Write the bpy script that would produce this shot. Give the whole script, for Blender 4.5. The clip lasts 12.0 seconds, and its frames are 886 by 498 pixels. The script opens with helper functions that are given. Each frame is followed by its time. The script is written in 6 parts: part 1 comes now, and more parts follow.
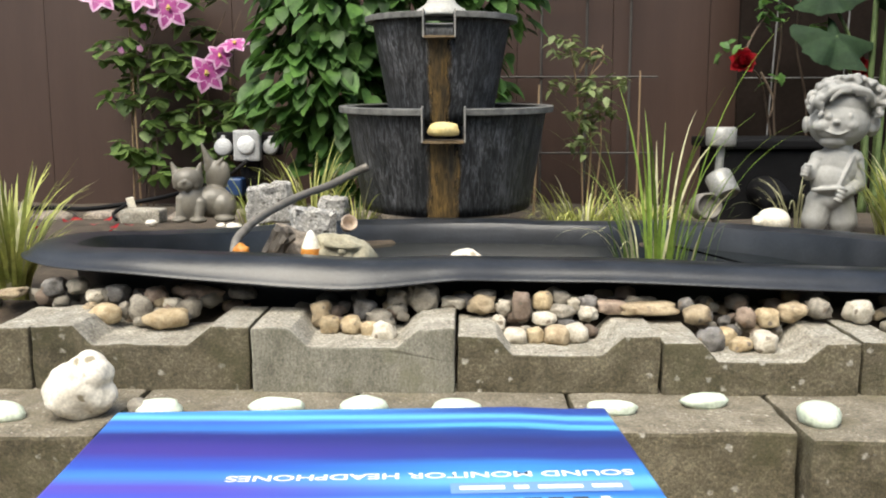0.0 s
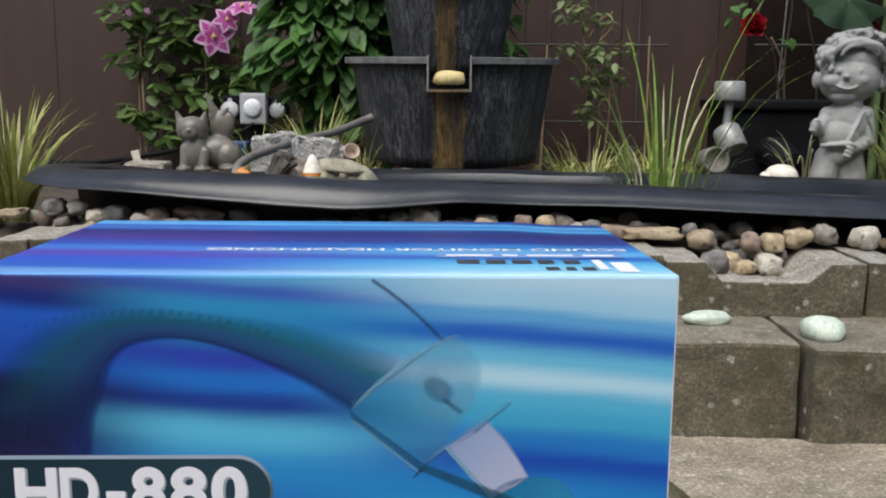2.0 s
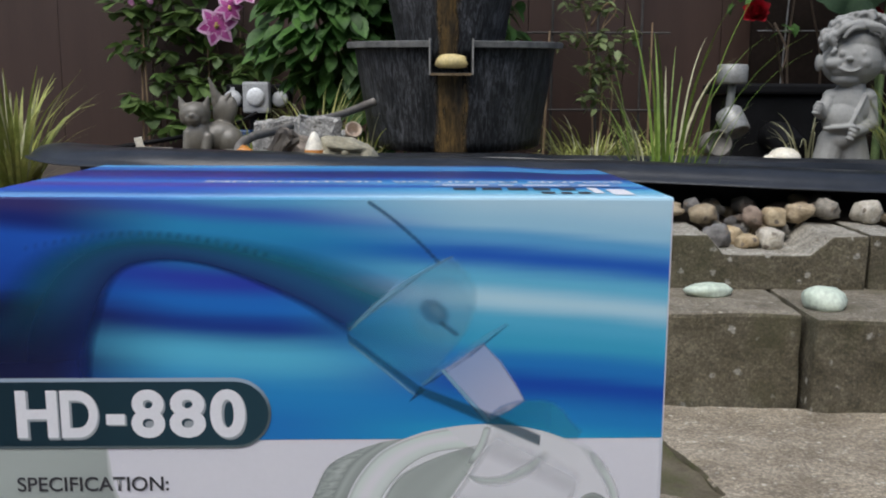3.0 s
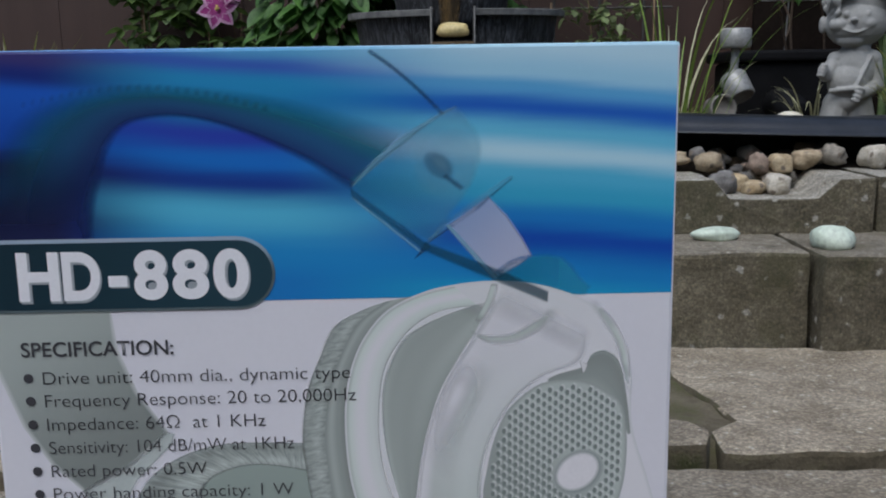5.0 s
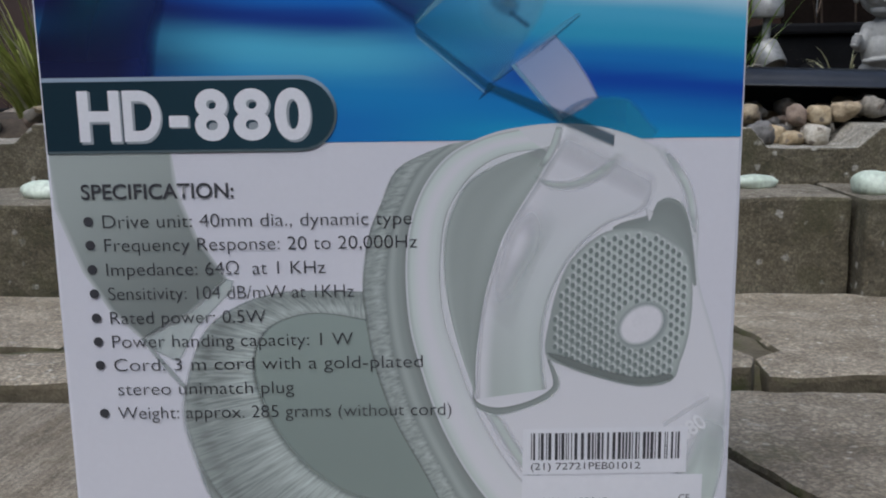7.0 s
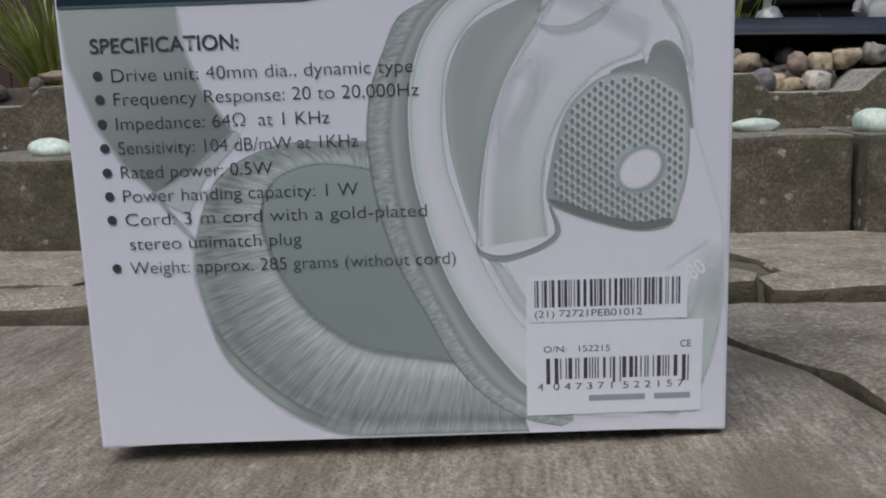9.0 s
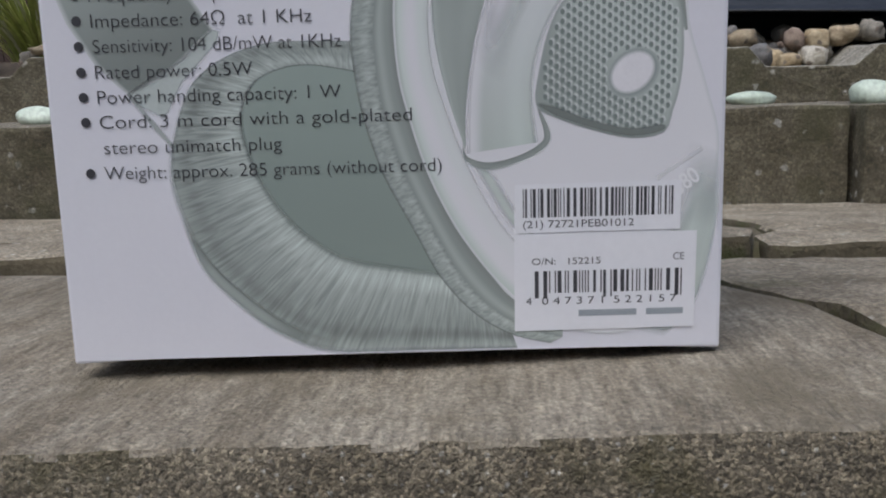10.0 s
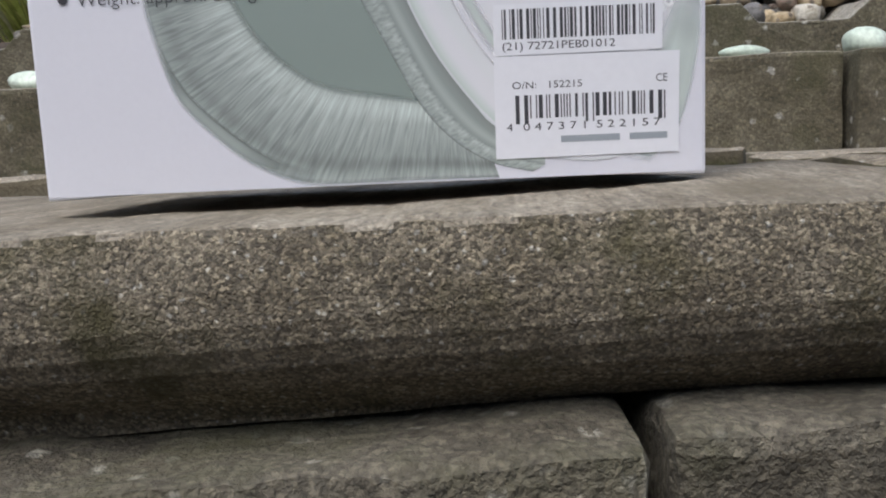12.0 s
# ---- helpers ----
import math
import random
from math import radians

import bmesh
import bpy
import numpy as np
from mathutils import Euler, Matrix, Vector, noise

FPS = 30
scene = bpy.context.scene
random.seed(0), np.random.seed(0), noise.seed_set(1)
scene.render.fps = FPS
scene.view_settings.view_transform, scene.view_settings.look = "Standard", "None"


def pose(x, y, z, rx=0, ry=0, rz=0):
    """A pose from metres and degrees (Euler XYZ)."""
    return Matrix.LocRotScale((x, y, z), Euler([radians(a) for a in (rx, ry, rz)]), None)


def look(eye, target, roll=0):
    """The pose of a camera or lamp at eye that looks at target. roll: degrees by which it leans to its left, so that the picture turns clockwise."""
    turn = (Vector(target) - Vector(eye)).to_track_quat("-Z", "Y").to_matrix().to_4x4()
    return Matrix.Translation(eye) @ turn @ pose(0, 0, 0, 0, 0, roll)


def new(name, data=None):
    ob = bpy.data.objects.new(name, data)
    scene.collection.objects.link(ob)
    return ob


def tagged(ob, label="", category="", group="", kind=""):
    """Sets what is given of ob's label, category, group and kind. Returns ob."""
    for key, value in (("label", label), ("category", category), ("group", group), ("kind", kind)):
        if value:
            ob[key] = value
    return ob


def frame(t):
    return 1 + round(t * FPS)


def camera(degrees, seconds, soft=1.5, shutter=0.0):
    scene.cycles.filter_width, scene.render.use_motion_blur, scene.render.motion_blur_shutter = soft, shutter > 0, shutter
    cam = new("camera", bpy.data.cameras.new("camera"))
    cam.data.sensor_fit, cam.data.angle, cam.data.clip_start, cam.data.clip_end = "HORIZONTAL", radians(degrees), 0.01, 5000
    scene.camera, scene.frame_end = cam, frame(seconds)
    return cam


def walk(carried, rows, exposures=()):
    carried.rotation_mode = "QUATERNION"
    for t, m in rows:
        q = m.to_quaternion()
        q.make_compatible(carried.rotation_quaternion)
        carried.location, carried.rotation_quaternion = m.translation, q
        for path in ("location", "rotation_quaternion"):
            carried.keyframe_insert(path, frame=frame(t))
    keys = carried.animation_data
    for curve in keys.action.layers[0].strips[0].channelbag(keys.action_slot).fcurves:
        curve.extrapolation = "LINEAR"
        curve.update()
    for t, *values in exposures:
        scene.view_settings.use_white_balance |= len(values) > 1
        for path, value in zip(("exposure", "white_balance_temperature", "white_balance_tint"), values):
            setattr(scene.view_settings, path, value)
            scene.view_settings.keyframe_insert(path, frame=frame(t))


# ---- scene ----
cam = camera(52.0, 12.0, 2.0)
PATH = [
    (0, (0.009, -0.056, 0.338), (-0.046, 1.921, 0.037), -0.1),
    (0.5, (0.008, -0.055, 0.319), (-0.053, 1.921, 0.018), 0.1),
    (1, (0.011, -0.055, 0.301), (-0.059, 1.921, 0.001), 0.2),
    (1.5, (0.016, -0.056, 0.283), (-0.055, 1.919, -0.025), 0.1),
    (2, (0.016, -0.059, 0.264), (-0.056, 1.913, -0.058), 0.5),
    (2.5, (0.017, -0.063, 0.253), (-0.061, 1.908, -0.076), 0.4),
    (4.5, (0.022, -0.065, 0.213), (-0.061, 1.904, -0.131), -0.4),
    (5, (0.019, -0.067, 0.203), (-0.074, 1.9, -0.147), -0.9),
    (5.5, (0.013, -0.07, 0.193), (-0.092, 1.896, -0.16), -0.9),
    (6, (0.007, -0.07, 0.183), (-0.11, 1.894, -0.174), -0.6),
    (6.5, (0.006, -0.069, 0.171), (-0.122, 1.894, -0.19), -0.7),
    (7, (0.006, -0.071, 0.159), (-0.132, 1.891, -0.204), -0.8),
    (8.8, (0.006, -0.084, 0.122), (-0.149, 1.873, -0.260), -2.1),
    (9, (0.007, -0.085, 0.115), (-0.145, 1.875, -0.251), -2.0),
    (9.5, (0.008, -0.082, 0.099), (-0.139, 1.88, -0.262), -2.0),
    (10, (0.009, -0.081, 0.084), (-0.134, 1.882, -0.273), -1.6),
    (10.5, (0.012, -0.081, 0.068), (-0.135, 1.886, -0.264), -2.2),
    (11, (0.011, -0.079, 0.052), (-0.137, 1.889, -0.268), -1.7),
    (11.5, (0.011, -0.082, 0.038), (-0.136, 1.89, -0.265), -1.9),
    (12, (0.014, -0.085, 0.023), (-0.133, 1.887, -0.28), -2.5),
]
EXPOSURES = [(0, 0.85, 6950, 5), (1, 0.5, 6600, 7), (2.5, 0.03, 6250, 8), (4.5, -0.42, 5900, 8), (5.5, -0.4, 5800, 8), (9, -0.4, 5950, 9), (10, -0.36, 5970, 9), (11.2, -0.16, 6020, 9), (12, 0.08, 6050, 9)]
walk(cam, [(t, look(eye, target, roll)) for t, eye, target, roll in PATH], EXPOSURES)

# ---- light ----
world = bpy.data.worlds.new("world")
scene.world = world
world.use_nodes = True
wn = world.node_tree.nodes
sky = wn.new("ShaderNodeTexSky")
sky.sky_type, sky.sun_disc = "NISHITA", False
SUN_UP, SUN_TURN = 60.0, 205.0
sky.sun_elevation, sky.sun_rotation = radians(SUN_UP), radians(SUN_TURN)
sky.air_density, sky.dust_density, sky.ozone_density = 1.0, 4.0, 1.0
wn["Background"].inputs["Strength"].default_value = 0.15
world.node_tree.links.new(sky.outputs[0], wn["Background"].inputs["Color"])
sun = new("sun", bpy.data.lights.new("sun", "SUN"))
sun.data.energy, sun.data.angle, sun.data.color = 2.4, radians(50), (1.0, 0.98, 0.95)
sun.matrix_world = pose(0, 0, 6) @ Matrix.Rotation(radians(180 - SUN_TURN), 4, "Z") @ Matrix.Rotation(radians(90 - SUN_UP), 4, "X")


# ---- materials ----
def ramp_node(nt, stops, interp="LINEAR"):
    r = nt.nodes.new("ShaderNodeValToRGB")
    r.color_ramp.interpolation = interp
    el = r.color_ramp.elements
    while len(el) < len(stops):
        el.new(0.5)
    for e, (p, c) in zip(el, stops):
        e.position, e.color = p, (*c, 1)
    return r


def noise_node(nt, vec, scale, detail=4, rough=0.55, stretch=None):
    n = nt.nodes.new("ShaderNodeTexNoise")
    n.inputs["Scale"].default_value, n.inputs["Detail"].default_value = scale, detail
    n.inputs["Roughness"].default_value = rough
    if stretch:
        m = nt.nodes.new("ShaderNodeMapping")
        m.inputs["Scale"].default_value = stretch
        nt.links.new(vec, m.inputs["Vector"])
        vec = m.outputs[0]
    nt.links.new(vec, n.inputs["Vector"])
    return n


def mix_node(nt, a, b, fac, blend="MIX"):
    m = nt.nodes.new("ShaderNodeMix")
    m.data_type, m.blend_type = "RGBA", blend
    for sock, v in ((m.inputs[6], a), (m.inputs[7], b), (m.inputs[0], fac)):
        if hasattr(v, "is_output"):
            nt.links.new(v, sock)
        elif isinstance(v, tuple):
            sock.default_value = (*v, 1)
        else:
            sock.default_value = v
    return m.outputs[2]


def material(name, dark, light, rough=0.7, scale=30, fine=250, bump=0.3, metal=0.0, vary=0.0, spots=None, spot_scale=60,
             spot_at=0.62, stretch=None, island=False, moss=None, moss_at=0.6, moss_scale=9, bump_fine=0.5, spec=0.5, trans=0.0, grain_range=(0.78, 1.16), cells=0.0, cell_scale=600):
    """A surface with two scales of colour variation, optional flecks and growth, and relief. Coordinates are in metres."""
    m = bpy.data.materials.new(name)
    m.use_nodes = True
    nt = m.node_tree
    b = nt.nodes["Principled BSDF"]
    tc = nt.nodes.new("ShaderNodeTexCoord")
    info = nt.nodes.new("ShaderNodeObjectInfo")
    add = nt.nodes.new("ShaderNodeVectorMath")
    add.operation = "ADD"
    sc = nt.nodes.new("ShaderNodeVectorMath")
    sc.operation = "SCALE"
    comb = nt.nodes.new("ShaderNodeCombineXYZ")
    for i in range(3):
        nt.links.new(info.outputs["Random"], comb.inputs[i])
    nt.links.new(comb.outputs[0], sc.inputs[0])
    sc.inputs["Scale"].default_value = 7.0
    nt.links.new(tc.outputs["Object"], add.inputs[0])
    nt.links.new(sc.outputs[0], add.inputs[1])
    vec = add.outputs[0]
    big = noise_node(nt, vec, scale, 5, 0.6, stretch)
    small = noise_node(nt, vec, fine, 3, 0.6, stretch)
    col = ramp_node(nt, [(0.32, dark), (0.68, light)])
    nt.links.new(big.outputs["Fac"], col.inputs[0])
    grain = ramp_node(nt, [(0.3, (grain_range[0],) * 3), (0.7, (grain_range[1],) * 3)])
    nt.links.new(small.outputs["Fac"], grain.inputs[0])
    out = mix_node(nt, col.outputs[0], grain.outputs[0], 1.0, "MULTIPLY")
    if spots:
        v = nt.nodes.new("ShaderNodeTexVoronoi")
        v.inputs["Scale"].default_value = spot_scale
        warp = noise_node(nt, vec, spot_scale * 1.3, 3, 0.6)
        shift = nt.nodes.new("ShaderNodeVectorMath")
        shift.operation = "MULTIPLY_ADD"
        nt.links.new(warp.outputs["Color"], shift.inputs[0])
        shift.inputs[1].default_value = (1.1 / spot_scale,) * 3
        nt.links.new(vec, shift.inputs[2])
        nt.links.new(shift.outputs[0], v.inputs["Vector"])
        rgb = nt.nodes.new("ShaderNodeSeparateColor")
        nt.links.new(v.outputs["Color"], rgb.inputs[0])
        pick = ramp_node(nt, [(spot_at, (0, 0, 0)), (spot_at + 0.03, (1, 1, 1))])
        nt.links.new(rgb.outputs[0], pick.inputs[0])
        near = ramp_node(nt, [(0.28, (1, 1, 1)), (0.5, (0, 0, 0))])
        nt.links.new(v.outputs["Distance"], near.inputs[0])
        both = mix_node(nt, pick.outputs[0], near.outputs[0], 1.0, "MULTIPLY")
        out = mix_node(nt, out, spots, both)
    height = None
    if cells:
        v = nt.nodes.new("ShaderNodeTexVoronoi")
        v.inputs["Scale"].default_value = cell_scale
        warp = noise_node(nt, vec, cell_scale * 0.9, 3, 0.7)
        shift = nt.nodes.new("ShaderNodeVectorMath")
        shift.operation = "MULTIPLY_ADD"
        nt.links.new(warp.outputs["Color"], shift.inputs[0])
        shift.inputs[1].default_value = (2.2 / cell_scale,) * 3
        nt.links.new(vec, shift.inputs[2])
        nt.links.new(shift.outputs[0], v.inputs["Vector"])
        rgb = nt.nodes.new("ShaderNodeSeparateColor")
        nt.links.new(v.outputs["Color"], rgb.inputs[0])
        tone = ramp_node(nt, [(0.0, (1 - cells,) * 3), (0.55, (1, 1, 1)), (1.0, (1 + 1.6 * cells, 1 + 1.6 * cells, 1 + 1.5 * cells))])
        nt.links.new(rgb.outputs[0], tone.inputs[0])
        out = mix_node(nt, out, tone.outputs[0], 1.0, "MULTIPLY")
        gap = ramp_node(nt, [(0.3, (1, 1, 1)), (0.9, (0.62, 0.62, 0.62))])
        nt.links.new(v.outputs["Distance"], gap.inputs[0])
        out = mix_node(nt, out, gap.outputs[0], 1.0, "MULTIPLY")
        height = gap.outputs[0]
    if moss:
        g = noise_node(nt, vec, moss_scale, 6, 0.65)
        where = ramp_node(nt, [(moss_at, (0, 0, 0)), (moss_at + 0.16, (0.85, 0.85, 0.85))])
        nt.links.new(g.outputs["Fac"], where.inputs[0])
        out = mix_node(nt, out, moss, where.outputs[0])
    if vary:
        h = nt.nodes.new("ShaderNodeHueSaturation")
        src = info.outputs["Random"]
        if island:
            src = nt.nodes.new("ShaderNodeNewGeometry").outputs["Random Per Island"]
        mr = nt.nodes.new("ShaderNodeMapRange")
        mr.inputs["To Min"].default_value, mr.inputs["To Max"].default_value = 1 - vary, 1 + vary
        nt.links.new(src, mr.inputs["Value"])
        nt.links.new(mr.outputs[0], h.inputs["Value"])
        nt.links.new(out, h.inputs["Color"])
        out = h.outputs[0]
    nt.links.new(out, b.inputs["Base Color"])
    b.inputs["Roughness"].default_value, b.inputs["Metallic"].default_value = rough, metal
    b.inputs["Specular IOR Level"].default_value = spec
    if trans:
        b.inputs["Transmission Weight"].default_value = trans
    if bump:
        bp = nt.nodes.new("ShaderNodeBump")
        bp.inputs["Strength"].default_value, bp.inputs["Distance"].default_value = bump, 0.002
        mixh = nt.nodes.new("ShaderNodeMath")
        mixh.operation = "MULTIPLY_ADD"
        nt.links.new(small.outputs["Fac"], mixh.inputs[0])
        mixh.inputs[1].default_value = bump_fine
        nt.links.new(big.outputs["Fac"], mixh.inputs[2])
        last = mixh.outputs[0]
        if height:
            hm = nt.nodes.new("ShaderNodeMath")
            hm.operation = "MULTIPLY_ADD"
            nt.links.new(height, hm.inputs[0])
            hm.inputs[1].default_value = 0.8
            nt.links.new(last, hm.inputs[2])
            last = hm.outputs[0]
        nt.links.new(last, bp.inputs["Height"])
        nt.links.new(bp.outputs[0], b.inputs["Normal"])
    return m


# wall fronts: base darkened for the weaker light on them, plus real moss
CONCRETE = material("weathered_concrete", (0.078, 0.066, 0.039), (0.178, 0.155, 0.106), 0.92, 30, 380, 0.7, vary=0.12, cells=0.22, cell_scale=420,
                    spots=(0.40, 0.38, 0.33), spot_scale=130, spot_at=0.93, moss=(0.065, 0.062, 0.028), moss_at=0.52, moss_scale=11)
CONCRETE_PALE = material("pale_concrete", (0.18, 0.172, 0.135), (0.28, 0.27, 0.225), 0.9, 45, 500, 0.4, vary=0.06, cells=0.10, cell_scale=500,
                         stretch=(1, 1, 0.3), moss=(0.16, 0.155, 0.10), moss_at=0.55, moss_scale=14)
# paler concrete for tops: the light from above is painted into its base
CONCRETE_TOP = material("toplit_concrete", (0.26, 0.235, 0.19), (0.44, 0.415, 0.355), 0.92, 40, 450, 0.7, vary=0.1, cells=0.25, cell_scale=480,
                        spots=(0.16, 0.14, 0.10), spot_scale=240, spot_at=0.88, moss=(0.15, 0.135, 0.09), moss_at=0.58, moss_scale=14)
PAVER = material("paver_concrete", (0.225, 0.187, 0.133), (0.40, 0.343, 0.26), 0.92, 26, 520, 0.8, vary=0.12, cells=0.3, cell_scale=520,
                 spots=(0.50, 0.46, 0.38), spot_scale=230, spot_at=0.9, moss=(0.10, 0.095, 0.035), moss_at=0.60, moss_scale=10)
AGGREGATE = material("exposed_aggregate", (0.187, 0.154, 0.105), (0.35, 0.30, 0.222), 0.95, 24, 900, 1.0, vary=0.03, cells=0.5, cell_scale=950,
                     spots=(0.46, 0.43, 0.37), spot_scale=620, spot_at=0.88, moss=(0.085, 0.074, 0.028), moss_at=0.54, moss_scale=22, bump_fine=0.8)
BRUSHED = material("brushed_concrete", (0.225, 0.185, 0.13), (0.455, 0.40, 0.315), 0.92, 46, 420, 1.0, stretch=(1, 0.16, 1), vary=0.04, cells=0.14, cell_scale=700,
                   moss=(0.185, 0.155, 0.105), moss_at=0.52, moss_scale=16, grain_range=(0.66, 1.27))
# low wall's tops: lighter than its fronts, overhead light put into the colour
LOW_TOP = material("toplit_concrete_low", (0.15, 0.128, 0.092), (0.27, 0.24, 0.185), 0.92, 32, 450, 0.6, vary=0.08, cells=0.2, cell_scale=480,
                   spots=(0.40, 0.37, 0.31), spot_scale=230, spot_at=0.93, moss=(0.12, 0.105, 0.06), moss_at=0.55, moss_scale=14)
SOIL = material("soil", (0.030, 0.022, 0.015), (0.085, 0.065, 0.045), 1.0, 25, 160, 1.0)
PLASTIC = material("black_pond_plastic", (0.010, 0.012, 0.015), (0.028, 0.031, 0.037), 0.32, 14, 220, 0.3, spec=0.5,
                   moss=(0.075, 0.078, 0.082), moss_at=0.64, moss_scale=26)
PEBBLE_COLOURS = [((0.26, 0.195, 0.12), (0.45, 0.37, 0.25)), ((0.15, 0.135, 0.11), (0.33, 0.30, 0.25)), ((0.33, 0.295, 0.23), (0.56, 0.52, 0.44)),
                  ((0.17, 0.125, 0.095), (0.33, 0.255, 0.20)), ((0.085, 0.08, 0.075), (0.22, 0.21, 0.20)), ((0.30, 0.22, 0.12), (0.50, 0.41, 0.27))]
PEBBLES = [material("pebble_stone", a, b, 0.85, 90, 420, 0.8, vary=0.2, spots=(0.16, 0.13, 0.10), spot_scale=140, spot_at=0.86) for a, b in PEBBLE_COLOURS]
FLINT = material("white_flint", (0.55, 0.51, 0.43), (0.74, 0.70, 0.62), 0.8, 40, 300, 0.5, spots=(0.28, 0.24, 0.17), spot_scale=90, spot_at=0.8)
GLOW = material("pale_green_stone", (0.50, 0.58, 0.47), (0.62, 0.69, 0.58), 0.45, 25, 200, 0.1)
FENCE = material("brown_fence_paint", (0.042, 0.0228, 0.0165), (0.056, 0.0315, 0.0235), 0.5, 3, 60, 0.05, stretch=(3, 3, 0.3), grain_range=(0.94, 1.05))


# ---- mesh helpers ----
def part(name, bm, mat, parent=None, label="", m=None, smooth=False):
    me = bpy.data.meshes.new(name)
    bmesh.ops.recalc_face_normals(bm, faces=bm.faces)
    bm.to_mesh(me)
    bm.free()
    if mat:
        me.materials.append(mat)
    if smooth:
        for p in me.polygons:
            p.use_smooth = True
    ob = new(name, me)
    if parent:
        ob.parent = parent
    if m is not None:
        ob.matrix_basis = m
    if label:
        ob["label"] = label
    return ob


def thing(name, m, label, category, group="", kind=""):
    ob = new(name)
    ob.empty_display_size = 0.02
    ob.matrix_basis = m
    return tagged(ob, label, category, group, kind)


def box_bm(x0, x1, y0, y1, z0, z1, bevel=0.0, segs=2):
    bm = bmesh.new()
    bmesh.ops.create_cube(bm, size=1)
    bmesh.ops.scale(bm, vec=(x1 - x0, y1 - y0, z1 - z0), verts=bm.verts)
    bmesh.ops.translate(bm, vec=((x0 + x1) / 2, (y0 + y1) / 2, (z0 + z1) / 2), verts=bm.verts)
    if bevel:
        bmesh.ops.bevel(bm, geom=bm.edges[:], offset=bevel, segments=segs, affect="EDGES", profile=0.6)
    return bm


def spline(points, n=8, closed=False):
    """Points along a Catmull-Rom curve through the given ones."""
    P = [Vector(p) for p in points]
    k, out = len(P), []
    for i in range(k if closed else k - 1):
        a, b, c, d = (P[(i + j) % k] if closed else P[max(0, min(k - 1, i + j))] for j in (-1, 0, 1, 2))
        for s in range(n):
            t = s / n
            out.append(0.5 * (2 * b + (c - a) * t + (2 * a - 5 * b + 4 * c - d) * t * t + (3 * b - a - 3 * c + d) * t ** 3))
    if not closed:
        out.append(P[-1])
    return out


def prism(profile, y0, y1, bevel=0.0):
    """A profile in x and z, drawn out along y."""
    bm = bmesh.new()
    f = bm.faces.new([bm.verts.new((x, y0, z)) for x, z in profile])
    ext = bmesh.ops.extrude_face_region(bm, geom=[f])
    bmesh.ops.translate(bm, vec=(0, y1 - y0, 0), verts=[v for v in ext["geom"] if isinstance(v, bmesh.types.BMVert)])
    if bevel:
        bmesh.ops.bevel(bm, geom=bm.edges[:], offset=bevel, segments=2, affect="EDGES", profile=0.6)
    return bm


def roughen(bm, amount, scale, seed=0.0, cuts=0):
    if cuts:
        bmesh.ops.subdivide_edges(bm, edges=bm.edges[:], cuts=cuts, use_grid_fill=True)
    for v in bm.verts:
        v.co += amount * noise.noise_vector(v.co * scale + Vector((seed, seed * 1.7, -seed)))
    return bm


def rock_bm(sx, sy, sz, seed, rough=0.18, freq=1.6, flat=0.0, sub=3, box=1.0):
    bm = bmesh.new()
    bmesh.ops.create_icosphere(bm, subdivisions=sub, radius=1)
    off = Vector((seed * 3.1, seed * 1.3, -seed * 2.2))
    for v in bm.verts:
        d = 1 + rough * noise.noise(v.co * freq + off) + rough * 0.35 * noise.noise(v.co * freq * 3 + off)
        v.co = v.co * d
        if box < 1:
            v.co = Vector([math.copysign(abs(c) ** box, c) for c in v.co]) * 0.88
        if flat:
            v.co.z = max(v.co.z, -flat)
        v.co.x, v.co.y, v.co.z = v.co.x * sx, v.co.y * sy, v.co.z * sz
    return bm


def lathe(profile, n=48, a0=0.0, a1=2 * math.pi):
    """A profile of radius and height, turned round z."""
    bm = bmesh.new()
    full = abs(a1 - a0 - 2 * math.pi) < 1e-6
    k = n if full else n + 1
    rings = [[bm.verts.new((r * math.cos(a0 + (a1 - a0) * i / n), r * math.sin(a0 + (a1 - a0) * i / n), z)) for i in range(k)] for r, z in profile]
    for a, b in zip(rings, rings[1:]):
        for i in range(n):
            j = (i + 1) % k
            bm.faces.new((a[i], a[j], b[j], b[i]))
    bmesh.ops.remove_doubles(bm, verts=bm.verts, dist=1e-6)
    return bm


def tube_bm(points, r0, r1=None, n=8):
    """A round bar along points, from radius r0 to r1."""
    r1 = r0 if r1 is None else r1
    bm = bmesh.new()
    pts = [Vector(p) for p in points]
    prev, side = None, None
    for i, p in enumerate(pts):
        d = (pts[min(i + 1, len(pts) - 1)] - pts[max(i - 1, 0)]).normalized()
        side = d.orthogonal().normalized() if side is None else (side - d * side.dot(d)).normalized()
        up = d.cross(side)
        r = r0 + (r1 - r0) * i / max(1, len(pts) - 1)
        ring = [bm.verts.new(p + r * (math.cos(2 * math.pi * k / n) * side + math.sin(2 * math.pi * k / n) * up)) for k in range(n)]
        if prev:
            for k in range(n):
                bm.faces.new((prev[k], prev[(k + 1) % n], ring[(k + 1) % n], ring[k]))
        else:
            bm.faces.new(ring[::-1])
        prev = ring
    bm.faces.new(prev)
    return bm


def merge(bm, other, m=None):
    """Adds another bmesh to bm."""
    me = bpy.data.meshes.new("tmp")
    other.to_mesh(me)
    other.free()
    if m is not None:
        me.transform(m)
    bm.from_mesh(me)
    bpy.data.meshes.remove(me)
    return bm


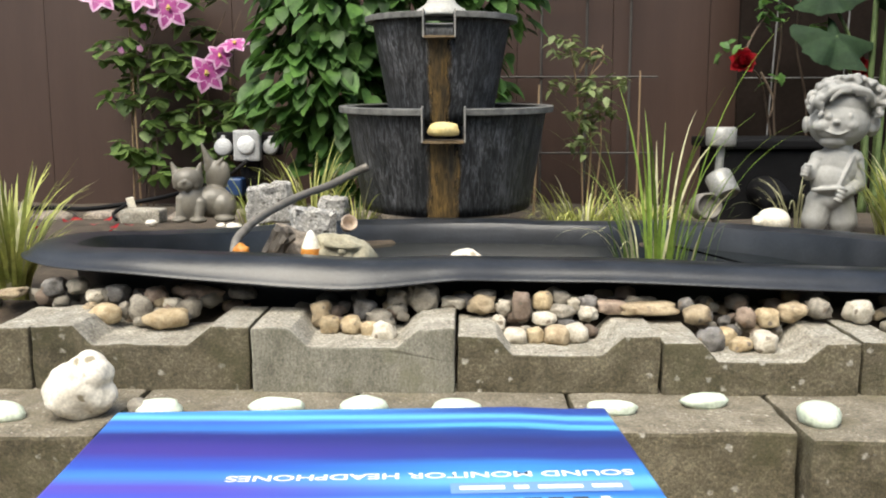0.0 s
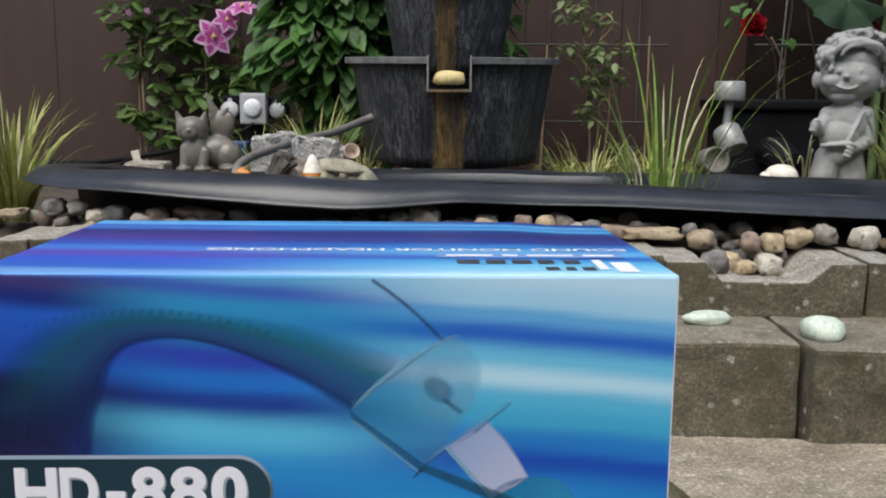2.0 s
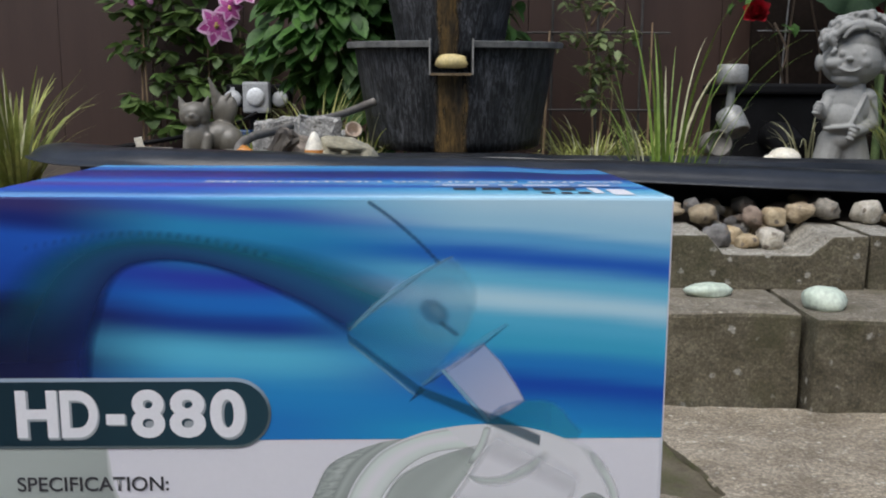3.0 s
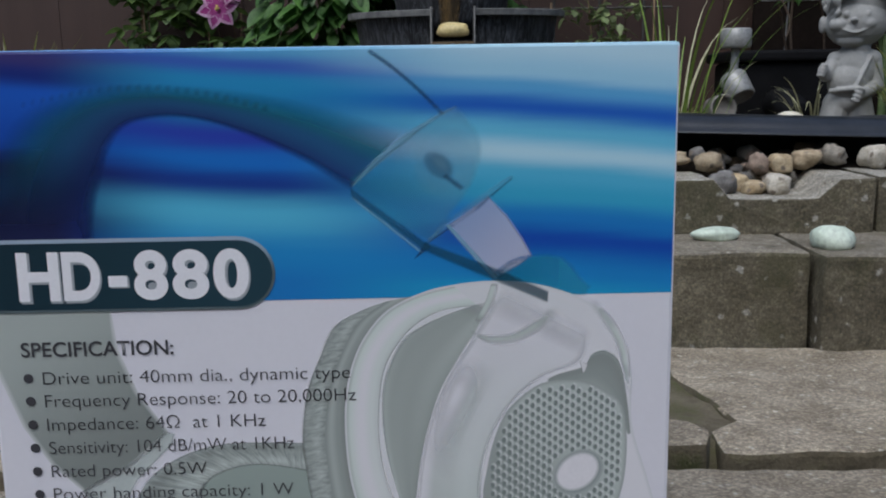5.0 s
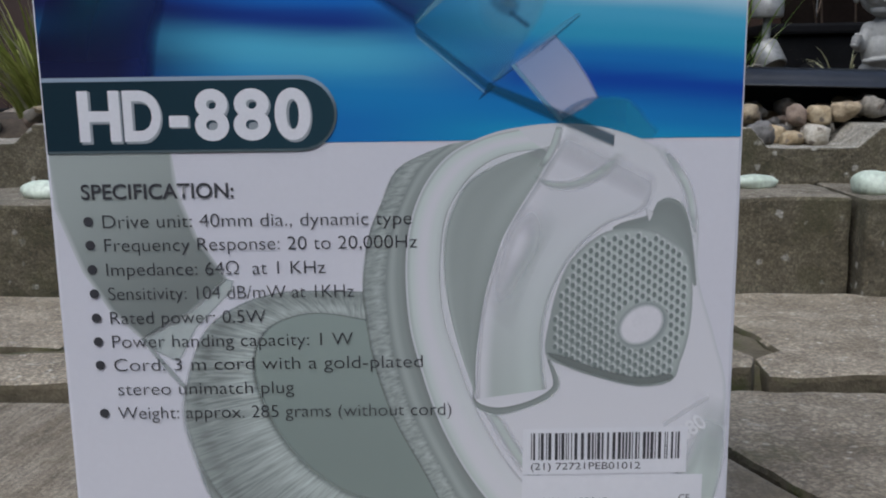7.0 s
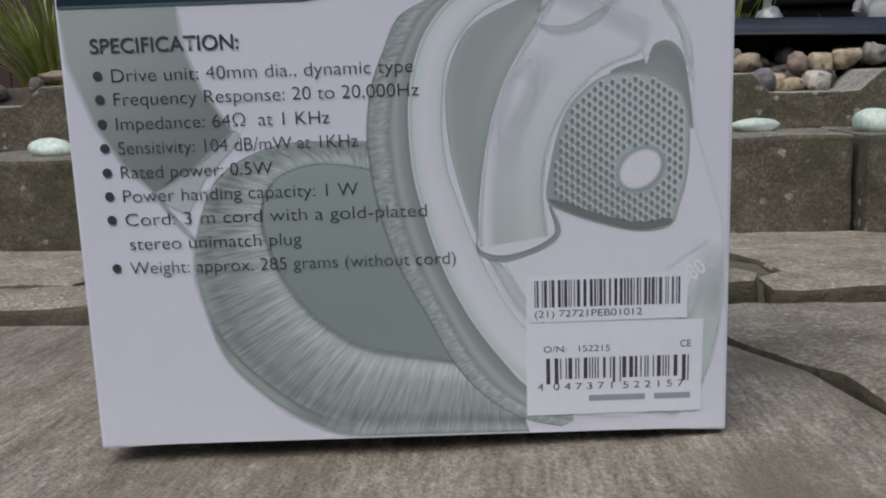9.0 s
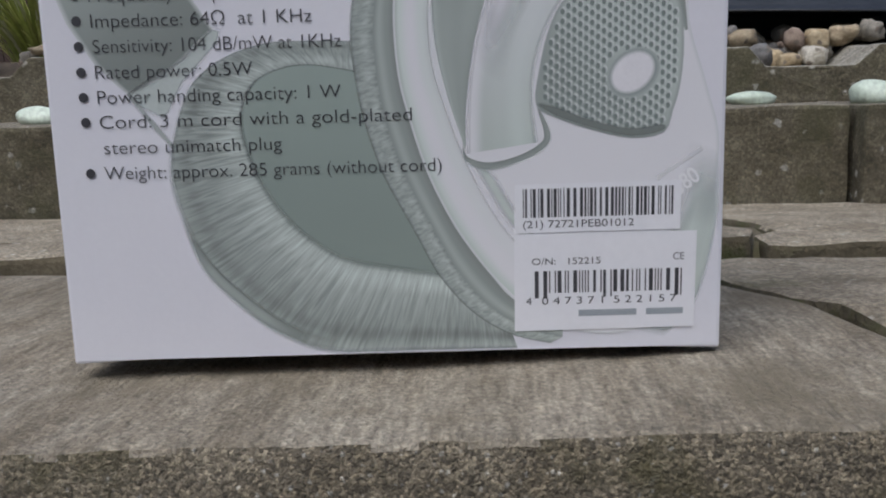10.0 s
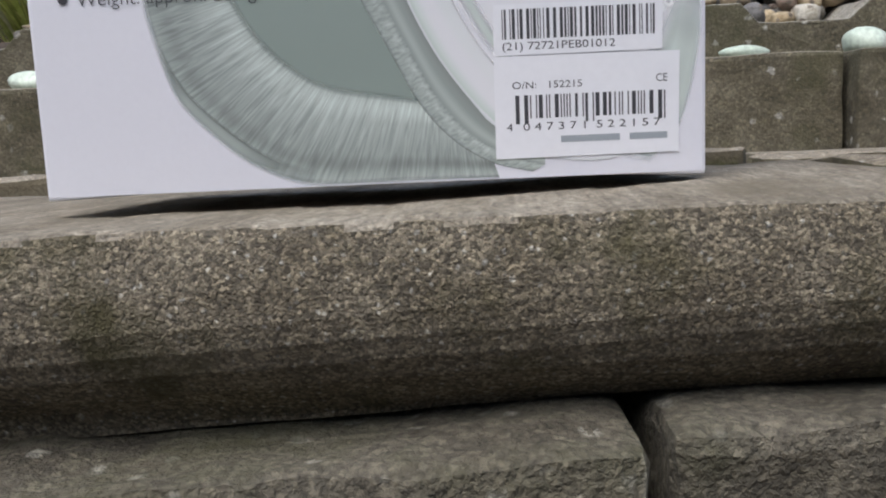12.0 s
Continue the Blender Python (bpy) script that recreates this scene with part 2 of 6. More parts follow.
# ---- ground and fence ----
def ground_height(x, y):
    steps = [(-60, -0.24), (0.20, -0.24), (0.30, -0.075), (0.74, -0.075), (0.80, -0.03), (0.93, 0.098), (0.965, 0.122), (1.0, 0.10), (1.9, 0.10), (2.9, 0.03), (3.4, 0.02), (60, 0.0)]
    for (a, za), (b, zb) in zip(steps, steps[1:]):
        if a <= y <= b:
            return za + (zb - za) * (y - a) / (b - a)
    return 0.0


bm = bmesh.new()
xs = [-60, -20, -8, -4] + [-2.4 + 0.08 * i for i in range(61)] + [4, 8, 20, 60]
ys = [-60, -20, -6, -2, 0.1, 0.2, 0.30, 0.4, 0.5, 0.6, 0.74, 0.80, 0.86, 0.93, 0.965] + [1.0 + 0.08 * i for i in range(28)] + [4, 8, 20, 60]
grid = [[bm.verts.new((x, y, ground_height(x, y) + (0.012 * noise.noise(Vector((x * 5, y * 5, 0))) if 0.9 < y < 3.2 else 0) - (0.08 if ((x - 0.05) / 0.52) ** 2 + ((y - 1.30) / 0.28) ** 2 < 1 else 0.0))) for x in xs] for y in ys]
for r, s in zip(grid, grid[1:]):
    for i in range(len(xs) - 1):
        bm.faces.new((r[i], r[i + 1], s[i + 1], s[i]))
tagged(part("ground", bm, SOIL, smooth=True), "dark brown garden soil with low terraces", "ground", kind="structure")

fence = thing("fence", pose(0, 3.0, 0), "tall fence of wide dark brown painted boards", "fence", kind="structure")
BOARD = 0.312
for i in range(-9, 12):
    x = -0.768 + BOARD * i
    bm = box_bm(0.0008, BOARD - 0.0008, -0.012, 0.012, 0, 2.0, 0.0012)
    part("board", bm, FENCE, fence, m=pose(x, 0.001 * (i % 2), 0.0))
part("backing", box_bm(-3.6, 2.9, 0.0165, 0.024, 0.0, 1.99), FENCE, fence)
part("rail", box_bm(-3.7, 2.9, 0.025, 0.06, 0.4, 0.5, 0.003), FENCE, fence)
part("rail", box_bm(-3.7, 2.9, 0.025, 0.06, 1.5, 1.6, 0.003), FENCE, fence)

# added dark sheet in place of the shade over the fence's right end
SHADE_SHEET = material("fence_shade", (0.010, 0.0075, 0.006), (0.018, 0.013, 0.011), 0.95, 6, 80, 0.2, spec=0.05)
tagged(part("screen_panel", box_bm(0.83, 2.4, 2.78, 2.80, 0.0, 1.9, 0.003), SHADE_SHEET), "dark sheet standing in for the shade on the fence's right part", "screen")

# ---- notched wall under the pond ----
notch_wall = thing("wall_notched", pose(0, 0, 0), "low wall of notched grey concrete blocks holding pebbles", "wall", kind="structure")
NOTCHED = [(-0.640, 0.205, 0.122, 0.826, 0), (-0.433, 0.222, 0.124, 0.828, 0), (-0.208, 0.204, 0.124, 0.822, 1), (-0.001, 0.201, 0.116, 0.826, 0),
           (0.203, 0.193, 0.111, 0.822, 0), (0.399, 0.200, 0.112, 0.824, 0), (0.602, 0.200, 0.113, 0.826, 0), (-0.845, 0.200, 0.122, 0.828, 0)]
for i, (x, w, top, y, pale) in enumerate(NOTCHED):
    a, b, c, d = 0.040, 0.056, 0.146, 0.168
    k = w / 0.204
    drop = 0.019
    profile = [(0, 0.056), (w, 0.056), (w, top), (d * k, top), (c * k, top - drop), (b * k, top - drop), (a * k, top), (0, top)]
    bm = prism(profile, 0, 0.10, 0.0025)
    bmesh.ops.subdivide_edges(bm, edges=[e for e in bm.edges if e.calc_length() > 0.03], cuts=5, use_grid_fill=True)
    roughen(bm, 0.0016, 45, i * 3.3)
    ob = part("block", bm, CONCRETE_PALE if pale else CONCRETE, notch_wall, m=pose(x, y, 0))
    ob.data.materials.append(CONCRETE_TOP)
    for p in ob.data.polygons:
        # upward faces take the paler, top-lit colour
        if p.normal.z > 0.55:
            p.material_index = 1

# ---- low wall with the glowing stones ----
low_wall = thing("wall_low", pose(0, 0, 0), "low front wall of weathered grey concrete blocks", "wall", kind="structure")
for i, (x0, x1, y0) in enumerate([(-0.72, -0.52, 0.70), (-0.515, -0.318, 0.695), (-0.313, -0.102, 0.722), (-0.098, 0.106, 0.725), (0.110, 0.300, 0.716), (0.305, 0.505, 0.697), (0.51, 0.71, 0.71)]):
    bm = box_bm(0, x1 - x0, 0, 0.86 - y0, -0.050, 0.058, 0.004, 2)
    bmesh.ops.subdivide_edges(bm, edges=[e for e in bm.edges if e.calc_length() > 0.03], cuts=5, use_grid_fill=True)
    roughen(bm, 0.0018, 40, i * 5.1 + 2)
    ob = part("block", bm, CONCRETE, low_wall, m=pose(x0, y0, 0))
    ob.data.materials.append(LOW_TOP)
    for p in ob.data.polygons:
        # faces turned up get the lighter painted-in top light
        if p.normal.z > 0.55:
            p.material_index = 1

# ---- pavers between the low wall and the step ----
def slab_bm(corners, z0, z1, bevel, cell, rough, seed):
    """A stone slab over a plan of corners, with worn edges."""
    bm = bmesh.new()
    f = bm.faces.new([bm.verts.new((x, y, z0)) for x, y in corners])
    ext = bmesh.ops.extrude_face_region(bm, geom=[f])
    bmesh.ops.translate(bm, vec=(0, 0, z1 - z0), verts=[v for v in ext["geom"] if isinstance(v, bmesh.types.BMVert)])
    bmesh.ops.bevel(bm, geom=bm.edges[:], offset=bevel, segments=2, affect="EDGES", profile=0.6)
    for _ in range(7):
        long = [e for e in bm.edges if e.calc_length() > cell]
        if not long:
            break
        bmesh.ops.subdivide_edges(bm, edges=long, cuts=1, use_grid_fill=True)
    bm.normal_update()
    bmesh.ops.triangulate(bm, faces=[f for f in bm.faces if len(f.verts) > 4])
    for v in bm.verts:
        v.co += rough * noise.noise_vector(v.co * 30 + Vector((seed, 0, seed))) + 0.4 * rough * noise.noise_vector(v.co * 95)
    return bm


paving = thing("pavement", pose(0, 0, 0), "uneven path of worn concrete pavers with mossy gaps", "pavement", kind="structure")
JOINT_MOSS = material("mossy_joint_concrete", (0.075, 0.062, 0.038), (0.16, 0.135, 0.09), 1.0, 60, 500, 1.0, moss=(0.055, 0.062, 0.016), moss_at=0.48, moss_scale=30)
PLANS = [([(0.158, 0.446), (0.42, 0.452), (0.42, 0.708), (0.172, 0.712), (0.163, 0.62), (0.182, 0.508), (0.160, 0.485)], -0.010),
         ([(0.428, 0.452), (0.62, 0.45), (0.62, 0.69), (0.428, 0.70)], -0.012),
         ([(-0.06, 0.53), (0.12, 0.53), (0.13, 0.60), (0.150, 0.645), (0.160, 0.70), (-0.06, 0.715)], -0.010),
         ([(-0.285, 0.500), (-0.07, 0.505), (-0.07, 0.715), (-0.285, 0.71)], -0.008),
         ([(-0.52, 0.495), (-0.295, 0.500), (-0.295, 0.685), (-0.52, 0.685)], -0.010),
         ([(0.080, 0.446), (0.150, 0.447), (0.156, 0.470), (0.150, 0.490), (0.080, 0.515)], -0.005),
         ([(-0.12, 0.410), (0.070, 0.446), (0.070, 0.520), (-0.12, 0.500)], -0.006),
         ([(-0.35, 0.400), (-0.13, 0.404), (-0.13, 0.490), (-0.35, 0.462)], -0.0055),
         ([(-0.58, 0.398), (-0.36, 0.400), (-0.36, 0.460), (-0.58, 0.45)], -0.006),
         ([(0.088, 0.398), (0.108, 0.328), (0.127, 0.268), (0.1385, 0.215), (0.157, 0.142), (0.43, 0.165), (0.42, 0.440), (0.085, 0.440)], 0.0)]
for i, (plan, z) in enumerate(PLANS):
    bm = slab_bm(plan, z - 0.055, z, 0.0035, 0.018, 0.0022, i * 2.3)
    for v in bm.verts:
        # the near slab falls away from the step, the far ones lie above it
        v.co.z -= 0.05 * max(0, v.co.y - 0.43) if z else 0.10 * max(0, v.co.y - 0.26)
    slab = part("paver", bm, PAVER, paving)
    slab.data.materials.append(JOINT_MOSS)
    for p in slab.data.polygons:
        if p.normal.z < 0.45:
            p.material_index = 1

bm = bmesh.new()
grid = [[bm.verts.new((-0.56 + 0.02 * i, 0.17 + 0.02 * k, (-0.014 if k > 14 else -0.032) - 0.05 * max(0, 0.17 + 0.02 * k - 0.43) + 0.004 * noise.noise(Vector((i * 0.7, k * 0.7, 4.0))))) for i in range(57)] for k in range(27)]
for k in range(26):
    for i in range(56):
        bm.faces.new((grid[k][i], grid[k][i + 1], grid[k + 1][i + 1], grid[k + 1][i]))
part("joint_soil", bm, JOINT_MOSS, paving, "dark mossy soil in the joints", smooth=True)

# ---- the step that carries the box, and the course below it ----
step = thing("step_upper", pose(0, 0, 0), "long concrete step with an exposed aggregate front", "step", kind="structure")
bm = slab_bm([(-0.62, 0.082), (0.150, 0.1345), (0.1315, 0.215), (0.120, 0.266), (0.103, 0.319), (0.080, 0.396), (-0.12, 0.398), (-0.62, 0.392)], -0.056, -0.0006, 0.0022, 0.008, 0.0005, 3.0)
for v in bm.verts:
    front = 0.178 - 0.052 + 0.07 * (v.co.x + 0.128)
    v.co.z -= 0.10 * max(0, v.co.y - 0.26)
    v.co.z += 0.03 * min(0, v.co.y - 0.19)
    if v.co.z < -0.02:
        v.co.z += 0.042 * v.co.x
    if v.co.y < front + 0.012:
        # rounded nosing that draws back underneath
        h = min(1, max(0, -v.co.z / 0.056))
        near = min(1, max(0, (front + 0.012 - v.co.y) / 0.02))
        v.co.y += 0.008 * (1 - h) * near - 0.004 * math.sin(math.pi * h) + 0.030 * h ** 3
    if v.co.z > -0.012 and v.co.y < front + 0.010:
        v.co += 0.0007 * noise.noise_vector(v.co * 150)
slab = part("slab", bm, AGGREGATE, step)
slab.data.materials.append(BRUSHED)
for p in slab.data.polygons:
    if p.normal.z > 0.6:
        p.material_index = 1
# mossy stones; the dimness under the step is also put into their base colour
COURSE = material("shaded_mossy_concrete", (0.080, 0.068, 0.046), (0.195, 0.172, 0.130), 0.95, 26, 420, 1.0, vary=0.15, cells=0.25, cell_scale=420,
                  spots=(0.30, 0.28, 0.23), spot_scale=160, spot_at=0.9, moss=(0.060, 0.058, 0.024), moss_at=0.5, moss_scale=13, bump_fine=0.8)
course = thing("step_lower", pose(-0.128, 0.186, -0.0055, 0, -2.4, 4.0), "course of worn concrete stones under the step", "step", kind="structure")
for i, (x0, x1) in enumerate([(-0.44, -0.235), (-0.232, -0.03), (-0.026, 0.165), (0.171, 0.37), (0.374, 0.57)]):
    front = -0.080 + 0.005 * (i % 2)
    bm = slab_bm([(x0, front), (x1, front), (x1, 0.12), (x0, 0.12)], -0.135, -0.0575, 0.006, 0.009, 0.0034, i * 7.7)
    part("block", bm, COURSE, course)
for i in range(8):
    bm = box_bm(-0.64 + 0.16 * i, -0.484 + 0.16 * i, -0.08, 0.12, -0.24, -0.1365, 0.004, 2)
    part("block", roughen(bm, 0.002, 55, i), COURSE, course)

# ---- unseen plain wall added behind the camera to cut low sky light ----
PLASTER = material("sky_block_plaster", (0.30, 0.27, 0.24), (0.38, 0.35, 0.31), 0.95, 2, 80, 0.3)
tagged(part("wall_house", box_bm(-6, 6, -3.6, -3.35, -0.24, 2.5, 0.01), PLASTER), "plain unseen wall added behind the camera to block low sky light", "wall", kind="structure")

# ---- pond shell ----
RIM = [(-0.520, 1.01, 0.186), (-0.465, 0.945, 0.183), (-0.36, 0.910, 0.184), (-0.225, 0.893, 0.182), (-0.113, 0.890, 0.178), (-0.02, 0.908, 0.178), (0.07, 0.922, 0.175), (0.20, 0.922, 0.172),
       (0.35, 0.915, 0.168), (0.50, 0.925, 0.163), (0.63, 0.975, 0.159), (0.70, 1.08, 0.160), (0.675, 1.25, 0.156), (0.57, 1.47, 0.146), (0.44, 1.60, 0.140), (0.38, 1.67, 0.136), (0.32, 1.66, 0.136), (0.25, 1.63, 0.139), (0.10, 1.65, 0.140), (-0.06, 1.66, 0.140),
       (-0.20, 1.64, 0.140), (-0.32, 1.57, 0.141), (-0.45, 1.43, 0.147), (-0.535, 1.19, 0.172)]
rim = spline(RIM, 10, True)
SECTION = [(-0.069, -0.118), (-0.066, -0.060), (-0.063, -0.026), (-0.057, -0.009), (-0.044, 0.0), (-0.026, -0.001), (-0.012, -0.006), (-0.004, -0.016), (0.0005, -0.0245), (0.006, -0.0266), (0.006, -0.0290), (-0.004, -0.0290),
           (-0.040, -0.0275), (-0.053, -0.033), (-0.057, -0.062), (-0.060, -0.118)]
shell = thing("pond_shell", pose(0, 0, 0), "black moulded plastic garden pond with a wavy rim", "pond")


def shell_part(name, section):
    bm = bmesh.new()
    rings = []
    for i, p in enumerate(rim):
        d = (rim[(i + 1) % len(rim)] - rim[i - 1])
        out = Vector((d.y, -d.x, 0)).normalized()
        wob = 0.002 * noise.noise(p * 9)
        tall = 1.0 - 0.45 * max(0.0, min(1.0, (-0.19 - p.x) / 0.29)) - 0.30 * max(0.0, min(1.0, (p.x + 0.13) / 0.13))
        rings.append([bm.verts.new(p + out * (s + wob) + Vector((0, 0, h * (tall if h > -0.04 else 1) + wob))) for s, h in section])
    for a, b in zip(rings, rings[1:] + rings[:1]):
        for k in range(len(section) - 1):
            bm.faces.new((a[k], b[k], b[k + 1], a[k + 1]))
    return part(name, bm, PLASTIC, shell, smooth=True)


shell_part("basin", SECTION[:4])
shell_part("rim", SECTION[3:])
bm = bmesh.new()
edge = []
for i, p in enumerate(rim):
    d = rim[(i + 1) % len(rim)] - rim[i - 1]
    edge.append(p - Vector((d.y, -d.x, 0)).normalized() * 0.062)
bm.faces.new([bm.verts.new((p.x, p.y, 0.098)) for p in edge])
WATER = material("pond_water", (0.006, 0.008, 0.007), (0.012, 0.014, 0.011), 0.04, 5, 40, 0.03, spec=0.5)
tagged(part("water", bm, WATER), "still dark pond water", "water", kind="structure")

# ---- tubs ----
TUBWOOD = material("black_wood_grain_plastic", (0.010, 0.011, 0.012), (0.038, 0.039, 0.042), 0.55, 26, 150, 1.0, stretch=(1, 1, 0.22), spec=0.4, grain_range=(0.7, 1.3), moss=(0.085, 0.088, 0.095), moss_at=0.56, moss_scale=12)


def wood_lines(mat, scale, dark, light):
    """Pressed wood grain: fine wavering upright lines, drawn over a surface and raised on it."""
    nt = mat.node_tree
    p = nt.nodes["Principled BSDF"]
    src = p.inputs["Base Color"].links[0].from_socket
    tc = nt.nodes.new("ShaderNodeTexCoord")
    n = noise_node(nt, tc.outputs["Object"], scale, 3, 0.5, (1, 1, 0.06))
    n.inputs["Distortion"].default_value = 1.6
    g = ramp_node(nt, [(0.38, (dark,) * 3), (0.50, (1, 1, 1)), (0.58, (light,) * 3), (0.66, (1, 1, 1))])
    nt.links.new(n.outputs["Fac"], g.inputs[0])
    nt.links.new(mix_node(nt, src, g.outputs[0], 1.0, "MULTIPLY"), p.inputs["Base Color"])
    bp = nt.nodes.new("ShaderNodeBump")
    bp.inputs["Strength"].default_value, bp.inputs["Distance"].default_value = 0.8, 0.002
    nt.links.new(n.outputs["Fac"], bp.inputs["Height"])
    nt.links.new(p.inputs["Normal"].links[0].from_socket, bp.inputs["Normal"])
    nt.links.new(bp.outputs[0], p.inputs["Normal"])


wood_lines(TUBWOOD, 150, 0.5, 2.8)
TUBRIM = material("grey_worn_rim", (0.075, 0.076, 0.074), (0.19, 0.19, 0.18), 0.6, 45, 300, 0.4)
RUST = material("rust_water_stain", (0.032, 0.026, 0.018), (0.17, 0.105, 0.034), 0.5, 38, 160, 0.6, stretch=(1, 1, 0.22))
wood_lines(RUST, 150, 0.55, 1.5)


def ragged(mat, scale):
    """The stain thins out along ragged upright edges."""
    nt = mat.node_tree
    p = nt.nodes["Principled BSDF"]
    tc = nt.nodes.new("ShaderNodeTexCoord")
    n = noise_node(nt, tc.outputs["Object"], scale, 4, 0.6, (1, 1, 0.18))
    at = nt.nodes.new("ShaderNodeAttribute")
    at.attribute_name = "cover"
    ad = nt.nodes.new("ShaderNodeMath")
    nt.links.new(at.outputs["Fac"], ad.inputs[0])
    nt.links.new(n.outputs["Fac"], ad.inputs[1])
    r = ramp_node(nt, [(0.62, (0, 0, 0)), (0.86, (0.92, 0.92, 0.92))])
    nt.links.new(ad.outputs[0], r.inputs[0])
    mx = nt.nodes.new("ShaderNodeMixShader")
    nt.links.new(r.outputs[0], mx.inputs[0])
    nt.links.new(nt.nodes.new("ShaderNodeBsdfTransparent").outputs[0], mx.inputs[1])
    nt.links.new(p.outputs[0], mx.inputs[2])
    nt.links.new(mx.outputs[0], nt.nodes["Material Output"].inputs["Surface"])


ragged(RUST, 60)
RUSTY = material("rusty_tin", (0.10, 0.065, 0.03), (0.26, 0.19, 0.11), 0.6, 60, 300, 0.4, metal=0.2)
TIN = material("galvanised_spout", (0.30, 0.29, 0.27), (0.45, 0.44, 0.42), 0.45, 60, 300, 0.1, metal=0.4)


def tub(name, m, r0, r1, h, gap, depth, label):
    """A tapered round tub with a rim and a square gap for a spout at its front (towards -y)."""
    t = thing(name, m, label, "planter tub")
    half = math.asin(gap / 2 / r1)
    mid = -math.pi / 2
    bm = bmesh.new()
    n, nz = 72, 10
    zs = [h * i / nz for i in range(nz + 1)]

    def ang(i):
        return mid + half + (2 * math.pi - 2 * half) * i / n
    cols = [[bm.verts.new(((r0 + (r1 - r0) * z / h) * math.cos(ang(i)), (r0 + (r1 - r0) * z / h) * math.sin(ang(i)), z)) for z in zs] for i in range(n + 1)]
    for a, b in zip(cols, cols[1:]):
        for k in range(nz):
            bm.faces.new((a[k], b[k], b[k + 1], a[k + 1]))
    k1 = max(k for k in range(nz + 1) if zs[k] <= h - depth)
    ks = 6
    front = []
    for j in range(ks + 1):
        a = mid - half + 2 * half * j / ks
        front.append([bm.verts.new(((r0 + (r1 - r0) * z / h) * math.cos(a), (r0 + (r1 - r0) * z / h) * math.sin(a), z)) for z in zs[:k1] + [h - depth]])
    for a, b in zip(front, front[1:]):
        for k in range(len(a) - 1):
            bm.faces.new((a[k], b[k], b[k + 1], a[k + 1]))
    bmesh.ops.remove_doubles(bm, verts=bm.verts, dist=1e-4)
    body = part("wall", bm, TUBWOOD, t, smooth=True)
    sol = body.modifiers.new("thickness", "SOLIDIFY")
    sol.thickness, sol.offset = 0.006, -1
    part("base", lathe([(0.0, 0.004), (r0 - 0.004, 0.004), (r0 - 0.004, -0.002), (0, -0.002)], 48), TUBWOOD, t)
    lip = [(r1 - 0.004, h - 0.010), (r1 + 0.012, h - 0.012), (r1 + 0.013, h - 0.011), (r1 + 0.0135, h - 0.001), (r1 + 0.0125, h), (r1 - 0.010, h), (r1 - 0.012, h - 0.002), (r1 - 0.004, h - 0.010)]
    part("rim", lathe(lip, 64, mid + half, mid + 2 * math.pi - half), TUBRIM, t, "worn grey rim")
    y1 = -r1 - 0.014
    w = gap / 2
    for x in (-w - 0.0025, w):
        part("spout_side", box_bm(x, x + 0.0025, y1, y1 + 0.05, h - depth - 0.003, h + 0.004), TIN, t, "thin metal side of the spout")
    part("spout_floor", box_bm(-w, w, y1 - 0.001, y1 + 0.05, h - depth - 0.004, h - depth), RUSTY, t, "rusty floor of the spout")
    bm = bmesh.new()
    ink = bm.verts.layers.float.new("cover")
    cells = 16
    cols = []
    for j in range(cells + 1):
        a = mid + half * 1.12 * (-1 + 2 * j / cells)
        cols.append([bm.verts.new(((r0 + (r1 - r0) * z / h + 0.0015) * math.cos(a), (r0 + (r1 - r0) * z / h + 0.0015) * math.sin(a), z))
                     for z in [(h - depth - 0.004) * q / 12 for q in range(13)]])
        for v in cols[-1]:
            v[ink] = min(0.62, 1.5 * min(j, cells - j) / cells)
    for a, b in zip(cols, cols[1:]):
        for k in range(12):
            bm.faces.new((a[k], b[k], b[k + 1], a[k + 1]))
    part("water_stain", bm, RUST, t, "rusty brown streak left by running water", smooth=True)
    part("water", lathe([(0.0, h - depth - 0.012), (r0 + (r1 - r0) * 0.6 - 0.003, h - depth - 0.012)], 48), WATER, t)
    return t


tub("fountain_tub", pose(-0.036, 1.815, 0.146, 2.2, 0, 0), 0.172, 0.203, 0.203, 0.075, 0.057, "large black wood-grained tub of a fountain with a rusty streak")
tub("fountain_tub", pose(-0.047, 1.86, 0.315, 0.6, 0, 0), 0.105, 0.143, 0.212, 0.058, 0.046, "smaller black tub stacked on the larger one with a rusty streak")
tagged(part("plank", box_bm(-0.15, 0.15, -0.09, 0.07, -0.008, 0.0, 0.002), TUBWOOD, m=pose(-0.05, 1.87, 0.3145)), "dark support plank inside the lower tub", "plank")
GREYSTONE = material("grey_cast_stone", (0.30, 0.30, 0.28), (0.43, 0.43, 0.41), 0.75, 25, 300, 0.2)
fig = lathe([(0, 0.0), (0.060, 0.0), (0.062, 0.004), (0.050, 0.014), (0.032, 0.026), (0.022, 0.045), (0.020, 0.075), (0.030, 0.10), (0.034, 0.13), (0.02, 0.16), (0, 0.165)], 40)
tagged(part("fountain_ornament", fig, GREYSTONE, m=pose(-0.047, 1.86, 0.528), smooth=True), "grey cast stone ornament with a flared foot on the upper tub", "ornament")
tagged(part("plank", box_bm(-0.145, 0.145, -0.03, 0.03, 0.0, 0.004), TUBRIM, m=pose(-0.047, 1.86, 0.5235, 0.6)), "grey board across the upper tub", "plank")
YELLOW = material("yellow_wet_stone", (0.50, 0.38, 0.14), (0.66, 0.55, 0.27), 0.5, 50, 300, 0.3)
